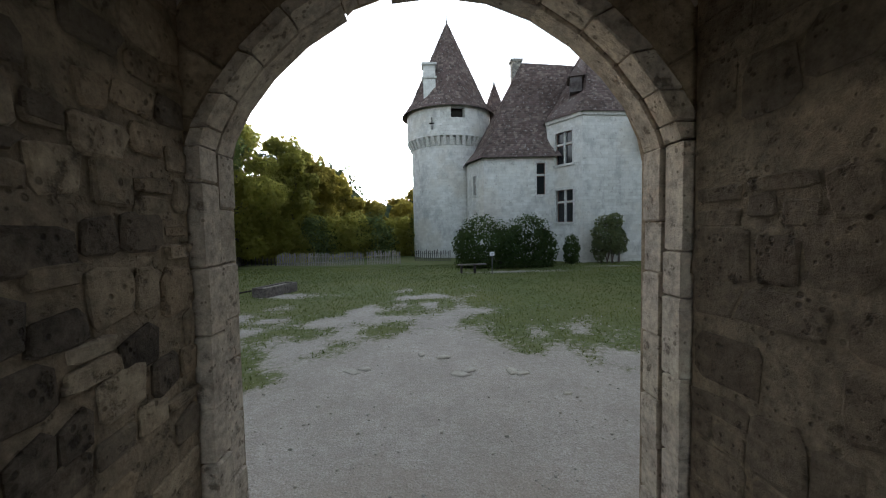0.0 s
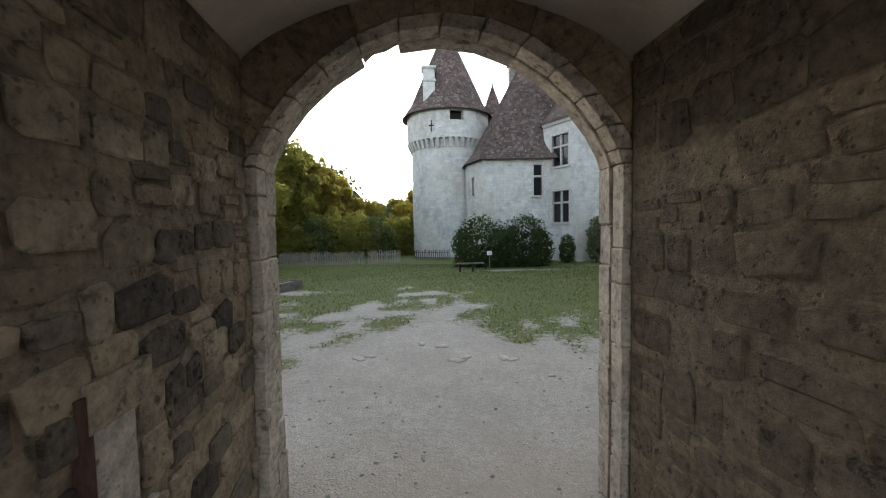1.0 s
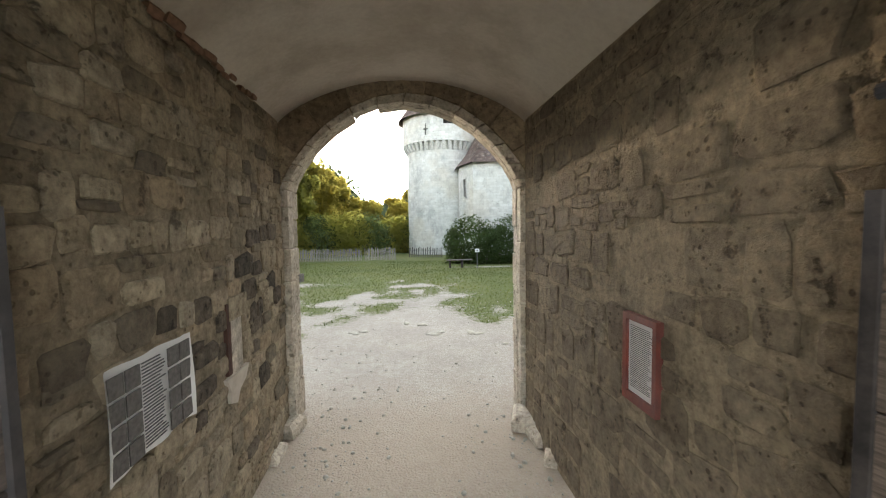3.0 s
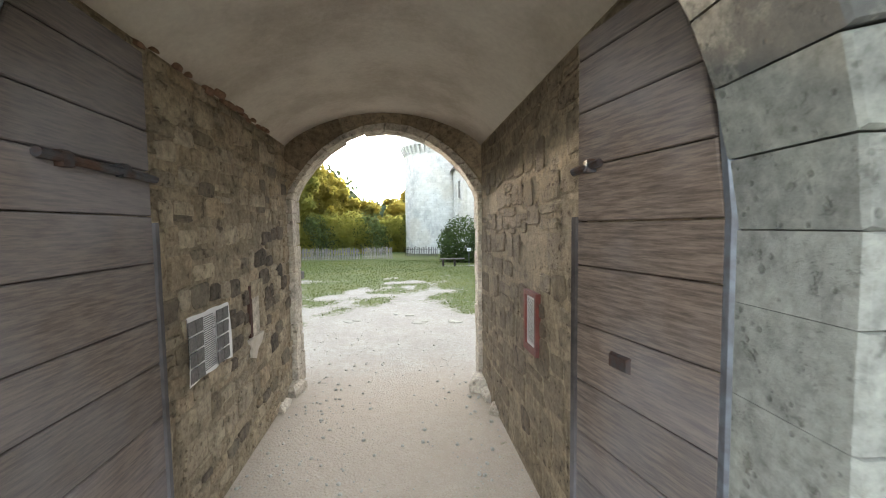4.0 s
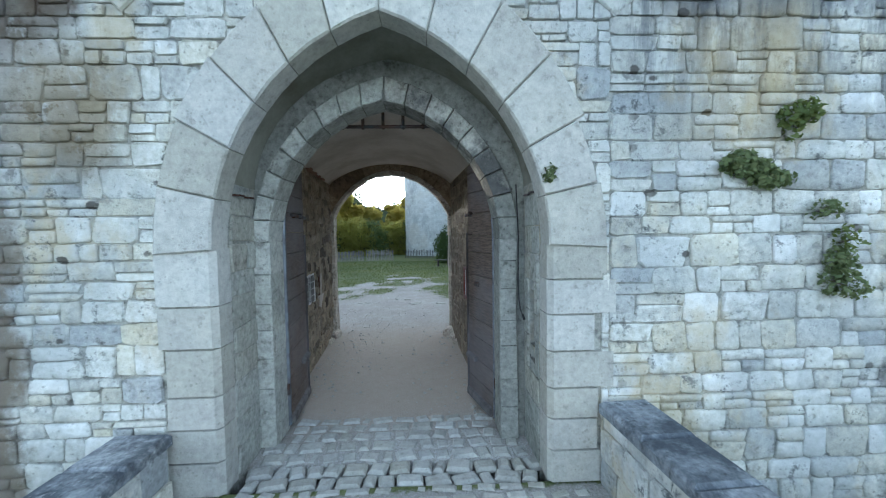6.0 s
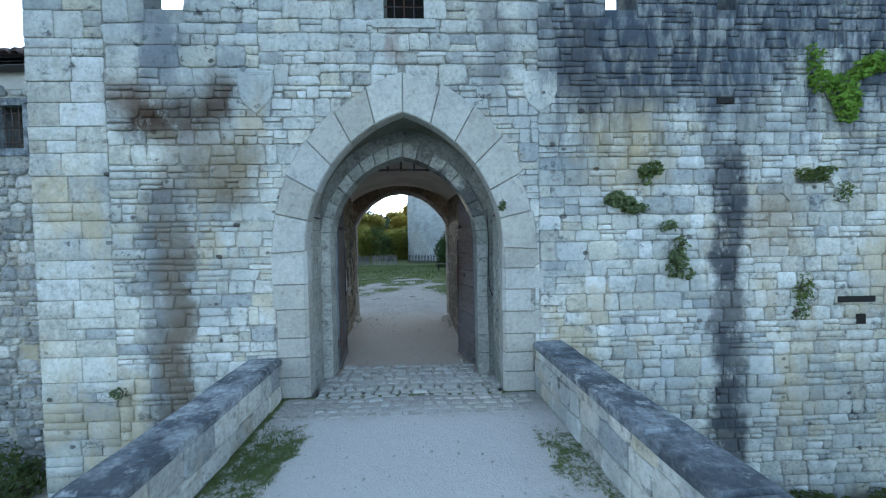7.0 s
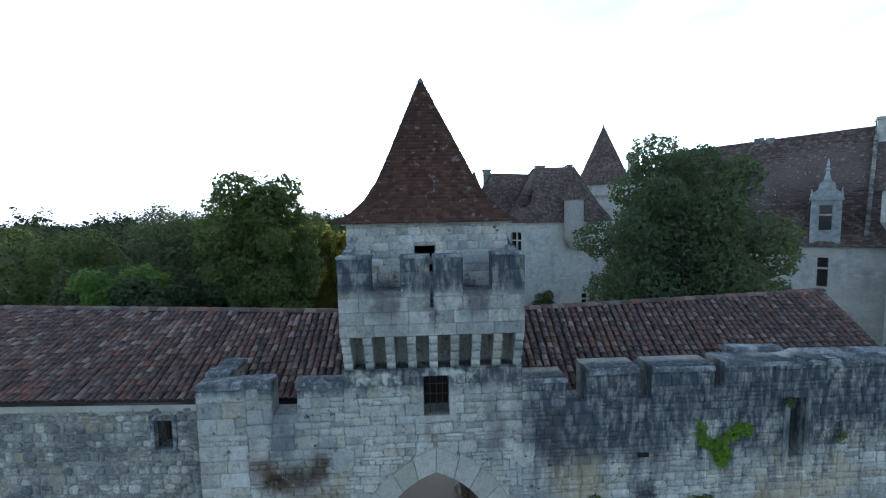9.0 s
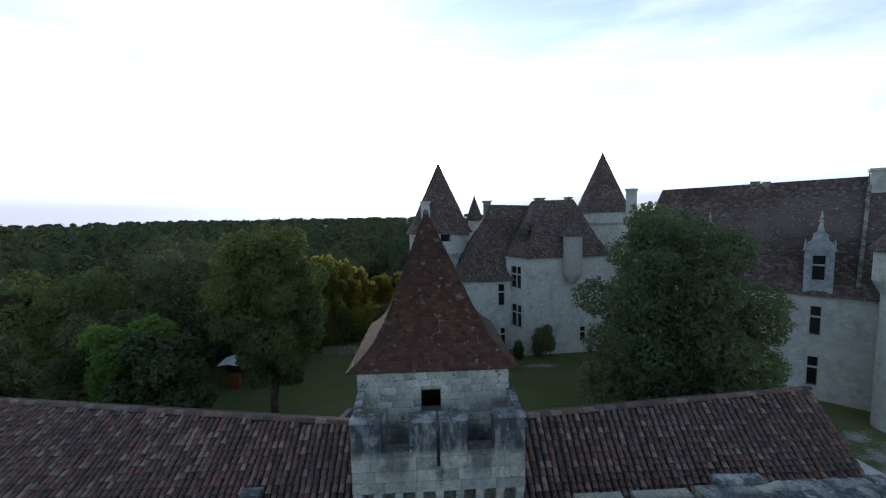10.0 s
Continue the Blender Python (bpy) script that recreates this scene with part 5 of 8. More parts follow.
for k in range(17):
    y = -0.95 + k * 0.145 + rng.uniform(-0.03, 0.03)
    if k in (2, 5):
        continue
    big = 6 <= k <= 11
    t = (y + 2.21) / 4.36
    x = PL[0][0] + (PL[1][0] - PL[0][0]) * t
    s = Shape()
    s.block(pose(x + 0.012, y, SPR - 0.02 + rng.uniform(-0.02, 0.03), 0, 20 + rng.uniform(-8, 8), rng.uniform(-6, 6)), 0.06, rng.uniform(0.1, 0.17) if big else rng.uniform(0.04, 0.09), rng.uniform(0.035, 0.08) if big else rng.uniform(0.025, 0.05), 0.014)
    part("brick", s, brick_red, wall_left)

# portcullis bars in their slot
portcullis = thing("portcullis", (0.4, -2.03, 3.8), "rusty iron portcullis bars hanging in the vault slot", "portcullis")
s = Shape()
s.tube([(-0.4, -2.03, 3.82), (1.35, -2.03, 3.82)], 0.022, 8)
part("rail", s, iron, portcullis)
for k in range(7):
    x = -0.35 + k * 0.255
    s = Shape()
    s.tube([(x, -2.03, 3.79), (x, -2.03, 4.18)], 0.02, 8)
    part("bar", s, iron, portcullis)

# courtyard wall and its two-order arch
wall_court = thing("wall_court", (0.1, 2.5, 0), "inner gate wall with a two-order limestone arch to the court", "wall", "", "structure")
A_IN = rounded(-1.285, 1.475, 2.83, 3.85, 14, 0.0, 1.5)
A_MID = rounded(-1.255, 1.465, 2.83, 3.83, 14, 0.0, 1.5)
s = Shape()
arch_wall(s, -1.64, 2.7, -0.3, 6.5, 2.58, 3.0, rounded(-1.5, 1.7, 2.83, 4.15, 14, -0.3, 1.3))
arch_wall(s, -1.64, 2.7, -0.3, 6.5, 2.37, 2.575, rounded(-1.34, 1.53, 2.83, 3.92, 14, -0.3, 1.45))
part("wall_core", s, passage_mortar, wall_court)
A_OUT = rounded(-1.6, 1.76, 2.83, 4.25, 14, 0.0, 1.3)
for k in range(1, 15):
    inner = [A_IN[k], A_IN[k + 1]]
    if k == 6:
        # a broken edge beside the crown
        (xa, za), (xb, zb) = inner
        inner = [(xa, za + 0.03), (xa + (xb - xa) * 0.25, za + (zb - za) * 0.25 + 0.075), (xa + (xb - xa) * 0.6, za + (zb - za) * 0.6 + 0.06), (xb, zb + 0.085)]
        (oa, pa), (ob_, pb) = A_OUT[k], A_OUT[k + 1]
        ring_stones(wall_court, "voussoir", inner, [(oa + (ob_ - oa) * q, pa + (pb - pa) * q) for q in (0.0, 0.25, 0.6, 1.0)], 2.395, 2.58, jamb_stone, 0.0, 0.016, random.Random(210 + k), 3)
    else:
        ring_stones(wall_court, "voussoir", inner, [A_OUT[k], A_OUT[k + 1]], 2.395, 2.58, jamb_stone, 0.0, 0.016, random.Random(210 + k), 1)
ring_stones(wall_court, "voussoir", A_MID[1:-1], rounded(-1.36, 1.63, 2.83, 3.94, 14, 0.0, 1.6)[1:-1], 2.18, 2.345, jamb_stone, 0.005, 0.014, random.Random(22), 1)
ring_stones(wall_court, "voussoir", rounded(-1.365, 1.635, 2.83, 3.945, 11, 0.0, 1.6)[1:-1], rounded(-1.75, 2.05, 2.83, 4.42, 11, 0.0, 1.5)[1:-1], 2.195, 2.345, spandrel_stone, 0.004, 0.012, random.Random(24), 1)
s = Shape()
arch_wall(s, -1.64, 2.7, -0.3, 6.5, 2.225, 2.36, rounded(-1.325, 1.59, 2.83, 3.905, 14, -0.3, 1.6))
part("spandrel", s, spandrel_stone, wall_court, "ochre stone blocks above the arch")
rng = random.Random(23)
for x0, x1, y0, y1, top in ((-1.62, -1.285, 2.4, 2.58, 2.83), (1.475, 1.78, 2.4, 2.58, 2.83), (-1.36, -1.255, 2.18, 2.345, 2.83), (1.465, 1.65, 2.18, 2.345, 2.83)):
    z = 0.0
    while z < top - 0.05:
        h = min(rng.uniform(0.26, 0.5), top - z)
        if top - z - h < 0.2:
            h = top - z
        dx, dy = rng.uniform(-0.01, 0.012), rng.uniform(-0.01, 0.01)
        c = 0.014
        s = Shape()
        q = [(x0 + dx, y0 + dy), (x1 + dx, y0 + dy), (x1 + dx, y1 + dy), (x0 + dx, y1 + dy)]
        cx, cy = (x0 + x1) / 2, (y0 + y1) / 2
        inn = [(cx + (px - cx) * (1 - 2 * c / (x1 - x0)), cy + (py - cy) * (1 - 2 * c / (y1 - y0))) for px, py in q]
        s.loft([[(px, py, z + 0.002) for px, py in inn], [(px, py, z + c) for px, py in q], [(px, py, z + h - c) for px, py in q], [(px, py, z + h - 0.003) for px, py in inn]], True, True)
        part("jamb_stone", s, jamb_stone, wall_court)
        z += h
# worn footing stones
for x, y, sx, sy, h in ((-1.32, 2.1, 0.3, 0.35, 0.16), (1.52, 2.05, 0.34, 0.4, 0.2), (1.6, 1.72, 0.26, 0.3, 0.14), (1.62, 1.35, 0.2, 0.3, 0.12), (-1.3, 1.6, 0.2, 0.34, 0.1)):
    s = Shape()
    s.block(pose(x, y, -0.03, 3, -4, RND.uniform(-25, 25)), sx, sy, h, 0.05)
    part("footing_stone", s, jamb_stone, wall_court)


def gate_leaf(name, hinge, free, mirror, label):
    """An open door of level planks with an iron-bound edge, hung on the gate wall."""
    hx, hy = hinge
    fx, fy = free
    L = math.hypot(fx - hx, fy - hy)
    U = Vector((fx - hx, fy - hy, 0)) / L
    inward = Vector((-U.y, U.x, 0)) * (1 if mirror else -1)
    door = thing(name, (hx, hy, 0.03), label, "door", "", "structure")
    rng = random.Random(33 if mirror else 34)
    P = lambda u, d, z: tuple(Vector((hx, hy, 0)) + U * u + inward * d + Vector((0, 0, z)))
    top_at = lambda u: min(3.42, 2.42 + 1.5 * math.sqrt(max(0.0, 1 - (1 - min(1.0, u / 1.0)) ** 2)))
    z = 0.07
    while z < 3.38:
        h = rng.uniform(0.22, 0.34)
        z1 = min(z + h, 3.42)
        s = Shape()
        u0 = 0.0
        if z1 > 2.43:
            while top_at(u0) < z1 and u0 < 1.0:
                u0 += 0.02
        ub = u0
        ua = 0.0
        if z > 2.43:
            while top_at(ua) < z and ua < 1.0:
                ua += 0.02
        rings = []
        for d, e in ((0.0, 0.0), (0.045, 0.0), (0.052, 0.006)):
            rings.append([P(ua + e, d, z + 0.003 + e), P(L - e, d, z + 0.003 + e), P(L - e, d, z1 - 0.003 - e), P(ub + e, d, z1 - 0.003 - e)])
        s.loft(rings, True, True)
        part("plank", s, door_wood, door)
        z = z1
    # iron edge on the hinge side, following the curved head
    s = Shape()
    path = [P(-0.02, 0.03, 0.05)] + [P(-0.02, 0.03, q) for q in (1.0, 2.0, 2.43)]
    path += [P(u - 0.02, 0.03, top_at(u) + 0.01) for u in (0.04, 0.1, 0.18, 0.28, 0.4)]
    s.tube(path, 0.03, 6)
    part("edge_strip", s, edge_iron, door, "dull grey iron edge strip")
    # bar near the head, batten near the foot, stile on the closing edge
    s = Shape()
    s.tube([P(0.22 if not mirror else L - 0.2, 0.075, 2.72), P(L + 0.01, 0.075, 2.7)], 0.022, 8)
    for u in ((0.35, L - 0.25) if not mirror else (L - 0.12,)):
        s.block(Matrix.Translation(P(u, 0.06, 2.68)), 0.07, 0.05, 0.07, 0.01)
    part("draw_bolt", s, iron, door, "rusty draw bolt")
    s = Shape()
    s.loft([[P(L * 0.62, 0.05, 0.62), P(L, 0.05, 0.62), P(L, 0.05, 0.69), P(L * 0.62, 0.05, 0.69)], [P(L * 0.62, 0.1, 0.62), P(L, 0.1, 0.62), P(L, 0.1, 0.67), P(L * 0.62, 0.1, 0.67)]], True, True)
    part("batten", s, grey_wood, door, "pale worn batten")
    s = Shape()
    s.loft([[P(0.02, 0.05, 0.05), P(L, 0.05, 0.05), P(L, 0.05, 0.16), P(0.02, 0.05, 0.16)], [P(0.02, 0.09, 0.05), P(L, 0.09, 0.05), P(L, 0.09, 0.14), P(0.02, 0.09, 0.14)]], True, True)
    part("bottom_rail", s, grey_wood, door, "pale worn bottom rail")
    s = Shape()
    s.loft([[P(L - 0.005, -0.01, 0.06), P(L + 0.03, -0.01, 0.06), P(L + 0.03, 0.07, 0.06), P(L - 0.005, 0.07, 0.06)], [P(L - 0.005, -0.01, 2.45), P(L + 0.03, -0.01, 2.45), P(L + 0.03, 0.07, 2.45), P(L - 0.005, 0.07, 2.45)]], True, True)
    part("closing_stile", s, dark_wood, door)
    for z in (0.45,):
        s = Shape()
        s.block(Matrix.Translation(P(-0.03, 0.02, z)), 0.07, 0.07, 0.14, 0.01)
        part("hinge", s, iron, door, "rusty pintle hinge")
    if mirror:
        s = Shape()
        s.loft([[P(0.42, 0.05, 1.69), P(0.55, 0.05, 1.69), P(0.55, 0.05, 1.77), P(0.42, 0.05, 1.77)], [P(0.43, 0.075, 1.7), P(0.54, 0.075, 1.7), P(0.54, 0.075, 1.76), P(0.43, 0.075, 1.76)]], True, True)
        part("lock_plate", s, iron, door, "dark iron lock plate")
    return door


gate_leaf("door_1", (-0.86, -2.17), (-0.94, -1.22), False, "open plank gate leaf of weathered brown wood")
gate_leaf("door_2", (1.825, -2.17), (1.605, -1.38), True, "open plank gate leaf of weathered brown wood")

# cobbled threshold
paving = thing("paving", (0.5, -2.9, 0), "worn limestone setts of the gate threshold", "paving", "", "structure")
rng = random.Random(99)
y = -4.15
while y < -2.0:
    d = rng.uniform(0.14, 0.22)
    lim = (-0.8, 1.76) if y > -2.7 else (-1.0, 2.1) if y > YF - 0.1 else (-1.25, 2.45)
    x = lim[0] + rng.uniform(0, 0.1)
    while x < lim[1] - 0.1:
        w = rng.uniform(0.14, 0.3)
        s = Shape()
        s.block(pose(x + w / 2, y + d / 2, -0.06, rng.uniform(-4, 4), rng.uniform(-4, 4), rng.uniform(-16, 16)), w - 0.025, d - 0.025, 0.05 + rng.uniform(0.0, 0.022), 0.03)
        part("sett", s, ashlar, paving)
        x += w
    y += d

# ---- ranges either side of the gate, under hollow clay tiles ----
def canal_mesh(material, j):
    """One hollow tile: a tapered half round, wider at its lower end."""
    rng = random.Random(300 + j)
    s = Shape()
    rr = []
    for y, r, lift in ((0.0, 0.09, 0.034), (0.31, 0.07, 0.0)):
        rr.append([(r * math.cos(math.pi * k / 6), y, lift + (r * 0.85 + rng.uniform(-0.004, 0.004)) * math.sin(math.pi * k / 6)) for k in range(7)])
    s.loft(rr, False)
    s.loft([rr[0], [(x * 0.86, 0.0, z * 0.8) for x, y, z in rr[0]]], False)
    return s


CANAL = [canal_mesh(None, j) for j in range(6)]
CANAL_MESHES = {}


def canal_slope(parent, eave_a, eave_b, ridge_a, ridge_b, seed, near, col=0.205, row=0.225):
    """Columns of hollow tiles from the eave up to the ridge."""
    rng = random.Random(seed)
    ea, eb, ra, rb = (Vector(p) for p in (eave_a, eave_b, ridge_a, ridge_b))
    n = int((eb - ea).length / col)
    rest_v, rest_f = [], []
    used = 0
    for i in range(n):
        t = (i + 0.5) / n
        lo, hi = ea.lerp(eb, t), ra.lerp(rb, t)
        up = (hi - lo)
        m = int(up.length / row)
        Yv = up.normalized()
        Xv = (eb - ea).normalized()
        Zv = Xv.cross(Yv).normalized()
        Xv = Yv.cross(Zv)
        wave = rng.uniform(-0.015, 0.015)
        for k in range(m):
            at = lo + Yv * (k * row + rng.uniform(-0.02, 0.02) - 0.06) + Xv * (wave + rng.uniform(-0.014, 0.014)) + Zv * (0.012 + rng.uniform(-0.008, 0.016))
            rot = rng.uniform(-0.04, 0.04)
            X2 = (Xv * math.cos(rot) + Yv * math.sin(rot))
            Y2 = (Yv * math.cos(rot) - Xv * math.sin(rot))
            j = rng.randrange(6)
            if used < 300 and near(at):
                if j not in CANAL_MESHES:
                    CANAL_MESHES[j] = CANAL[j].mesh("roof_tile", canal_tile)
                ob = new("roof_tile", CANAL_MESHES[j])
                ob.matrix_world = Matrix(((X2.x, Y2.x, Zv.x, at.x), (X2.y, Y2.y, Zv.y, at.y), (X2.z, Y2.z, Zv.z, at.z), (0, 0, 0, 1)))
                ob.parent = parent
                ob.matrix_parent_inverse = Matrix.Translation(-root_place(parent))
                used += 1
            else:
                p = np.array(CANAL[j].v)
                q = np.array(at)[None] + p[:, 0:1] * np.array(X2)[None] + p[:, 1:2] * np.array(Y2)[None] + p[:, 2:3] * np.array(Zv)[None]
                b = len(rest_v) * len(p)
                rest_v.append(q)
                rest_f += [[a + b for a in f] for f in CANAL[j].f]
    if rest_v:
        raw_part("tiles", np.concatenate(rest_v), rest_f, canal_tile_joined, parent, "stuff")


def ridge_tiles(parent, a, b, seed):
    rng = random.Random(seed)
    a, b = Vector(a), Vector(b)
    n = int((b - a).length / 0.4)
    for k in range(n):
        p, q = a.lerp(b, k / n), a.lerp(b, (k + 1.1) / n)
        d = (q - p).normalized()
        side = Vector((d.y, -d.x, 0)).normalized()
        s = Shape()
        rr = []
        for pt, r in ((p, 0.13), (q, 0.11)):
            rr.append([pt + side * r * math.cos(math.pi * i / 6) + Vector((0, 0, 0.0 + r * math.sin(math.pi * i / 6) + rng.uniform(-0.006, 0.006))) for i in range(7)])
        s.loft(rr, False)
        part("ridge_tile", s, canal_tile, parent)


left_range = thing("left_range", (-12, 0, -2), "long rubble range with a low clay tile roof", "building")
LE = [(-24.0, -1.15, 5.95), (-1.66, -2.35, 5.95)]
LR = [(-24.0, 4.5, 7.5), (-1.66, -0.1, 7.7)]
s = Shape()
wa, wb = Vector((-24, -0.85, 0)), Vector((-4.6, -1.85, 0))
d = (wb - wa).normalized()
nrm = Vector((d.y, -d.x, 0))
Lw = (wb - wa).length
uw = (Vector((-7.35, 0, 0)) - wa).dot(Vector((1, 0, 0))) / d.x
q = lambda u, t, z: tuple(wa + d * u - nrm * t + Vector((0, 0, z)))
for u0, u1, z0, z1 in ((0, uw, FOOT, 5.95), (uw + 0.55, Lw, FOOT, 5.95), (uw, uw + 0.55, FOOT, 4.35), (uw, uw + 0.55, 5.2, 5.95)):
    s.add([q(u0, 0, z0), q(u1, 0, z0), q(u1, 0.6, z0), q(u0, 0.6, z0), q(u0, 0, z1), q(u1, 0, z1), q(u1, 0.6, z1), q(u0, 0.6, z1)], CUBE)
part("wall", s, front_joint, left_range)
rows = lay(random.Random(101), FOOT, 5.75, lambda a, b: cut([(2.0, Lw)], uw - 0.1, uw + 0.65) if b > 4.25 and a < 5.3 else [(2.0, Lw)], (0.11, 0.32), (0.13, 0.46), 0.016, 0.36, 0.03)
masonry(left_range, rows, tuple(wa), d, nrm, 0.04, front_stone, rubble_wall, "field", None, 0, 102)
# a near-black sheet behind the bars takes the place of the room's shade
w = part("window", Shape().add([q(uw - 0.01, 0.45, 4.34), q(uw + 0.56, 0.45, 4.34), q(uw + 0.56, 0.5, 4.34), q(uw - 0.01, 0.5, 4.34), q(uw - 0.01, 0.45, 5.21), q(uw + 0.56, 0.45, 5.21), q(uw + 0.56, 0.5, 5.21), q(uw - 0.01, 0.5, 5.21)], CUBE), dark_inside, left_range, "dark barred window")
for u0, u1, z0, z1 in ((uw - 0.1, uw + 0.02, 4.3, 5.25), (uw + 0.53, uw + 0.65, 4.3, 5.25), (uw - 0.12, uw + 0.67, 5.18, 5.32), (uw - 0.12, uw + 0.67, 4.22, 4.36)):
    t = Shape()
    t.add([q(u0, -0.03, z0), q(u1, -0.03, z0), q(u1, 0.2, z0), q(u0, 0.2, z0), q(u0, -0.03, z1), q(u1, -0.03, z1), q(u1, 0.2, z1), q(u0, 0.2, z1)], CUBE)
    part("window_frame", t, coping_stone, w)
t = Shape()
for k in range(4):
    u = uw + 0.55 * (k + 0.5) / 4
    t.tube([q(u, 0.08, 4.33), q(u, 0.08, 5.22)], 0.012, 6)
for k in range(3):
    z = 4.35 + 0.85 * (k + 0.5) / 3
    t.tube([q(uw, 0.07, z), q(uw + 0.55, 0.07, z)], 0.01, 6)
part("window_grille", t, iron, w, "rusty iron bars")
s = Shape()
up = Vector((0, 0, 0.06))
for drop in (0.3, 1.5):
    s.loft([[Vector(LE[0]).lerp(Vector(LE[1]), k / 24) - up * drop for k in range(25)], [Vector(LR[0]).lerp(Vector(LR[1]), k / 24) - up * drop for k in range(25)]], False)
bk = [Vector(p) + Vector((0.3, 2.1, -1.0)) for p in LR]
s.add([Vector(LR[0]) - up, Vector(LR[1]) - up, bk[1] - up, bk[0] - up, LR[0], LR[1], bk[1], bk[0]], CUBE)
part("roof_deck", s, tile_bed, left_range)
s = Shape()
s.prism([(p.x, p.y - 0.3) for p in bk] + [(p.x, p.y - 0.9) for p in reversed(bk)], -0.3, 5.9)
part("back_wall", s, castle_wall, left_range)
canal_slope(left_range, *LE, *LR, 111, lambda p: -6.5 < p.x < -1.6)
ridge_tiles(left_range, LR[0], LR[1], 112)
s = Shape()
s.add([Vector(LE[0]) + Vector((0, 0.0, -0.16)), Vector(LE[1]) + Vector((0, 0.0, -0.16)), Vector(LE[1]) + Vector((0, 0.4, -0.16)), Vector(LE[0]) + Vector((0, 0.4, -0.16)), Vector(LE[0]) + Vector((0, 0.12, -0.07)), Vector(LE[1]) + Vector((0, 0.12, -0.07)), Vector(LE[1]) + Vector((0, 0.4, -0.07)), Vector(LE[0]) + Vector((0, 0.4, -0.07))], CUBE)
part("eave_board", s, dark_wood, left_range)
s = Shape()
s.add([q(0, 0.0, 5.42), q(Lw, 0.0, 5.42), q(Lw, 0.05, 5.42), q(0, 0.05, 5.42), q(0, -0.045, 5.47), q(Lw, -0.045, 5.47), q(Lw, 0.05, 5.47), q(0, 0.05, 5.47)], CUBE)
s.add([q(0, -0.045, 5.475), q(Lw, -0.045, 5.475), q(Lw, 0.05, 5.475), q(0, 0.05, 5.475), q(0, -0.05, 5.86), q(Lw, -0.05, 5.86), q(Lw, 0.05, 5.86), q(0, 0.05, 5.86)], CUBE)
part("plaster_band", s, pale_plaster, left_range, "pale lime plaster band under the eave")

right_range = thing("right_range", (9, 1, 0), "low range with a clay tile roof behind the crenels", "building")
RE = [(2.6, -2.72, 6.0), (13.6, -2.72, 6.05)]
RR = [(2.6, 0.15, 7.55), (15.3, 1.25, 7.66)]
s = Shape()
for drop in (0.3, 1.5):
    s.loft([[Vector(RE[0]).lerp(Vector(RE[1]), k / 16) - up * drop for k in range(17)], [Vector(RR[0]).lerp(Vector(RR[1]), k / 16) - up * drop for k in range(17)]], False)
bk = [Vector(p) + Vector((0, 2.6, -1.25)) for p in RR]
s.add([Vector(RR[0]) - up, Vector(RR[1]) - up, bk[1] - up, bk[0] - up, RR[0], RR[1], bk[1], bk[0]], CUBE)
s.add([Vector(RE[1]) - up, Vector(RR[1]) - up, bk[1] - up, Vector(RE[1]) + Vector((2.6, 3, -1.0)), RE[1], RR[1], bk[1], Vector(RE[1]) + Vector((2.6, 3, -0.95))], CUBE)
part("roof_deck", s, tile_bed, right_range)
s = Shape()
s.prism([(2.7, 2.6), (15.2, 3.6), (15.2, 3.1), (2.7, 2.1)], -0.3, 6.1)
s.prism([(14.6, -2.4), (15.2, -2.4), (15.2, 4.0), (14.6, 4.0)], -0.3, 6.0)
part("wall", s, castle_wall, right_range)
canal_slope(right_range, *RE, *RR, 121, lambda p: 2.5 < p.x < 7.4)
ridge_tiles(right_range, RR[0], RR[1], 122)

# ---- bridge over the moat ----
bridge = thing("bridge", (0.7, -11, -2), "stone bridge with pale gravel deck and low lichened parapets", "bridge", "", "structure")
s = Shape()
s.prism([(-1.9, -21), (3.9, -21), (3.15, -3.42), (-1.9, -3.42)], -2.4, -0.03)
part("deck", s, front_mortar, bridge)
dx, dy = np.meshgrid(np.linspace(-1.44, 3.6, 42), np.linspace(-20.9, -3.38, 130))
dx = np.where(dx > 2.62 + (-3.46 - dy) * 0.055, 2.64 + (-3.46 - dy) * 0.055, dx)
dz = -0.012 + 0.006 * np.sin(dx * 3.1 + dy) * np.sin(dy * 2.3)
di = np.arange(dx.size).reshape(dx.shape)
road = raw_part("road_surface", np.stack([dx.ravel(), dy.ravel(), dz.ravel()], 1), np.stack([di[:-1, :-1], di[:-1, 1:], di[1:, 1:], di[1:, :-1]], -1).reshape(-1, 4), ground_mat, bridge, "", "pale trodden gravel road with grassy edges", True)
road_grass = road.data.attributes.new("grass", "FLOAT", "POINT")
road_values = grass_cover(dx, dy).ravel()[:len(road.data.vertices)]
road_grass.data.foreach_set("value", road_values.astype(np.float32))


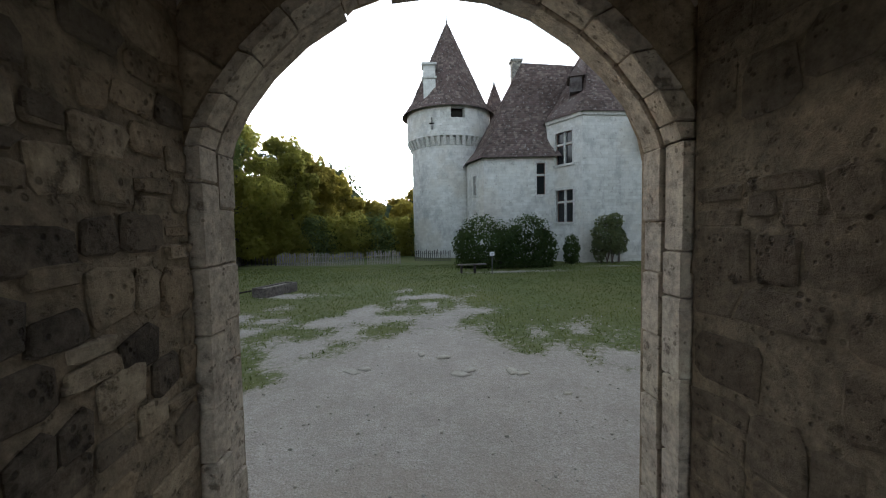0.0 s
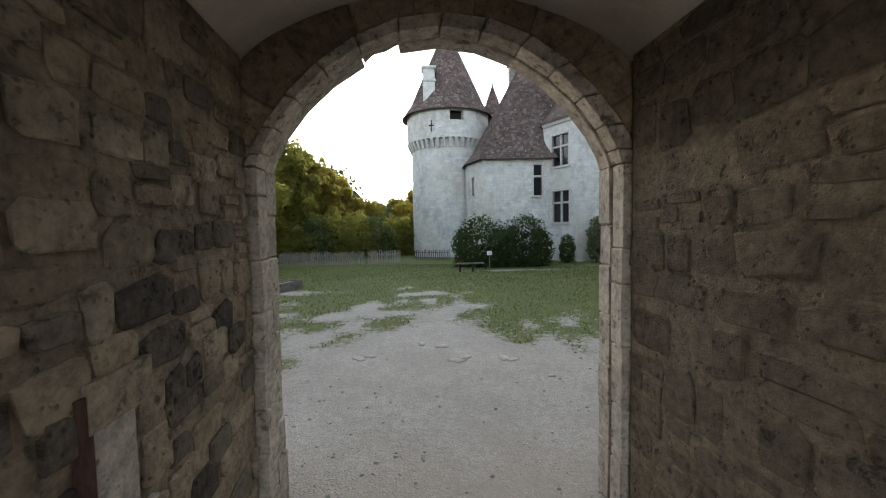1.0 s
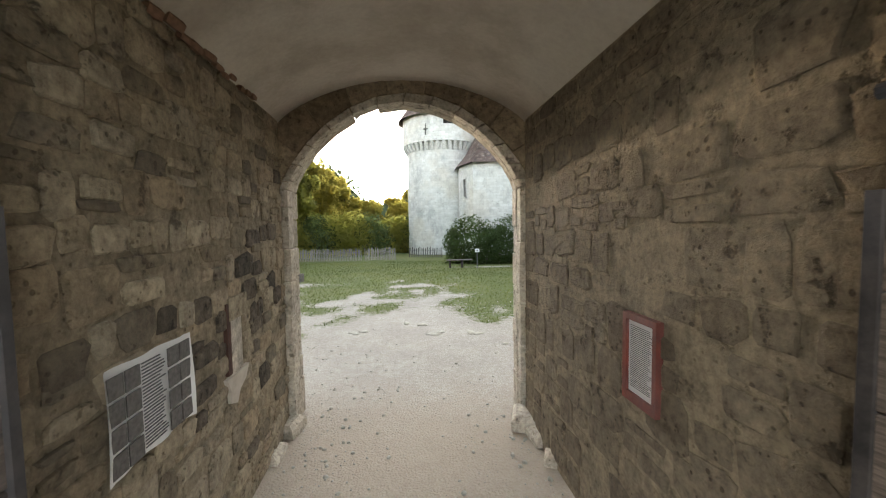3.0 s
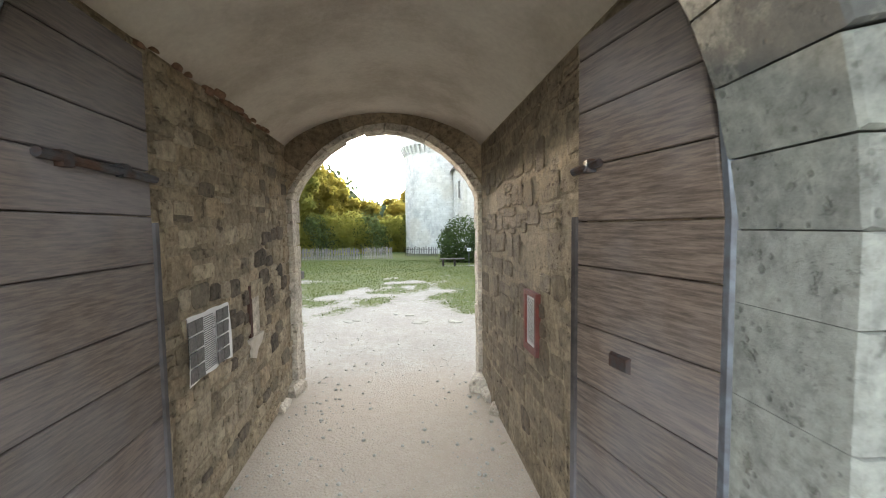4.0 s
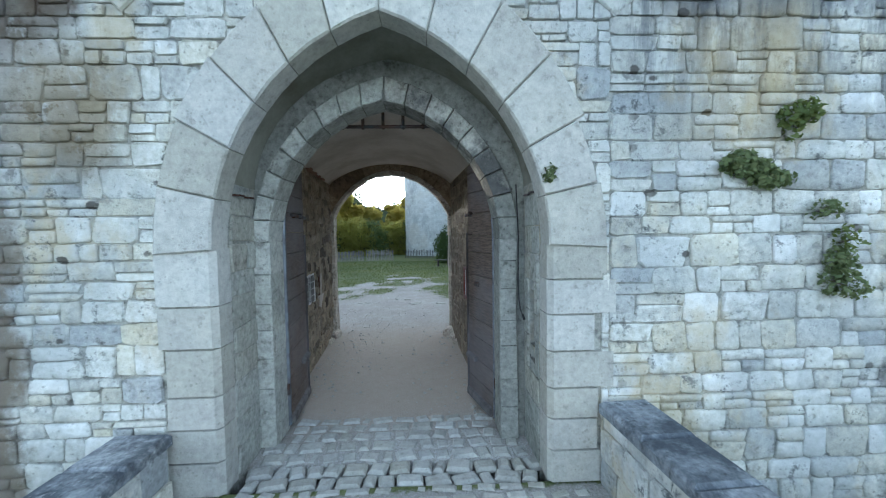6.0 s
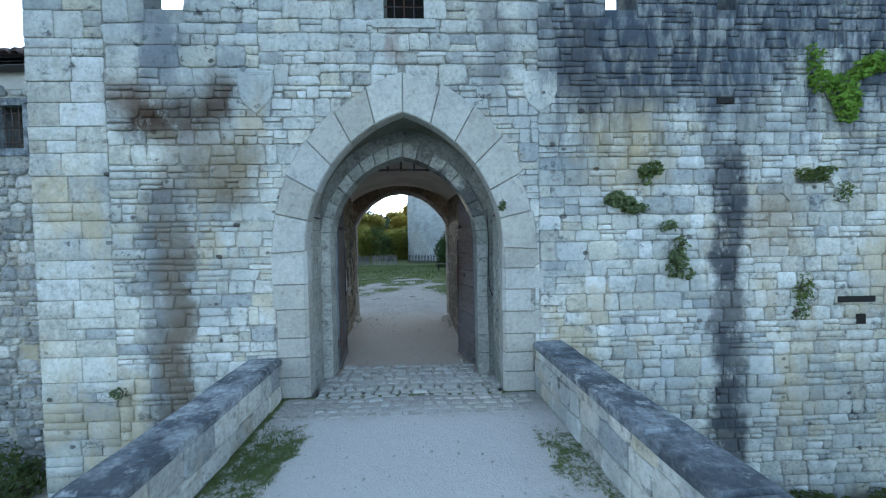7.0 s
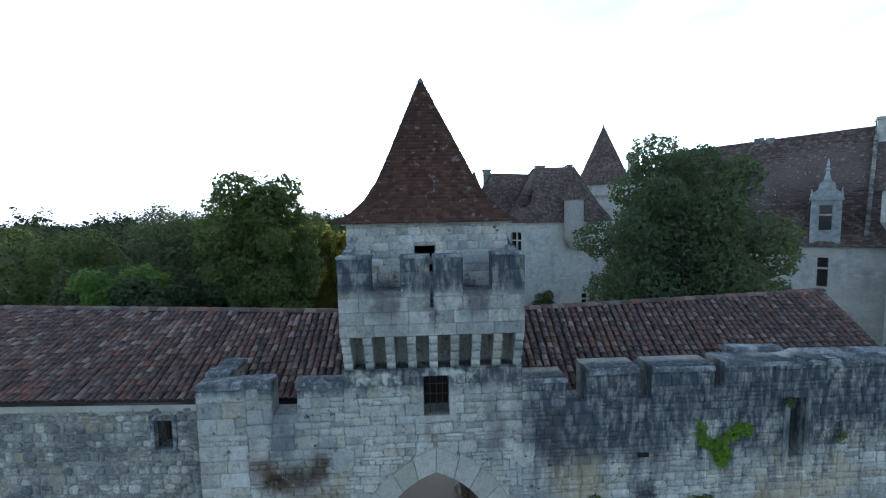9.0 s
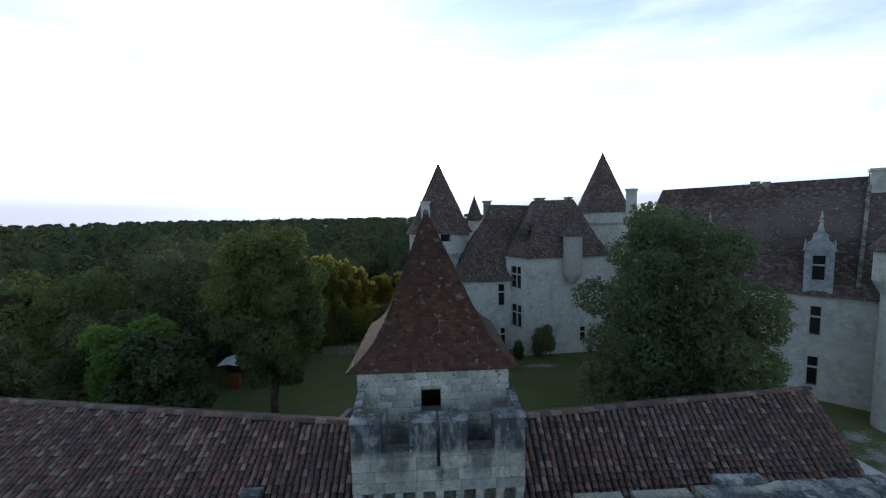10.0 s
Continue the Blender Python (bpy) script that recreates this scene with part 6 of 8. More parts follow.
def parapet(name, inner_a, inner_b, thick, z, side, seed):
    """A low wall of rough blocks with flat copings."""
    p = thing(name, (inner_a[0], inner_a[1], 0), "low bridge parapet of lichened grey blocks with flat copings", "parapet", "bridge parapets")
    a, b = Vector((*inner_a, 0)), Vector((*inner_b, 0))
    L = (b - a).length
    d = (b - a) / L
    out = Vector((d.y, -d.x, 0)) * side
    Q = lambda u, t, zz: tuple(a + d * u + out * t + Vector((0, 0, zz)))
    s = Shape()
    s.add([Q(0, 0.03, -2.3), Q(L, 0.03, -2.3), Q(L, thick - 0.03, -2.3), Q(0, thick - 0.03, -2.3), Q(0, 0.03, z - 0.1), Q(L, 0.03, z - 0.1), Q(L, thick - 0.03, z - 0.1), Q(0, thick - 0.03, z - 0.1)], CUBE)
    part("core", s, front_mortar, p)
    rng = random.Random(seed)
    n_in = -out
    U = Vector((-n_in.y, n_in.x, 0))
    rows = lay(rng, 0.0, z - 0.1, lambda v0, v1: [(0, L)], (0.2, 0.34), (0.25, 0.6))
    flipd = U.dot(d) < 0
    o = Vector(Q(L if flipd else 0, 0.03, 0))
    masonry(p, rows, o, U, n_in, 0.03, front_stone, front_stone_joined, "rubble", lambda u, v: (L - u if flipd else u) < 5.0, 90, seed + 1)
    rows = lay(rng, -2.3, z - 0.1, lambda v0, v1: [(0, L)], (0.2, 0.34), (0.25, 0.6))
    masonry(p, rows, Vector(Q(0 if flipd else L, thick - 0.03, 0)), -U, out, 0.03, front_stone, front_stone_joined, "rubble", None, 0, seed + 2)
    u = 0.0
    while u < L:
        w = min(rng.uniform(0.5, 0.95), L - u)
        s = Shape()
        e = 0.02
        rings = []
        for zz, k in ((z - 0.11, 0.0), (z - 0.03, 0.0), (z + rng.uniform(-0.01, 0.015), 0.03)):
            rings.append([Q(u + 0.005 + k, -0.02 + k, zz), Q(u + w - 0.005 - k, -0.02 + k, zz), Q(u + w - 0.005 - k, thick + 0.02 - k, zz), Q(u + 0.005 + k, thick + 0.02 - k, zz)])
        s.loft(rings, True, True)
        part("coping", s, coping_stone, p)
        u += w


parapet("parapet", (-1.42, -3.5), (-1.46, -19.0), 0.46, 0.68, 1, 131)
parapet("parapet", (2.6, -3.46), (3.45, -19.0), 0.44, 0.82, -1, 141)

# ---- the castle across the court ----
def wall_panel(shape, A, B, z0, z1, thick, openings=()):
    """A wall from A to B (its outer face to the right of the way) as one solid with openings (u0, u1, z0, z1); gives the place function."""
    L = math.hypot(B[0] - A[0], B[1] - A[1])
    dx, dy = (B[0] - A[0]) / L, (B[1] - A[1]) / L
    Q = lambda u, t, z: (A[0] + dx * u - dy * t, A[1] + dy * u + dx * t, z)
    us = sorted({0.0, L} | {v for o in openings for v in o[:2]})
    zs = sorted({z0, z1} | {v for o in openings for v in o[2:4]})
    nu, nz = len(us), len(zs)
    solid = lambda i, j: 0 <= i < nu - 1 and 0 <= j < nz - 1 and not any(o[0] < (us[i] + us[i + 1]) / 2 < o[1] and o[2] < (zs[j] + zs[j + 1]) / 2 < o[3] for o in openings)
    pts = [Q(u, t, z) for t in (0.0, thick) for z in zs for u in us]
    at = lambda i, j, k: k * nu * nz + j * nu + i
    faces = []
    for i in range(nu - 1):
        for j in range(nz - 1):
            if not solid(i, j):
                continue
            faces += [(at(i, j, 0), at(i + 1, j, 0), at(i + 1, j + 1, 0), at(i, j + 1, 0)), (at(i, j + 1, 1), at(i + 1, j + 1, 1), at(i + 1, j, 1), at(i, j, 1))]
            for di, dj, p, q in ((-1, 0, (i, j), (i, j + 1)), (1, 0, (i + 1, j + 1), (i + 1, j)), (0, -1, (i + 1, j), (i, j)), (0, 1, (i, j + 1), (i + 1, j + 1))):
                if not solid(i + di, j + dj):
                    faces.append((at(*p, 1), at(*p, 0), at(*q, 0), at(*q, 1)))
    shape.add(pts, faces)
    return Q


def house_window(parent, Q, o, cross=True, name="window"):
    """A stone-framed window set into an opening, with wooden lights and dark panes."""
    u0, u1, v0, v1 = o
    f = Shape()
    fw = 0.13
    slab = lambda s, a, b, c, e, t0, t1: s.add([Q(a, t0, c), Q(b, t0, c), Q(b, t1, c), Q(a, t1, c), Q(a, t0, e), Q(b, t0, e), Q(b, t1, e), Q(a, t1, e)], CUBE)
    for a, b, c, e in ((u0 - fw, u0, v0, v1), (u1, u1 + fw, v0, v1), (u0 - fw, u1 + fw, v1, v1 + 0.18)):
        slab(f, a, b, c, e, -0.03, 0.3)
    if cross:
        slab(f, (u0 + u1) / 2 - 0.06, (u0 + u1) / 2 + 0.06, v0, v1, 0.06, 0.25)
    if v1 - v0 > 1.4:
        slab(f, u0, u1, v0 + (v1 - v0) * 0.6, v0 + (v1 - v0) * 0.6 + 0.12, 0.055, 0.245)
    w = part(name, f, dressed_trim, parent)
    s = Shape()
    slab(s, u0 - 0.22, u1 + 0.22, v0 - 0.16, v0, -0.1, 0.3)
    part("window_sill", s, dressed_trim, w)
    cols = [(u0, (u0 + u1) / 2), ((u0 + u1) / 2, u1)] if cross or u1 - u0 > 0.8 else [(u0, u1)]
    rows = [(v0, v0 + (v1 - v0) * 0.6), (v0 + (v1 - v0) * 0.6 + 0.12, v1)] if v1 - v0 > 1.4 else [(v0, v1)]
    for a, b in cols:
        for c, e in rows:
            s = Shape()
            slab(s, a, b, c, e, 0.2, 0.22)
            part("pane", s, glass, w)
    s = Shape()
    for a, b in cols:
        for c, e in rows:
            for p, q2, r, t in ((a, a + 0.05, c, e), (b - 0.05, b, c, e), (a, b, c, c + 0.05), (a, b, e - 0.05, e)):
                slab(s, p, q2, r, t, 0.16, 0.199)
    part("casement", s, window_wood, w)
    return w


def cone_roof(parent, x, y, profile, sides, mat, w, e, seed, name="roof_tiles"):
    rings = [[(x + r * math.cos(k * math.tau / sides), y + r * math.sin(k * math.tau / sides), z) for k in range(sides)] for r, z in profile]
    tiled_roof(parent, rings, mat, w, e, seed, name)


def finial(parent, x, y, z, h=1.2):
    s = Shape()
    s.turned(x, y, [(0.14, z - 0.25), (0.1, z), (0.05, z + 0.15), (0.08, z + 0.25), (0.03, z + 0.35), (0.012, z + h)], 8)
    part("finial", s, lead, parent)


# round tower
TX, TY, TR = 2.0, 36.2, 3.45
tower = thing("round_tower", (TX, TY, -0.3), "pale round castle tower with corbelled top and conical tile roof", "tower")
SEG = 40
s = Shape()
seg_of = lambda ang: int(((ang - 0.0) % math.tau) / math.tau * SEG)
door_k = seg_of(math.atan2(-3.38, 0.68))
def arc_wall(k0, k1, r, thick, z0, z1):
    """A curved wall from one side of an opening round to the other."""
    rr = []
    for k in range(k0, k1 + 1):
        q2 = k * math.tau / SEG
        rr.append([(TX + (r - t) * math.cos(q2), TY + (r - t) * math.sin(q2), z) for t, z in ((0, z0), (0, z1), (thick, z1), (thick, z0))])
    s.loft(rr, True, k1 - k0 < SEG)


arc_wall(door_k + 1, door_k + SEG, TR, 0.7, -0.6, 2.25)
arc_wall(door_k, door_k + 1, TR, 0.7, -0.6, 0.15)
arc_wall(0, SEG, TR, 0.7, 2.25, 10.2)
part("drum", s, castle_wall, tower)
a = (door_k + 0.5) * math.tau / SEG
s = Shape()
s.block(pose(TX + (TR - 0.3) * math.cos(a), TY + (TR - 0.3) * math.sin(a), 0.15, 0, 0, math.degrees(a) - 90), 0.6, 0.08, 2.1, 0.0)
part("door", s, dark_wood, tower, "dark plank door")
s = Shape()
win_k = [seg_of(math.atan2(-3.6, 0.55)) + j for j in (0, 1)]
UR = 3.85
arc_wall(win_k[0] + 2, win_k[0] + SEG, UR, 0.5, 10.2, 12.75)
arc_wall(win_k[0], win_k[0] + 2, UR, 0.5, 10.2, 11.65)
arc_wall(win_k[0], win_k[0] + 2, UR, 0.5, 12.5, 12.75)
part("upper_drum", s, castle_wall, tower)
# near-black ring inside the upper drum paints the shade behind its window
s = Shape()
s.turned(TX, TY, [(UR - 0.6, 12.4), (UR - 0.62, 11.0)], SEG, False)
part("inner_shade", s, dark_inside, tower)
for k in range(44):
    a = k * math.tau / 44
    s = Shape()
    m = pose(TX, TY, 0, 0, 0, math.degrees(a))
    rr = []
    for z, r in ((9.45, TR + 0.1), (9.7, TR + 0.2), (9.95, TR + 0.34), (10.22, TR + 0.42)):
        rr.append([m @ Vector((r0, w2, z)) for r0, w2 in ((TR - 0.1, -0.13), (r, -0.13), (r, 0.13), (TR - 0.1, 0.13))])
    s.loft(rr, True, True)
    part("corbel", s, dressed_trim, tower)
cone_roof(tower, TX, TY, [(4.3, 12.55), (3.45, 13.75), (2.35, 16.2), (0.09, 21.2)], 28, castle_tile, 0.24, 0.2, 201)
finial(tower, TX, TY, 21.2, 1.6)
s = Shape()
s.box(TX - 2.25, TX - 1.2, TY - 2.9, TY - 1.9, 13.4, 16.3)
s.box(TX - 2.35, TX - 1.1, TY - 3.0, TY - 1.8, 15.2, 15.35)
s.box(TX - 2.38, TX - 1.07, TY - 3.03, TY - 1.77, 16.3, 16.5)
part("chimney", s, castle_wall, tower)
# the loop is not cut through: near-black bars paint its shade
s = Shape()
for p, q2, r, t in ((-1.62, -1.56, 10.7, 11.7), (-1.8, -1.38, 11.2, 11.26)):
    s.box(TX + p, TX + q2, TY - 3.62, TY - 3.3, r, t)
part("arrow_loop", s, dark_inside, tower)

# middle range between the round tower and the wing
mid = thing("middle_range", (6, 30, -0.3), "pale limestone castle range under a steep brown hipped roof", "building")
s = Shape()
MA, MB, MC = (3.3, 31.2), (4.15, 28.6), (9.6, 28.4)
o1 = [(0.9, 1.35, 4.9, 6.4)]
Q1 = wall_panel(s, MA, MB, -0.6, 7.55, 0.6, o1)
o2 = [(3.95, 4.6, 4.75, 7.1), (4.15, 4.65, 0.2, 2.2)]
Q2 = wall_panel(s, MB, MC, -0.6, 7.55, 0.6, o2)
wall_panel(s, MC, (9.6, 36), -0.6, 7.55, 0.6)
wall_panel(s, (9.6, 36), (3.3, 36), -0.6, 7.55, 0.6)
wall_panel(s, (3.3, 36), MA, -0.6, 7.55, 0.6)
part("wall", s, castle_wall, mid)
house_window(mid, Q1, o1[0], False)
house_window(mid, Q2, o2[0], False)
house_window(mid, Q2, o2[1], False, "door")
tiled_roof(mid, [[(3.0, 31.0, 7.5), (3.9, 28.2, 7.5), (10.2, 28.0, 7.5), (12.5, 36.4, 7.5), (3.0, 36.4, 7.5)], [(3.9, 31.6, 8.6), (4.6, 28.9, 8.6), (10.3, 28.8, 8.6), (12.4, 35.7, 8.6), (3.9, 35.7, 8.6)],
                 [(7.9, 32.1, 15.85), (7.95, 32.0, 15.9), (13.4, 32.3, 15.7), (13.4, 32.5, 15.7), (7.95, 32.3, 15.85)]], castle_tile, 0.24, 0.2, 203)
s = Shape()
s.box(7.2, 8.0, 32.4, 33.1, 13.0, 16.2)
s.box(7.1, 8.1, 32.3, 33.2, 16.2, 16.4)
part("chimney", s, weathered_ashlar, mid)

# wing with crossed windows
wing = thing("wing", (13, 27, -0.3), "tall pale limestone castle wing with crossed stone windows", "building")
s = Shape()
WA, WB, WC, WD, WE = (9.1, 29.0), (10.65, 26.2), (19.5, 26.9), (19.5, 36), (9.6, 36)
oa = [(0.8, 2.35, 6.85, 9.15), (0.85, 2.4, 2.65, 5.0)]
QA = wall_panel(s, WA, WB, -0.6, 10.1, 0.6, oa)
ob = [(5.9, 6.5, 1.0, 2.6)]
QB = wall_panel(s, WB, WC, -0.6, 10.1, 0.6, ob)
wall_panel(s, WC, WD, -0.6, 10.1, 0.6)
wall_panel(s, WD, WE, -0.6, 10.1, 0.6)
wall_panel(s, WE, WA, -0.6, 10.1, 0.6)
part("wall", s, castle_wall, wing)
for o3 in oa:
    house_window(wing, QA, o3)
house_window(wing, QB, ob[0], False)
s = Shape()
for a, b in ((WA, WB), (WB, WC)):
    Q = wall_panel(Shape(), a, b, 9.95, 10.2, 0.2)
    L = math.hypot(b[0] - a[0], b[1] - a[1])
    s.add([Q(-0.05, -0.14, 9.95), Q(L + 0.05, -0.14, 9.95), Q(L, 0.2, 9.95), Q(0, 0.2, 9.95), Q(-0.05, -0.2, 10.18), Q(L + 0.05, -0.2, 10.18), Q(L, 0.2, 10.18), Q(0, 0.2, 10.18)], CUBE)
part("cornice", s, dressed_trim, wing)
tiled_roof(wing, [[(8.85, 28.9, 10.15), (10.55, 25.85, 10.15), (19.9, 26.6, 10.15), (19.9, 36.3, 10.15), (9.3, 36.3, 10.15)], [(10.2, 29.6, 12.0), (11.3, 27.2, 12.0), (18.8, 27.8, 12.0), (18.8, 35, 12.0), (10.4, 35, 12.0)],
                  [(12.6, 31.0, 16.2), (12.8, 30.2, 16.2), (17.2, 30.6, 16.3), (17.2, 31.3, 16.3), (12.6, 31.3, 16.2)]], castle_tile, 0.24, 0.2, 205)
# roof dormer
dm = part("dormer", Shape().add([(10.35, 27.7, 12.0), (11.1, 27.4, 12.0), (11.6, 28.9, 12.0), (10.85, 29.2, 12.0), (10.35, 27.7, 13.1), (11.1, 27.4, 13.1), (11.6, 28.9, 13.1), (10.85, 29.2, 13.1)], CUBE), dark_wood, wing, "small timber roof dormer")
s = Shape()
s.loft([[(10.15, 27.6, 13.05), (11.25, 27.2, 13.05), (10.73, 27.45, 13.75)], [(10.75, 29.4, 13.05), (11.85, 29.0, 13.05), (11.3, 29.4, 13.75)]], True, True)
part("dormer_roof", s, castle_tile, dm)
# pepper-pot turret
ux, uy = 15.4, 26.0
s = Shape()
s.turned(ux, uy, [(0.15, 7.3), (0.55, 7.8), (0.85, 8.3), (0.95, 8.4), (0.95, 12.3), (1.08, 12.45), (0.9, 12.6)], 20)
tu = part("turret", s, dressed_trim, wing, "small rounded corner turret", True)
cone_roof(tu, ux, uy, [(1.2, 12.4), (0.85, 13.0), (0.05, 15.3)], 16, castle_tile, 0.24, 0.2, 206)
for x0, x1, top in ((13.0, 14.0, 16.42), (16.6, 17.2, 16.45)):
    s = Shape()
    s.box(x0, x1, 31.0, 31.8, 15.6, top)
    s.box(x0 - 0.08, x1 + 0.08, 30.92, 31.88, top, top + 0.14)
    part("chimney", s, weathered_ashlar, wing)

# second tower behind, with a slender spire
t2 = thing("spire_tower", (24.6, 39.3, -0.3), "round castle tower with a slender tiled spire", "tower")
s = Shape()
s.turned(24.6, 39.3, [(3.1, -0.5), (3.1, 13.0), (3.4, 13.4), (3.4, 15.0)], 28)
part("drum", s, castle_wall, t2)
cone_roof(t2, 24.6, 39.3, [(3.8, 14.8), (3.1, 15.9), (0.07, 22.7)], 24, castle_tile, 0.26, 0.22, 207)
finial(t2, 24.6, 39.3, 22.7, 1.5)
t3 = thing("small_turret", (7.0, 40.0, 8), "slim castle turret with pointed tile roof", "tower")
s = Shape()
s.turned(7.0, 40.0, [(0.9, -0.4), (0.9, 14.2)], 16)
part("drum", s, castle_wall, t3)
cone_roof(t3, 7.0, 40.0, [(1.25, 14.0), (0.9, 14.8), (0.05, 17.2)], 16, castle_tile, 0.26, 0.22, 208)
finial(t3, 7.0, 40.0, 17.2, 0.7)

# the long range on the other side of the court, seen at an angle
long_range = thing("long_range", (33, 17, -0.3), "long castle range with tall tile roof and carved stone dormers", "building")
s = Shape()
LA, LB = (20.2, 24.6), (37.5, 7.3)
Lq = math.hypot(LB[0] - LA[0], LB[1] - LA[1])
dd = Vector((LB[0] - LA[0], LB[1] - LA[1], 0)) / Lq
nn = Vector((-dd.y, dd.x, 0))
uu = lambda x, y: (x - LA[0]) * dd.x + (y - LA[1]) * dd.y
c1 = uu(29.55, 14.35)
c2 = uu(24.6, 19.2)
ops = []
for c, hw in ((c1, 0.3), (c2, 0.3)):
    ops += [(c - hw, c + hw, 5.05, 7.25), (c - hw, c + hw, 1.05, 3.3)]
ops += [(c1 + 3.3, c1 + 3.9, 6.2, 7.4), (c1 + 3.2, c1 + 3.9, 3.6, 5.2), (c1 + 3.2, c1 + 3.9, 0.0, 2.1), (c1 + 5.4, c1 + 6.2, 4.0, 6.0)]
QL = wall_panel(s, LA, LB, -0.6, 8.15, 0.7, ops)
back = [(LB[0] + nn.x * 8.6, LB[1] + nn.y * 8.6), (LA[0] + nn.x * 8.6, LA[1] + nn.y * 8.6)]
wall_panel(s, LB, back[0], -0.6, 8.15, 0.7)
wall_panel(s, back[0], back[1], -0.6, 8.15, 0.7)
wall_panel(s, back[1], LA, -0.6, 8.15, 0.7)
part("wall", s, castle_wall, long_range)
for o4 in ops:
    house_window(long_range, QL, o4, False)
rp = lambda u, t, z: (LA[0] + dd.x * u + nn.x * t, LA[1] + dd.y * u + nn.y * t, z)
tiled_roof(long_range, [[rp(-0.2, -0.35, 8.1), rp(Lq + 0.2, -0.35, 8.1), rp(Lq + 0.2, 8.9, 8.1), rp(-0.2, 8.9, 8.1)], [rp(0.3, 0.55, 9.3), rp(Lq, 0.55, 9.3), rp(Lq, 8.0, 9.3), rp(0.3, 8.0, 9.3)],
                        [rp(2.2, 4.25, 16.9), rp(Lq - 3.0, 4.25, 17.2), rp(Lq - 3.0, 4.35, 17.2), rp(2.2, 4.35, 16.9)]], castle_tile, 0.26, 0.22, 209)
s = Shape()
Qp = lambda u0, u1, t0, t1, z0, z1: s.add([rp(u0, t0, z0), rp(u1, t0, z0), rp(u1, t1, z0), rp(u0, t1, z0), rp(u0, t0, z1), rp(u1, t0, z1), rp(u1, t1, z1), rp(u0, t1, z1)], CUBE)
Qp(c1 + 4.1, c1 + 4.7, -0.1, 4.2, 8.1, 9.6)
s.add([rp(c1 + 2.0, 0.1, 8.9), rp(c1 + 2.22, 0.1, 8.9), rp(c1 + 2.82, 4.1, 17.5), rp(c1 + 2.6, 4.1, 17.5), rp(c1 + 2.0, 0.7, 8.6), rp(c1 + 2.22, 0.7, 8.6), rp(c1 + 2.82, 4.7, 16.6), rp(c1 + 2.6, 4.7, 16.6)], CUBE)
part("gable_wall", s, weathered_ashlar, long_range)
for u, w, z0, z in ((c1 + 2.65, 1.5, 13.0, 17.45), (-1.15, 0.8, -0.5, 17.0)):
    s = Shape()
    Qp(u, u + w, 3.6, 4.7, z0, z)
    Qp(u - 0.08, u + w + 0.08, 3.5, 4.8, z, z + 0.22)
    part("chimney", s, castle_wall, long_range)
s = Shape()
Qp(c1 - 4.6, c1 - 3.9, 4.0, 4.6, 16.6, 17.22)
Qp(c1 - 3.8, c1 - 3.2, 4.05, 4.55, 16.6, 17.15)
part("chimney", s, weathered_ashlar, long_range, "ruined stump of a ridge chimney")


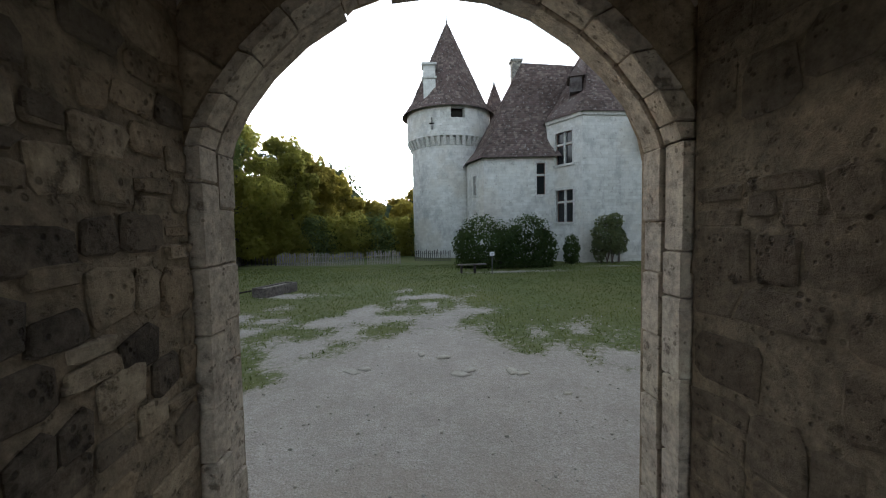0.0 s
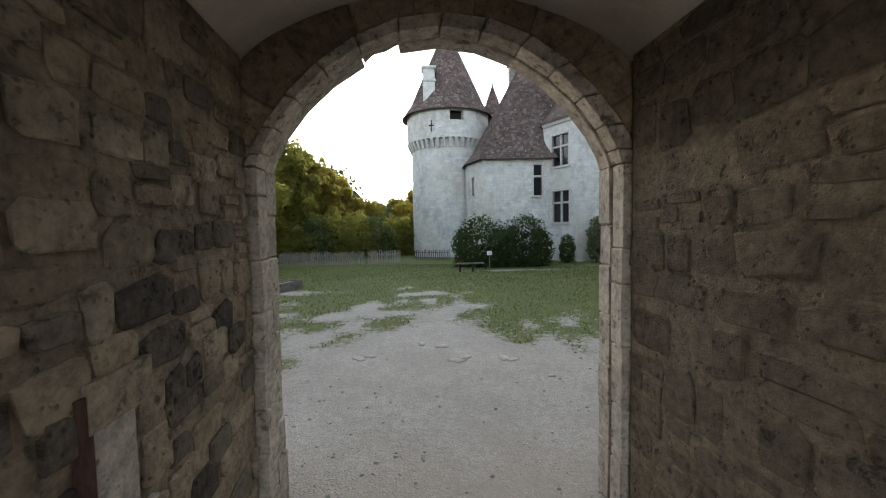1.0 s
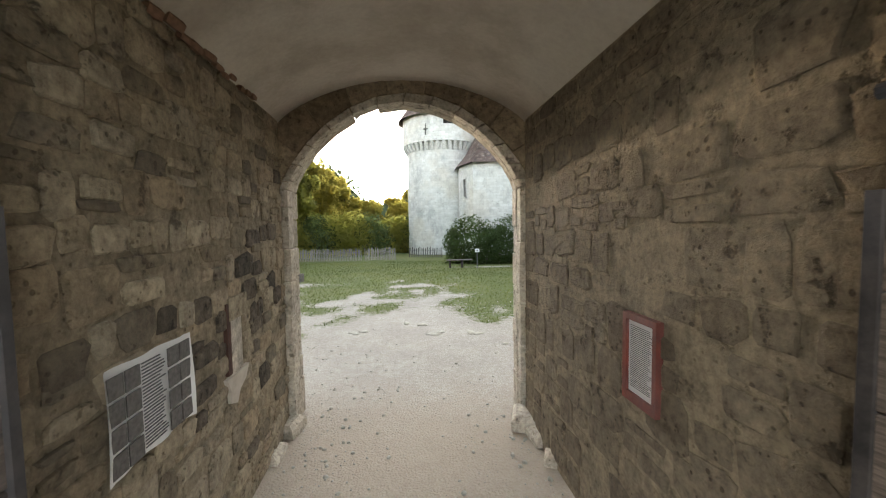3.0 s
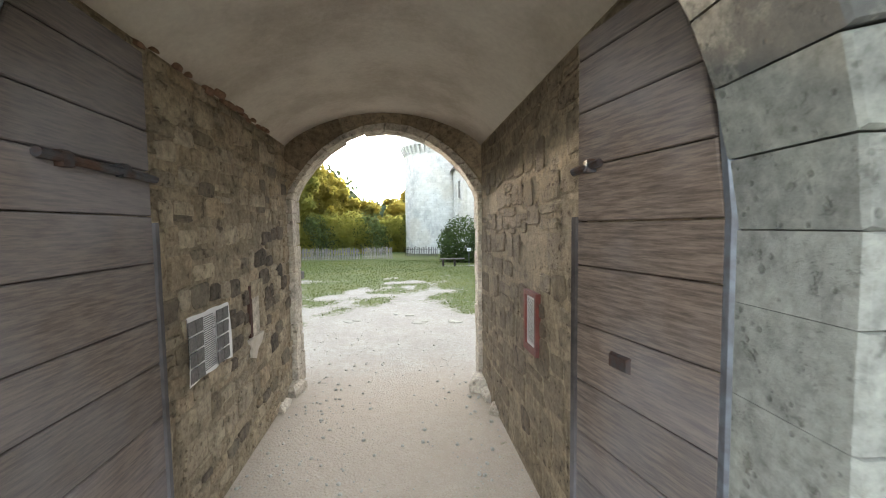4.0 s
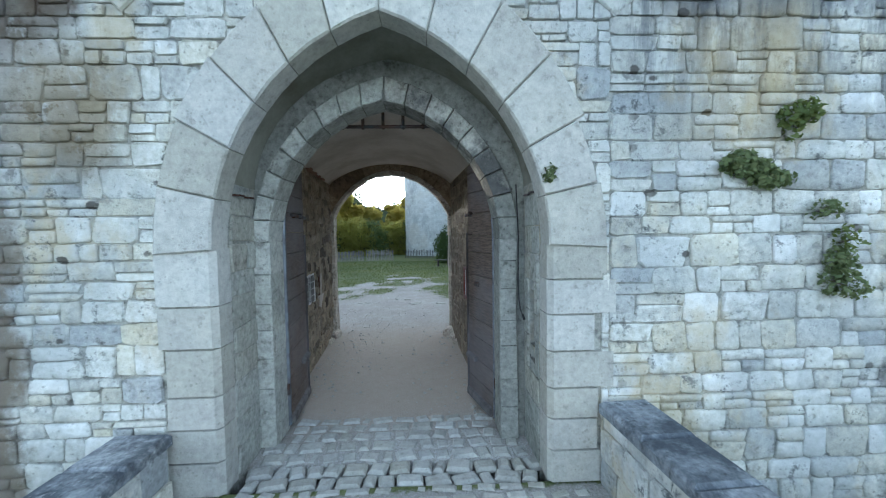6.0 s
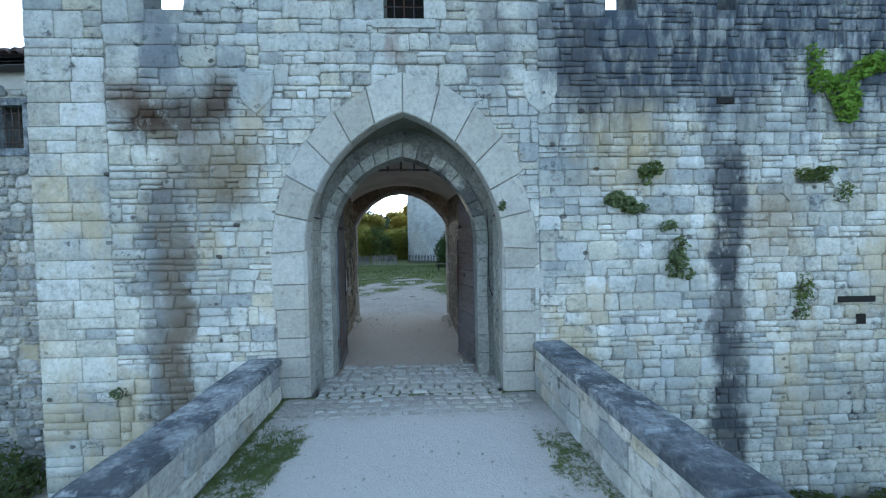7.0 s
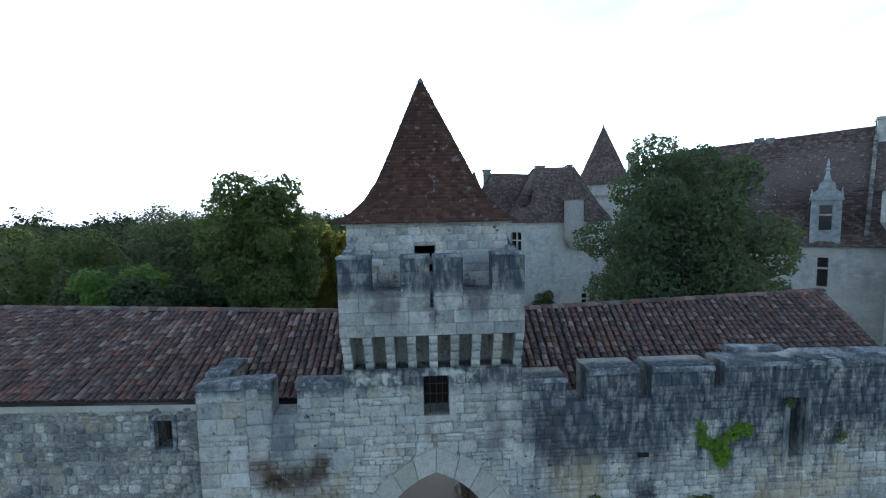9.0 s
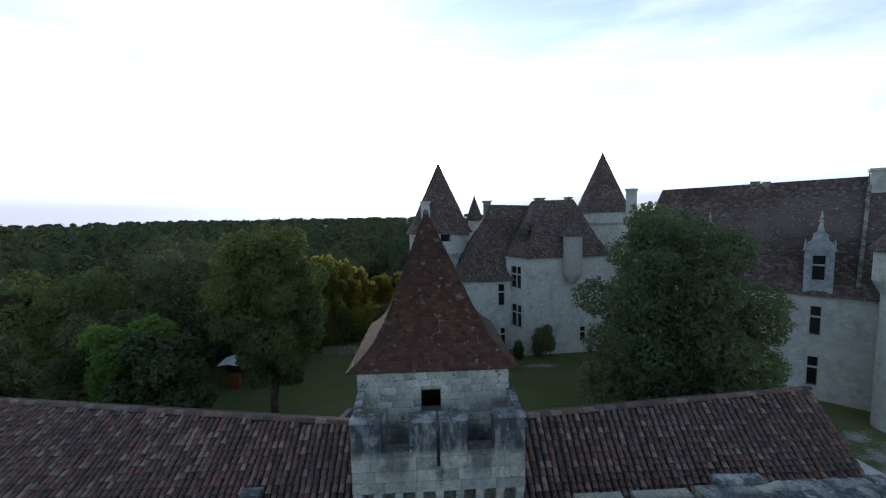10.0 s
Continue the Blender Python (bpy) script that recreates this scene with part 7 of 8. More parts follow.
def carved_dormer(c):
    """A tall stone dormer: pilasters, crossed window, cornice and a stepped gable with finials."""
    d = Shape()
    slab = lambda u0, u1, t0, t1, z0, z1: d.add([rp(u0, t0, z0), rp(u1, t0, z0), rp(u1, t1, z0), rp(u0, t1, z0), rp(u0, t0, z1), rp(u1, t0, z1), rp(u1, t1, z1), rp(u0, t1, z1)], CUBE)
    for sg in (-1, 1):
        slab(c + sg * 0.6 - 0.2, c + sg * 0.6 + 0.2, -0.12, 0.4, 8.0, 11.5)
        slab(c + sg * 0.68 - 0.14, c + sg * 0.68 + 0.14, -0.2, 0.3, 8.0, 11.2)
    slab(c - 0.4, c + 0.4, -0.1, 0.4, 8.0, 9.3)
    slab(c - 0.4, c + 0.4, -0.1, 0.4, 11.15, 11.5)
    slab(c - 0.92, c + 0.92, -0.24, 0.4, 11.5, 11.68)
    slab(c - 0.74, c + 0.74, 0.4, 3.0, 8.0, 11.45)
    gable = [(-0.78, 11.68), (0.78, 11.68), (0.7, 12.1), (0.46, 12.3), (0.4, 12.75), (0.2, 12.95), (0.14, 13.35), (-0.14, 13.35), (-0.2, 12.95), (-0.4, 12.75), (-0.46, 12.3), (-0.7, 12.1)]
    d.loft([[rp(c + e, tt, z) for e, z in gable] for tt in (-0.15, 0.3)], True, True)
    ob = part("dormer", d, dormer_stone, long_range, "carved limestone dormer with gable")
    for u, z, k in ((c, 13.3, 1.0), (c - 0.8, 11.65, 0.6), (c + 0.8, 11.65, 0.6)):
        p = rp(u, 0.05, 0)
        part("finial", Shape().turned(p[0], p[1], [(0.13 * k, z), (0.09 * k, z + 0.35 * k), (0.16 * k, z + 0.45 * k), (0.06 * k, z + 0.6 * k), (0.1 * k, z + 0.75 * k), (0.02 * k, z + 1.25 * k)], 8), dormer_stone, ob)
    g = Shape()
    g.add([rp(c - 0.4, 0.1, 9.3), rp(c + 0.4, 0.1, 9.3), rp(c + 0.4, 0.13, 9.3), rp(c - 0.4, 0.13, 9.3), rp(c - 0.4, 0.1, 11.15), rp(c + 0.4, 0.1, 11.15), rp(c + 0.4, 0.13, 11.15), rp(c - 0.4, 0.13, 11.15)], CUBE)
    part("pane", g, glass, ob)
    g = Shape()
    for a, b, z0, z1 in ((c - 0.4, c + 0.4, 10.35, 10.5), (c - 0.4, c - 0.34, 9.3, 11.15), (c + 0.34, c + 0.4, 9.3, 11.15)):
        g.add([rp(a, 0.0, z0), rp(b, 0.0, z0), rp(b, 0.098, z0), rp(a, 0.098, z0), rp(a, 0.0, z1), rp(b, 0.0, z1), rp(b, 0.098, z1), rp(a, 0.098, z1)], CUBE)
    part("casement", g, dormer_stone, ob)
    g = Shape()
    g.loft([[rp(c - 0.86, tt, 11.46), rp(c + 0.86, tt, 11.46), rp(c, tt, 13.0)] for tt in (0.31, 3.3)], True, True)
    part("dormer_roof", g, castle_tile, ob)


carved_dormer(c1)
carved_dormer(c2)
# corner turret at the near end
cx, cy = 31.25, 10.25
s = Shape()
s.turned(cx, cy, [(1.2, -0.5), (1.2, 9.0), (1.4, 9.4), (1.65, 9.9), (1.65, 12.0)], 24)
ct = part("corner_turret", s, castle_wall, long_range, "round stair turret")
cone_roof(ct, cx, cy, [(2.0, 11.9), (1.5, 12.6), (0.7, 13.6), (0.05, 14.2)], 18, castle_tile, 0.26, 0.22, 210)

# ---- trees, shrubs and woods ----
def leaf_cloud(lobes, count, size, rng, flat=0.75):
    """Many small leaves over a cluster of lobes (x, y, z, rx, ry, rz)."""
    lob = np.array(lobes, float)
    area = lob[:, 3] * lob[:, 5]
    pick = rng.choice(len(lob), size=count, p=area / area.sum())
    d = rng.normal(size=(count, 3))
    d /= np.linalg.norm(d, axis=1)[:, None]
    rad = 0.62 + 0.45 * rng.random(count) ** 0.6
    # clumps: uneven radius over the lobe
    lump = 0.14 * np.sin(d[:, 0] * 7 + pick) * np.sin(d[:, 1] * 6 + pick * 2) + 0.1 * np.sin(d[:, 2] * 9 + pick)
    c = lob[pick, :3] + d * lob[pick, 3:6] * (rad + lump)[:, None]
    keep = np.ones(count, bool)
    for k in range(len(lob)):
        q = (c - lob[k, :3]) / lob[k, 3:6]
        keep &= ~((np.linalg.norm(q, axis=1) < 0.55) & (pick != k))
    c, d = c[keep], d[keep]
    n = len(c)
    nrm = d * 0.8 + rng.normal(size=(n, 3)) * 0.7 + np.array([0, 0, 0.35])
    nrm /= np.linalg.norm(nrm, axis=1)[:, None]
    u = np.cross(nrm, rng.normal(size=(n, 3)))
    u /= np.linalg.norm(u, axis=1)[:, None]
    w = np.cross(nrm, u)
    s = size * (0.6 + 0.8 * rng.random(n))[:, None]
    v = np.stack([c - u * s * 0.5, c + w * s * 0.3 + nrm * s * 0.06, c + u * s * 0.5, c - w * s * 0.3 + nrm * s * 0.06], 1).reshape(-1, 3)
    return v, np.arange(len(v)).reshape(-1, 4)


def limb(s, a, b, r0, r1, rng, bends=3):
    a, b = Vector(a), Vector(b)
    pts, rad = [], []
    for k in range(bends + 1):
        t = k / bends
        j = Vector((rng.uniform(-1, 1), rng.uniform(-1, 1), rng.uniform(-0.4, 0.4))) * (b - a).length * 0.06 * (0 < k < bends)
        pts.append(a.lerp(b, t) + j)
        rad.append(r0 + (r1 - r0) * t)
    s.tube(pts, rad, 7)
    return pts


def tree(name, at, height, half, trunk_h, seed, leaves, size, mat, label, lobes=14, r=0.3, low=None, group="", pear=False):
    """A tapered trunk with limbs, under an uneven crown of many leaves; pear: widest low down."""
    rng = random.Random(seed)
    nr = np.random.default_rng(seed)
    x, y, z = at
    t = thing(name, at, label, "tree", group)
    s = Shape()
    low = trunk_h if low is None else low
    limb(s, (x, y, z - 0.2), (x + rng.uniform(-0.4, 0.4), y, z + height * 0.72), r, r * 0.22, rng, 5)
    L = []
    mid = z + (low + height) / 2
    for k in range(lobes):
        a = k * 2.399 + rng.uniform(-0.3, 0.3)
        f = (k + 0.5) / lobes
        zz = z + low + (height - low) * (0.12 + 0.76 * f)
        env = math.sqrt(max(0.08, 1 - ((zz - mid) / ((height - low) / 2 + 0.01)) ** 2))
        if pear:
            env = min(1.0, 0.5 + 1.0 * (1 - f))
        q = half * env * rng.uniform(0.4, 0.8)
        rr = half * rng.uniform(0.22, 0.42) * (0.65 + 0.4 * env) * (14 / max(14, lobes)) ** 0.3
        c = (x + q * math.cos(a), y + q * math.sin(a), zz)
        L.append((*c, rr, rr, min(rr * rng.uniform(0.75, 0.95), (height - low) * 0.32)))
        if k % 2 == 0:
            limb(s, (x, y, z + trunk_h + (zz - z - trunk_h) * 0.45), c, r * 0.4, 0.03, rng, 3)
    L.append((x, y, mid - (1.5 if pear else 0.0), half * 0.55, half * 0.55, (height - low) * 0.38))
    part("trunk", s, bark, t, "", True)
    v, f = leaf_cloud(L, leaves, size, nr)
    v[:, 2] = np.maximum(v[:, 2], z + 0.15)
    raw_part("crown", v, f, mat, t)
    return t


tree("broadleaf_tree", (15.4, 9.9, -0.1), 16.2, 6.2, 1.6, 401, 100000, 0.2, leaf_dark, "broad dense dark green broadleaf tree in the court", 52, 0.45, 0.3, pear=True)
tree("broadleaf_tree", (-11.2, 15.0, -0.1), 15.0, 4.3, 2.5, 402, 42000, 0.24, leaf_mid, "tall rounded green broadleaf tree beyond the range", 30, 0.32, 1.6)
# trees behind the fence and left of the court
BORDER = [(-14.6, 29.5, 12.9, 3.4, leaf_edge_sunlit), (-11.6, 33, 11.5, 2.4, leaf_edge_sunlit), (-10.3, 36.5, 10.3, 2.2, leaf_sunlit), (-8.9, 39.5, 8.9, 2.1, leaf_sunlit), (-6.6, 46, 6.6, 2.4, leaf_sunlit), (-3.2, 47, 7.1, 2.6, leaf_sunlit), (-0.6, 49, 8.2, 2.4, leaf_sunlit), (-19.5, 31, 14.5, 4.6, leaf_mid),
          (-24, 27, 12.5, 4.8, leaf_wood), (-18.2, 13.6, 7.6, 3.2, leaf_wood), (-21, 15, 8.5, 3.8, leaf_lime), (-26, 19, 8.0, 4.2, leaf_wood), (-29, 12, 8.2, 4.0, leaf_wood), (-17.5, 24, 8.5, 3.0, leaf_wood), (-22, 40, 13, 5.5, leaf_wood), (-15.5, 41, 11.5, 4.0, leaf_wood), (-33, 24, 11.5, 5.4, leaf_mid), (-30, 36, 13.5, 5.8, leaf_wood)]
for k, (x, y, h, half, mat) in enumerate(BORDER):
    tree("broadleaf_tree", (x, y, -0.25), h, half, 1.2, 420 + k, 14000 if k > 6 else 17000, 0.3, mat, "leafy green broadleaf tree at the edge of the woods", 13, 0.22, -0.6, "edge of the woods")


def shrub(name, lobes, count, size, mat, seed, label):
    at = (lobes[0][0], lobes[0][1], 0)
    z = float(ground_height(np.array(at[0]), np.array(at[1])))
    t = thing(name, (at[0], at[1], z), label, "shrub")
    s = Shape()
    rng = random.Random(seed)
    for lo in lobes:
        for j in range(3):
            limb(s, (lo[0] + rng.uniform(-0.2, 0.2), lo[1] + rng.uniform(-0.1, 0.1), z - 0.1), (lo[0] + rng.uniform(-0.5, 0.5) * lo[3], lo[1], lo[2]), 0.04, 0.01, rng, 2)
    part("stems", s, bark, t)
    v, f = leaf_cloud(lobes, count, size, np.random.default_rng(seed))
    v[:, 2] = np.maximum(v[:, 2], z + 0.01)
    raw_part("foliage", v, f, mat, t)
    return t


shrub("clipped_bush", [(3.4, 24.3, 1.2, 1.7, 1.2, 1.7), (2.6, 24.4, 0.9, 1.0, 1.0, 1.4), (4.4, 24.2, 0.9, 1.0, 1.0, 1.4)], 9000, 0.16, leaf_bush, 501, "large dark clipped evergreen bush")
shrub("clipped_bush", [(6.3, 24.2, 1.2, 1.6, 1.2, 1.7), (5.4, 24.2, 0.9, 1.0, 1.0, 1.4), (7.2, 24.3, 0.9, 0.9, 1.0, 1.3)], 9000, 0.16, leaf_bush, 502, "large dark clipped evergreen bush")
shrub("box_shrub", [(9.55, 25.3, 0.7, 0.52, 0.5, 0.95)], 2600, 0.12, leaf_bush, 503, "small upright dark clipped shrub")
shrub("climbing_shrub", [(12.1, 25.6, 1.7, 1.0, 0.5, 1.2), (12.9, 25.7, 1.2, 0.6, 0.5, 0.9), (12.7, 25.7, 2.6, 0.5, 0.4, 0.6), (11.6, 25.6, 0.7, 0.5, 0.4, 0.7)], 5000, 0.16, leaf_wood, 504, "loose green shrub against the castle wall")

# undergrowth closing the foot of the woods behind the fence
rng = random.Random(520)
for k in range(13):
    x = -19.5 + k * 1.62 + rng.uniform(-0.3, 0.3)
    y = 31.5 + 5.5 * smooth(-12.0, -2.0, x) + rng.uniform(-0.5, 0.5)
    h = rng.uniform(2.6, 4.0)
    shrub("undergrowth", [(x, y, h * 0.4, 1.5, 1.2, h * 0.55), (x + 0.8, y + 0.4, h * 0.3, 1.2, 1.0, h * 0.45), (x - 0.7, y + 0.2, h * 0.6, 0.9, 0.8, h * 0.35)], 4200, 0.24, leaf_edge_sunlit if k % 3 else leaf_mid, 521 + k, "dense wild green undergrowth at the edge of the woods")

# far woods: one carpet of crowns to the horizon
nr = np.random.default_rng(600)
vs, count = [], 0
for ring, (r0, r1, n, leaves, size) in enumerate(((48, 110, 170, 900, 0.6), (110, 260, 420, 260, 1.1), (260, 700, 800, 90, 2.2), (700, 1900, 900, 50, 4.6))):
    for k in range(n):
        r = math.sqrt(nr.uniform(r0 * r0, r1 * r1))
        a = nr.uniform(-1.25, 1.05)
        x, y = r * math.sin(a), 6 + r * math.cos(a)
        if -6 < x < 60 and y < 62:
            continue
        if -2 < x < 12 and y < 75:
            continue
        # a ride through the woods, open to the setting sun
        ride = r < 170 and abs(a + 0.15) < 0.075
        if ride and r < 62:
            continue
        g = float(ground_height(np.array(x), np.array(y)))
        h = nr.uniform(8.5, 13.0) if r < 400 else nr.uniform(10, 15)
        if ride:
            h = min(h, 2.2 + 0.088 * r - g)
        half = nr.uniform(3.2, 5.2) * (1 if r < 260 else 1.6 if r < 700 else 3.0)
        v, f = leaf_cloud([(x, y, g + h * 0.55, half, half, h * 0.45), (x + half * 0.4, y - half * 0.3, g + h * 0.7, half * 0.6, half * 0.6, h * 0.28), (x - half * 0.5, y, g + h * 0.45, half * 0.6, half * 0.6, h * 0.35)], leaves * (5 if ride else 1), size * (0.4 if ride else 1.0), nr)
        vs.append(v)
        # a rough closed body inside each crown
        m = 12 if r < 260 else 8
        aa = np.arange(m + 1) * math.tau / m
        body = []
        for q, zz in ((0.62, 0.15), (0.78, 0.35), (0.8, 0.55), (0.66, 0.72), (0.42, 0.84), (0.1, 0.89)):
            jit = 1 + 0.2 * nr.normal(size=m)
            jit = np.append(jit, jit[0])
            up = np.append(u0 := 0.05 * h * nr.normal(size=m), u0[0])
            body.append(np.stack([x + half * q * jit * np.cos(aa), y + half * q * jit * np.sin(aa), g + h * zz + up], 1))
        for lo, hi in zip(body, body[1:]):
            vs.append(np.stack([lo[:-1], lo[1:], hi[1:], hi[:-1]], 1).reshape(-1, 3))
V = np.concatenate(vs)
far_woods = thing("far_woods", (0, 300, 0), "mixed green woods reaching to the horizon", "woods", "", "stuff")
raw_part("crowns", V, np.arange(len(V)).reshape(-1, 4), leaf_far, far_woods, "stuff")

# ---- things on the passage walls ----
def wall_frame(O, U, N):
    """A function from (along, out, up) on a wall's face to a place."""
    O, U, N = Vector(O), Vector(U), Vector(N)
    return lambda u, t, z: tuple(O + U * u + N * t + Vector((0, 0, z)))


def slab_on(Q, u0, u1, z0, z1, t0, t1, s=None):
    s = s or Shape()
    return s.add([Q(u0, t0, z0), Q(u1, t0, z0), Q(u1, t1, z0), Q(u0, t1, z0), Q(u0, t0, z1), Q(u1, t0, z1), Q(u1, t1, z1), Q(u0, t1, z1)], CUBE)


LQ = wall_frame(WO, WU, WN)
poster = thing("poster", LQ(1.9, 0.03, 1.22), "large curling paper notice with rows of small photographs", "poster")
pu0, pu1, pz0, pz1 = 1.56, 2.27, 1.22, 1.74
s = Shape()
cols = 15
front, backr = [], []
for side in (0.0, 0.004):
    rows_ = []
    for j in range(5):
        z = pz0 + (pz1 - pz0) * j / 4
        rows_.append([LQ(pu0 + (pu1 - pu0) * i / cols, 0.03 + side + 0.012 * math.sin(i * 0.9 + j * 0.7) + (0.02 if i in (0, cols) else 0.0), z) for i in range(cols + 1)])
    s.loft(rows_, False)
part("sheet", s, paper, poster, "", True)
w = pu1 - pu0
for a in (0, 1, 4, 5):
    for k in range(4):
        u0 = pu0 + w * (0.03 + a * 0.163) + (0.0 if a < 2 else -0.012)
        z1 = pz1 - 0.03 - k * 0.122
        s = slab_on(LQ, u0, u0 + w * 0.145, z1 - 0.105, z1, 0.045, 0.052)
        part("photograph", s, photo_grey, poster)
s = Shape()
rng = random.Random(700)
for k in range(26):
    z = pz1 - 0.035 - k * 0.0175
    slab_on(LQ, pu0 + w * 0.36, pu0 + w * (0.36 + rng.uniform(0.2, 0.28)), z - 0.006, z, 0.046, 0.05, s)
part("print_block", s, ink, poster, "unreadable grey lines of print")

RQ = wall_frame(QO, QU, QN)
Lr = math.hypot(PR[1][0] - PR[0][0], PR[1][1] - PR[0][1])
nu0, nu1, nz0, nz1 = Lr - 2.26, Lr - 1.93, 1.25, 1.81
notice = thing("notice_board", RQ((nu0 + nu1) / 2, 0.02, nz0), "printed notice in a dark red wooden frame", "notice")
for a, b, c, d in ((nu0, nu0 + 0.035, nz0, nz1), (nu1 - 0.035, nu1, nz0, nz1), (nu0 + 0.035, nu1 - 0.035, nz0, nz0 + 0.055), (nu0 + 0.035, nu1 - 0.035, nz1 - 0.04, nz1)):
    part("frame_rail", slab_on(RQ, a, b, c, d, 0.0, 0.045), red_wood, notice)
part("sheet", slab_on(RQ, nu0 + 0.03, nu1 - 0.03, nz0 + 0.05, nz1 - 0.035, 0.012, 0.022), paper, notice)
s = Shape()
for k in range(34):
    z = nz1 - 0.075 - k * 0.0118
    slab_on(RQ, nu0 + 0.055, nu0 + 0.055 + rng.uniform(0.17, 0.215), z - 0.004, z, 0.0235, 0.025, s)
part("print_block", s, ink, notice, "unreadable grey lines of print")

# shallow post-hole lined with board and plaster in the left wall
niche = thing("wall_niche", LQ(2.98, 0, 1.15), "narrow broken niche with a brown board and pale plaster", "niche", "", "structure")
part("board", slab_on(LQ, 2.82, 2.88, 1.24, 1.8, 0.0, 0.03), niche_wood, niche, "dark red-brown board")
part("plaster", slab_on(LQ, 2.88, 3.1, 1.2, 1.7, -0.02, 0.022), jamb_stone, niche, "pale smooth plaster")
part("lintel", slab_on(LQ, 2.86, 3.2, 1.66, 1.84, 0.0, 0.035), left_stone, niche)
s = Shape()
rim = [(2.78, 1.22), (2.84, 1.1), (2.83, 1.02), (2.94, 0.98), (3.0, 1.07), (3.12, 1.12), (3.2, 1.22)]
s.loft([[LQ(u, 0.0, z) for u, z in rim], [LQ(u * 1.0, 0.034, z) for u, z in rim]], True, True)
part("plaster", s, vault_plaster, niche, "ragged pale plaster patch")

# cable down the gate recess, ending in a hook
cable = thing("cable", (2.05, -2.65, 1.45), "black cable hanging down the gate jamb", "cable")
s = Shape()
s.tube([(1.98, -2.635, 3.0), (2.005, -2.635, 2.4), (2.0, -2.635, 1.9), (2.01, -2.635, 1.66), (2.02, -2.65, 1.56), (2.04, -2.68, 1.5)], 0.008, 6)
s.tube([(2.04, -2.68, 1.5), (2.045, -2.74, 1.46)], 0.014, 6)
part("strand", s, cable_black, cable)

# ---- postern and its footbridge ----
postern = thing("door_3", (9.8, YF, 0.4), "low dark round-headed postern door in the wall", "door", "", "structure")
s = Shape()
s.box(9.42, 10.27, YF + 0.5, YF + 0.58, 0.38, 2.4)
part("leaf", s, grey_wood, postern)
ph = rounded(9.42, 10.25, 2.0, 2.42, 10, 0.38)
s = Shape()
for (xa, za), (xb, zb) in zip(ph[1:-1], ph[2:-1]):
    s.add([(xa, YF - 0.02, za), (xb, YF - 0.02, zb), (xb, YF - 0.02, 2.5), (xa, YF - 0.02, 2.5), (xa, YF + 0.5, za), (xb, YF + 0.5, zb), (xb, YF + 0.5, 2.5), (xa, YF + 0.5, 2.5)], CUBE)
part("arch_head", s, front_stone, postern)
for x0, x1 in ((9.3, 9.42), (10.25, 10.4)):
    z = 0.38
    while z < 2.0:
        h = rng.uniform(0.3, 0.45)
        t = Shape()
        t.box(x0, x1, YF - 0.03, YF + 0.4, z + 0.004, min(2.1, z + h) - 0.004)
        part("jamb_stone", t, front_stone, postern)
        z += h
footbridge = thing("footbridge", (9.75, -5, 0.3), "dark timber footbridge with braced rails at the postern", "footbridge")
for k in range(22):
    y = YF - 0.05 - k * 0.17
    s = Shape()
    s.block(pose(9.75, y - 0.08, 0.36, 0, 0, rng.uniform(-0.6, 0.6)), 1.55, 0.155, 0.05, 0.006)
    part("deck_board", s, grey_wood, footbridge)
for x in (9.08, 10.42):
    s = Shape()
    s.box(x - 0.08, x + 0.08, -7.2, YF - 0.02, 0.14, 0.355)
    part("beam", s, dark_wood, footbridge)
    for y in (-3.55, -5.3, -7.0):
        s = Shape()
        s.block(pose(x, y, 0.1), 0.13, 0.13, 1.45, 0.015)
        part("post", s, dark_wood, footbridge)
    for z in (1.42, 0.95):
        s = Shape()
        s.box(x - 0.04, x + 0.04, -7.05, -3.5, z, z + 0.09)
        part("rail", s, dark_wood, footbridge)
    for y0, y1 in ((-3.6, -5.25), (-5.35, -6.95)):
        s = Shape()
        s.tube([(x, y0, 1.4), (x, y1, 0.5)], 0.04, 6)
        part("brace", s, dark_wood, footbridge)
for y in (-5.3, -7.1):
    for x in (9.15, 10.35):
        s = Shape()
        s.tube([(x, y, -2.2), (x, y, 0.15)], 0.09, 8)
        part("pile", s, dark_wood, footbridge)

# ---- plants rooted in the wall and moat ----
def wall_plant(name, x, z, w, h, count, size, mat, label, seed, y=YF):
    t = thing(name, (x, y, z), label, "plant", "wall plants")
    s = Shape()
    rr = random.Random(seed)
    for k in range(4):
        limb(s, (x + rr.uniform(-0.1, 0.1) * w, y + 0.02, z - h * 0.2), (x + rr.uniform(-0.4, 0.4) * w, y - 0.12, z + rr.uniform(-0.3, 0.4) * h), 0.012, 0.004, rr, 2)
    part("stems", s, bark, t)
    lobes = [(x + rr.uniform(-0.32, 0.32) * w, y - 0.06, z + rr.uniform(-0.32, 0.32) * h, w * rr.uniform(0.16, 0.3), 0.13, h * rr.uniform(0.16, 0.3)) for k in range(6)]
    v, f = leaf_cloud(lobes, count, size, np.random.default_rng(seed))
    v[:, 1] = np.minimum(v[:, 1], y - 0.01)
    raw_part("foliage", v, f, mat, t)


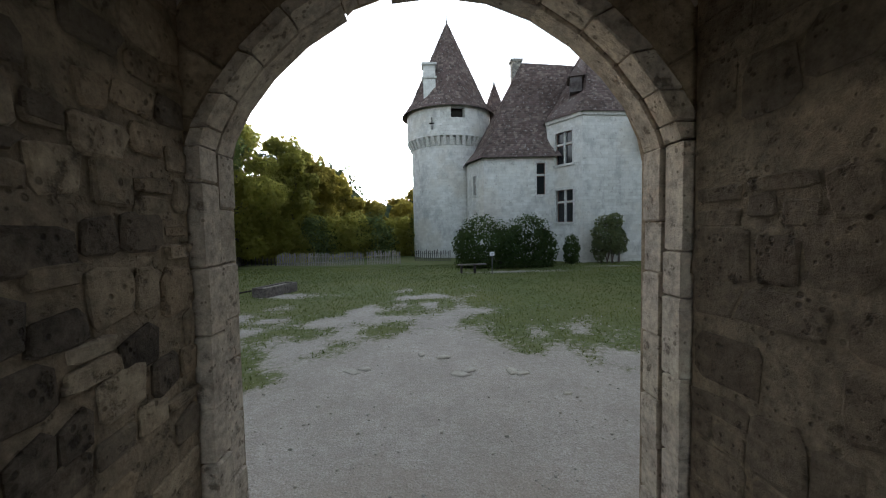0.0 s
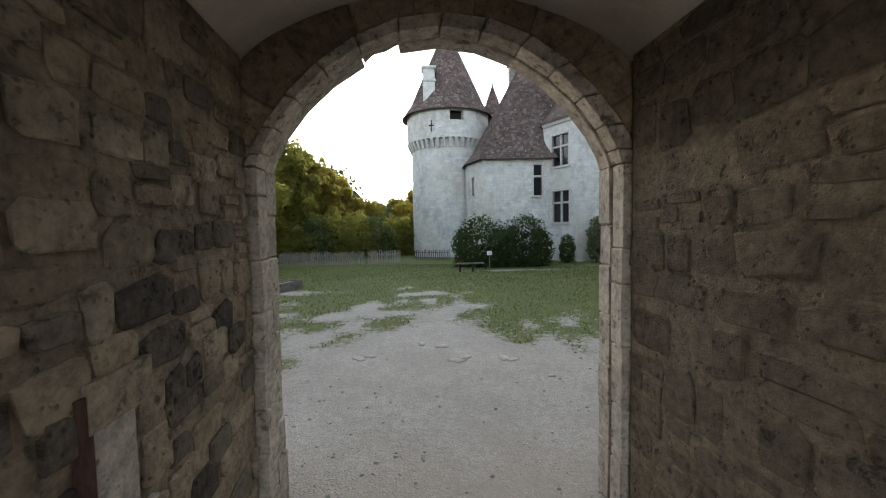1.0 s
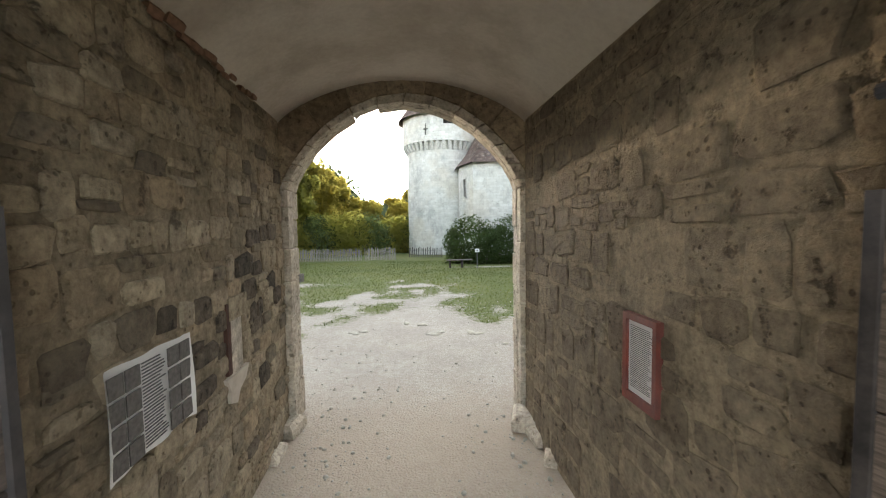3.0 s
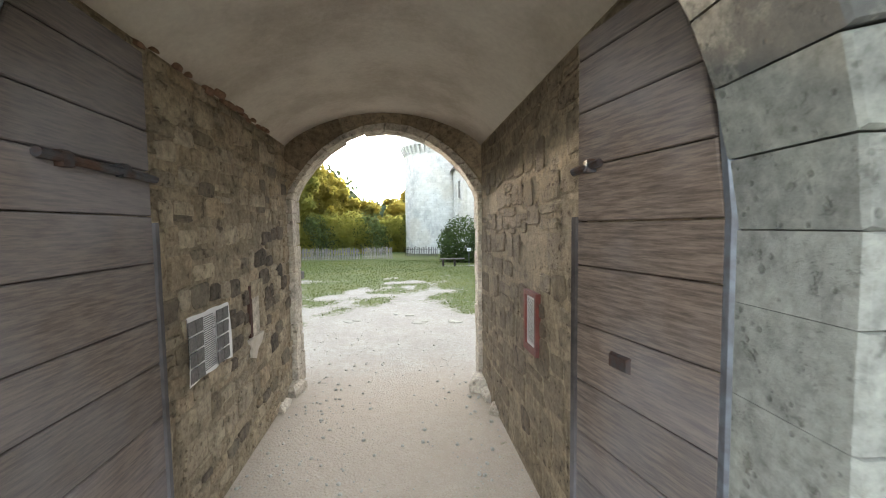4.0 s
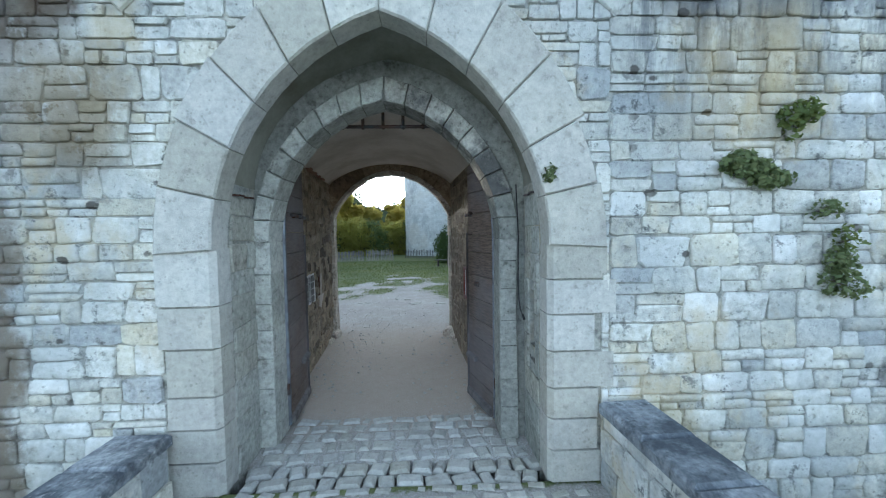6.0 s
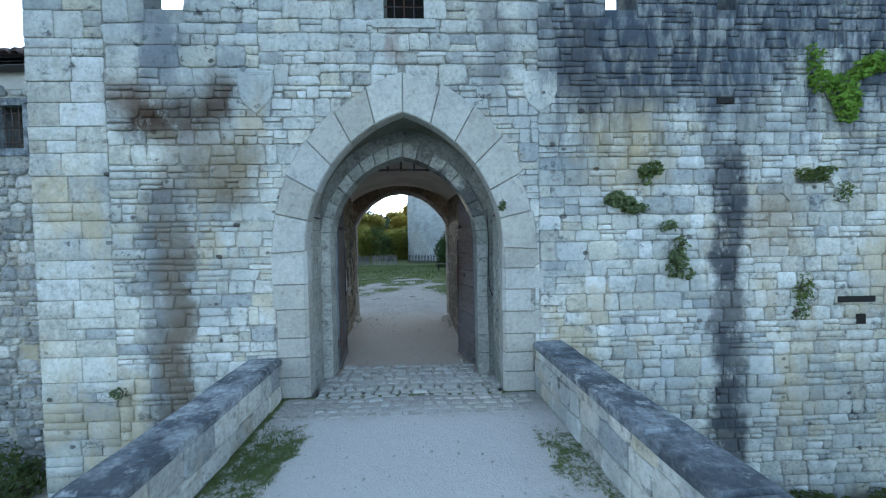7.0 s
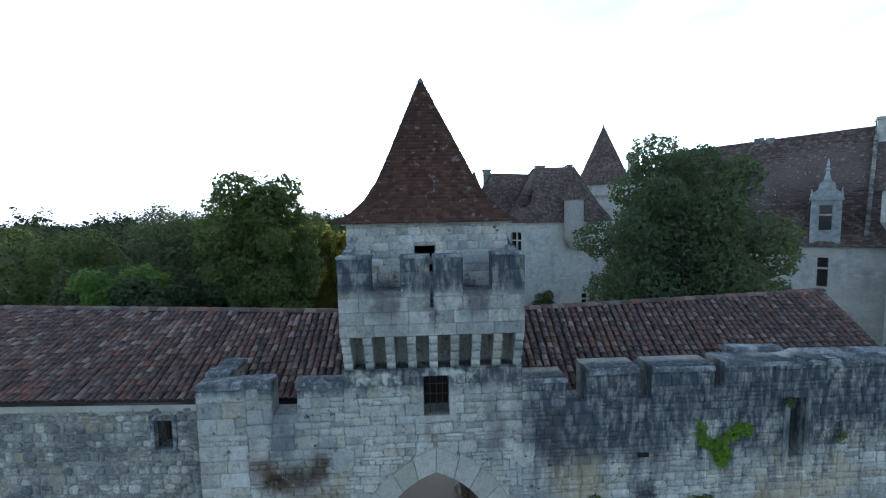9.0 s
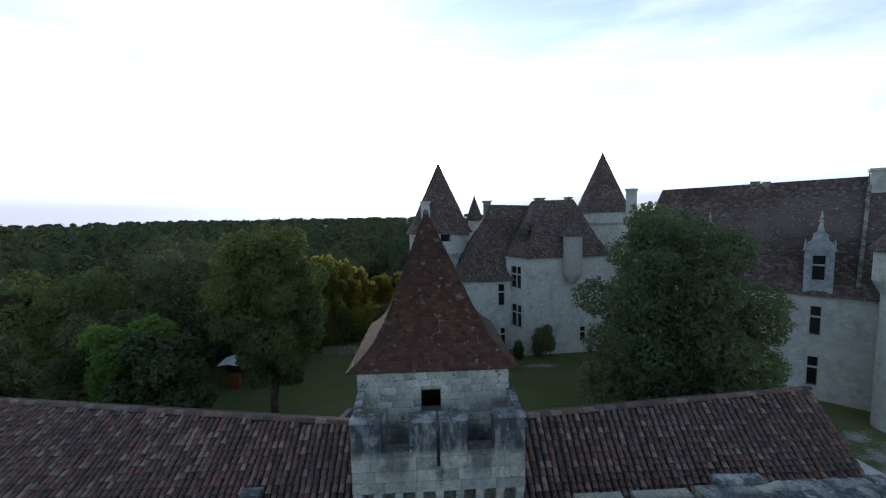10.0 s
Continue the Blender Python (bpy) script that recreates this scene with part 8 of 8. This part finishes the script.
for k, (x, z, w, h, c, sz, m, lab) in enumerate(((4.1, 3.05, 0.75, 0.4, 1300, 0.07, leaf_dark, "dark green plant rooted in the wall joints"), (4.5, 3.5, 0.35, 0.45, 600, 0.06, leaf_mid, "small green plant rooted in the wall"),
                                                 (4.98, 2.02, 0.42, 0.5, 800, 0.06, leaf_dark, "dark green plant rooted in the wall joints"), (4.8, 2.65, 0.3, 0.25, 260, 0.05, leaf_dark, "small tuft of leaves in a wall joint"), (5.0, 2.35, 0.2, 0.25, 200, 0.05, leaf_mid, "small tuft of leaves in a wall joint"),
                                                 (2.1, 3.0, 0.2, 0.2, 220, 0.05, leaf_dark, "small tuft of leaves beside the arch"), (7.05, 1.62, 0.3, 0.5, 420, 0.05, leaf_mid, "small green plant rooted in the wall"), (7.0, 1.2, 0.2, 0.3, 220, 0.05, leaf_dark, "small tuft of leaves in a wall joint"),
                                                 (7.55, 4.75, 0.75, 0.8, 1500, 0.085, leaf_bright, "bright yellow-green creeper high on the wall"), (7.2, 5.25, 0.25, 0.6, 260, 0.07, leaf_bright, "thin yellow-green creeper shoot high on the wall"), (8.15, 5.2, 0.85, 0.5, 700, 0.08, leaf_bright, "bright yellow-green creeper high on the wall"),
                                                 (7.25, 3.45, 0.75, 0.25, 700, 0.06, leaf_mid, "green moss and leaves over a blocked arch"), (7.7, 3.1, 0.3, 0.5, 260, 0.05, leaf_mid, "small hanging tuft of leaves"), (9.42, 5.9, 0.3, 0.3, 300, 0.05, leaf_mid, "small green plant rooted in the wall"),
                                                 (10.9, 4.95, 0.3, 0.35, 300, 0.05, leaf_dark, "small tuft of leaves in a wall joint"), (-3.9, 0.2, 0.25, 0.2, 160, 0.05, leaf_dark, "small tuft of leaves in a wall joint"))):
    wall_plant("wall_plant", x, z, w, h, c, sz, m, lab, 710 + k)
for k, (x, y, r, h) in enumerate(((-7.0, -2.4, 0.6, 0.7), (-8.2, -2.3, 0.7, 0.55), (-9.5, -2.2, 0.8, 0.7), (-3.4, -3.9, 0.6, 0.5), (-2.5, -3.8, 0.4, 0.4), (8.6, -3.9, 0.7, 0.35), (7.0, -3.9, 0.6, 0.3), (10.4, -3.9, 0.7, 0.4), (5.8, -3.9, 0.5, 0.35))):
    g = float(ground_height(np.array(x), np.array(y)))
    shrub("bramble", [(x, y, g + h * 0.5, r, 0.4, h * 0.7), (x + r * 0.7, y, g + h * 0.3, r * 0.6, 0.35, h * 0.5)], 1500, 0.09, leaf_mid, 740 + k, "low green bramble at the foot of the wall")

# ---- court furniture ----
def picket_fence(x0, x1, y0, y1, pitch, h, mat, label, seed, z=-0.24):
    f = thing("picket_fence", ((x0 + x1) / 2, (y0 + y1) / 2, z), label, "fence")
    rr = random.Random(seed)
    n = int(math.hypot(x1 - x0, y1 - y0) / pitch)
    ang = math.degrees(math.atan2(y1 - y0, x1 - x0))
    for k in range(n + 1):
        t = k / n
        hh = h * rr.uniform(0.88, 1.08)
        s = Shape()
        s.block(pose(x0 + (x1 - x0) * t, y0 + (y1 - y0) * t, z, rr.uniform(-2, 2), rr.uniform(-3, 3), ang), 0.06, 0.025, hh, 0.01)
        part("picket", s, mat, f)
    for zz in (0.25, 0.7):
        s = Shape()
        s.tube([(x0, y0 + 0.03, z + h * zz), (x1, y1 + 0.03, z + h * zz)], 0.02, 5)
        part("rail", s, mat, f)


pale_wood = wood_material("pale_wood", (0.4, 0.37, 0.33), (0.22, 0.2, 0.17), (2.0, 2.0, 2.0))
picket_fence(-11.4, -4.9, 28.8, 28.3, 0.13, 0.95, pale_wood, "weathered pale chestnut picket fence across the grass", 801)
picket_fence(-4.6, -2.2, 28.2, 28.3, 0.12, 1.0, pale_wood, "pale wooden picket gate panel", 802)
picket_fence(-1.2, 1.6, 31.0, 30.2, 0.16, 0.9, dark_wood, "dark low stake fence round the tower foot", 803)
picket_fence(-16, -11.6, 29.6, 28.9, 0.3, 0.7, dark_wood, "dark broken stake fence before the trees", 804)
sign = thing("sign_post", (3.35, 20.4, -0.15), "small white sign on a slim grey post", "sign")
s = Shape()
s.tube([(3.35, 20.4, -0.25), (3.35, 20.4, 0.9)], 0.025, 8)
part("post", s, lead, sign)
s = Shape()
s.block(pose(3.35, 20.36, 0.84, -8), 0.26, 0.02, 0.2, 0.0)
part("plate", s, white_paint, sign, "white plate with one grey line")
part("print_block", Shape().box(3.29, 3.41, 20.32, 20.335, 0.92, 0.95), ink, sign)
bench = thing("bench", (2.4, 21.2, -0.15), "low rustic brown plank bench", "bench")
s = Shape()
s.block(pose(2.35, 21.2, 0.28, 0, 0, 4), 1.6, 0.3, 0.06, 0.01)
part("seat", s, grey_wood, bench)
for dx in (-0.6, 0.15):
    s = Shape()
    s.block(pose(2.35 + dx, 21.2, -0.2, 0, 0, 4), 0.1, 0.26, 0.48, 0.0)
    part("leg", s, dark_wood, bench)
trough = thing("planter_box", (-6.0, 14.8, 0), "long low timber box with pale edges on the grass", "planter")
A, B = Vector((-6.25, 14.0, 0)), Vector((-5.7, 15.7, 0))
d = (B - A).normalized()
nn2 = Vector((d.y, -d.x, 0))
T = lambda u, t, z: tuple(A + d * u + nn2 * t + Vector((0, 0, z)))
LT = (B - A).length
for u0, u1, t0, t1 in ((0, LT, -0.3, -0.22), (0, LT, 0.22, 0.3), (0, 0.08, -0.22, 0.22), (LT - 0.08, LT, -0.22, 0.22)):
    s = Shape()
    s.add([T(u0, t0, -0.08), T(u1, t0, -0.08), T(u1, t1, -0.08), T(u0, t1, -0.08), T(u0, t0, 0.3), T(u1, t0, 0.3), T(u1, t1, 0.3), T(u0, t1, 0.3)], CUBE)
    part("board", s, grey_wood, trough)
s = Shape()
s.add([T(0.08, -0.22, 0.0), T(LT - 0.08, -0.22, 0.0), T(LT - 0.08, 0.22, 0.0), T(0.08, 0.22, 0.0), T(0.08, -0.22, 0.24), T(LT - 0.08, -0.22, 0.24), T(LT - 0.08, 0.22, 0.24), T(0.08, 0.22, 0.24)], CUBE)
part("filling", s, pale_wood, trough, "pale filling of the box")
pole = thing("pole", (-7.0, 14.3, 0), "thin dark pole lying on the grass", "pole")
s = Shape()
s.tube([(-7.6, 13.9, 0.05), (-6.3, 14.4, 0.22)], 0.035, 6)
part("shaft", s, dark_wood, pole)
awning = thing("garden_awning", (-17.3, 21.2, 0), "small white awning over an orange crate among trees", "awning")
s = Shape()
edge = [[(-18.3, 20.6, 2.0), (-17.3, 20.5, 2.15), (-16.2, 20.6, 1.9)], [(-18.2, 22.0, 2.25), (-17.3, 22.0, 2.5), (-16.3, 22.0, 2.15)]]
s.loft(edge, False)
s.loft([[(x, y, z - 0.02) for x, y, z in row] for row in edge], False)
part("canopy", s, white_paint, awning)
for x, y, z in ((-18.25, 20.65, 1.97), (-16.25, 20.65, 1.87), (-18.15, 21.95, 2.2), (-16.35, 21.95, 2.1)):
    s = Shape()
    s.tube([(x, y, -0.2), (x, y, z)], 0.03, 6)
    part("pole", s, lead, awning)
s = Shape()
s.block(pose(-17.0, 21.0, -0.2), 0.9, 0.6, 1.25, 0.03)
part("crate", s, orange_paint, awning, "orange crate")

# ---- loose stones and blades of grass ----
rng = random.Random(900)
vs, fs = [], []


def scatter_stone(x, y, z, a, b, c):
    k = rng.randrange(16)
    pts = FIELD[k]
    th = rng.uniform(0, math.tau)
    q = np.empty_like(pts)
    px, py, pz = pts[:, 0] * a, pts[:, 2] * b, -pts[:, 1] * c
    q[:, 0] = x + px * math.cos(th) - py * math.sin(th)
    q[:, 1] = y + px * math.sin(th) + py * math.cos(th)
    q[:, 2] = z + pz
    n = len(vs) * 24
    vs.append(q)
    fs.extend([[i + n for i in f] for f in STONE_FACES])


for k in range(1500):
    y = 2.9 + 8.5 * rng.random() ** 1.3
    x = rng.uniform(-1.0, 1.0) * (2.0 + y * 0.75) + 0.2
    r = 0.006 + 0.016 * rng.random() ** 4
    scatter_stone(x, y, float(ground_height(np.array(x), np.array(y))), 2 * r, 2 * r * rng.uniform(0.6, 1), r)
for k in range(900):
    y = rng.uniform(-1.9, 2.9)
    side = rng.choice((-1, 1))
    x = 0.25 + side * 1.4 * rng.random() ** 0.5
    r = 0.005 + 0.02 * rng.random() ** 5
    scatter_stone(x, y, -0.02, 2 * r, 2 * r * rng.uniform(0.6, 1), r)
for k in range(700):
    x, y = rng.uniform(-1.3, 2.6), rng.uniform(-9.5, -4.0)
    r = 0.005 + 0.014 * rng.random() ** 4
    scatter_stone(x, y, -0.015, 2 * r, 2 * r * rng.uniform(0.6, 1), r)
for x, y, r in ((-1.35, 6.3, 0.12), (-1.15, 6.4, 0.1), (0.45, 6.05, 0.13), (0.6, 6.2, 0.11), (1.3, 6.1, 0.12), (1.45, 6.0, 0.09), (1.9, 5.2, 0.055), (3.0, 8.6, 0.06), (0.2, 6.9, 0.1), (-0.2, 7.1, 0.08)):
    scatter_stone(x, y, -0.03, 2.4 * r, 1.5 * r, 0.03)
gravel = thing("loose_gravel", (0, 4, 0), "loose pale limestone chips on the trodden ground", "gravel", "", "stuff")
raw_part("chips", np.concatenate(vs), fs, ashlar, gravel, "stuff")

nr = np.random.default_rng(910)
n = 60000
X = nr.uniform(-16, 17, n)
Y = 5.0 + 22 * nr.random(n) ** 1.1
C = grass_cover(X, Y) + nr.normal(size=n) * 0.08
keep = C > 0.42
X, Y = X[keep], Y[keep]
# rough edges of the bridge
bx = np.concatenate([nr.uniform(-1.4, -0.7, 2600), nr.uniform(2.2, 3.2, 2600)])
by = nr.uniform(-11.0, -4.0, 5200)
k2 = (grass_cover(bx, by) + nr.normal(size=5200) * 0.08 > 0.38) & ((bx < 0) | (bx < 2.55 + (-3.46 - by) * 0.055))
X, Y = np.concatenate([X, bx[k2]]), np.concatenate([Y, by[k2]])
Z = np.where(Y < -3.4, -0.015, ground_height(X, Y))
n = len(X)
th = nr.uniform(0, math.tau, n)
hgt = nr.uniform(0.02, 0.065, n)
wid = nr.uniform(0.004, 0.009, n) * (1 + np.clip(Y, 0, 30) * 0.09)
lean = nr.normal(size=(n, 2)) * 0.03
ux, uy = np.cos(th) * wid, np.sin(th) * wid
V = np.stack([np.stack([X - ux, Y - uy, Z - 0.005], 1), np.stack([X + ux, Y + uy, Z - 0.005], 1), np.stack([X + ux * 0.3 + lean[:, 0], Y + uy * 0.3 + lean[:, 1], Z + hgt], 1), np.stack([X - ux * 0.3 + lean[:, 0], Y - uy * 0.3 + lean[:, 1], Z + hgt], 1)], 1).reshape(-1, 3)
grass_leaf = leaf_material("grass_leaf", [(0.07, 0.1, 0.03), (0.11, 0.14, 0.045), (0.15, 0.16, 0.06), (0.09, 0.12, 0.035)], 0.3)
grass = thing("grass", (0, 15, 0), "short thin grass growing in patches over the court", "grass", "", "stuff")
raw_part("blades", V, np.arange(len(V)).reshape(-1, 4), grass_leaf, grass, "stuff")
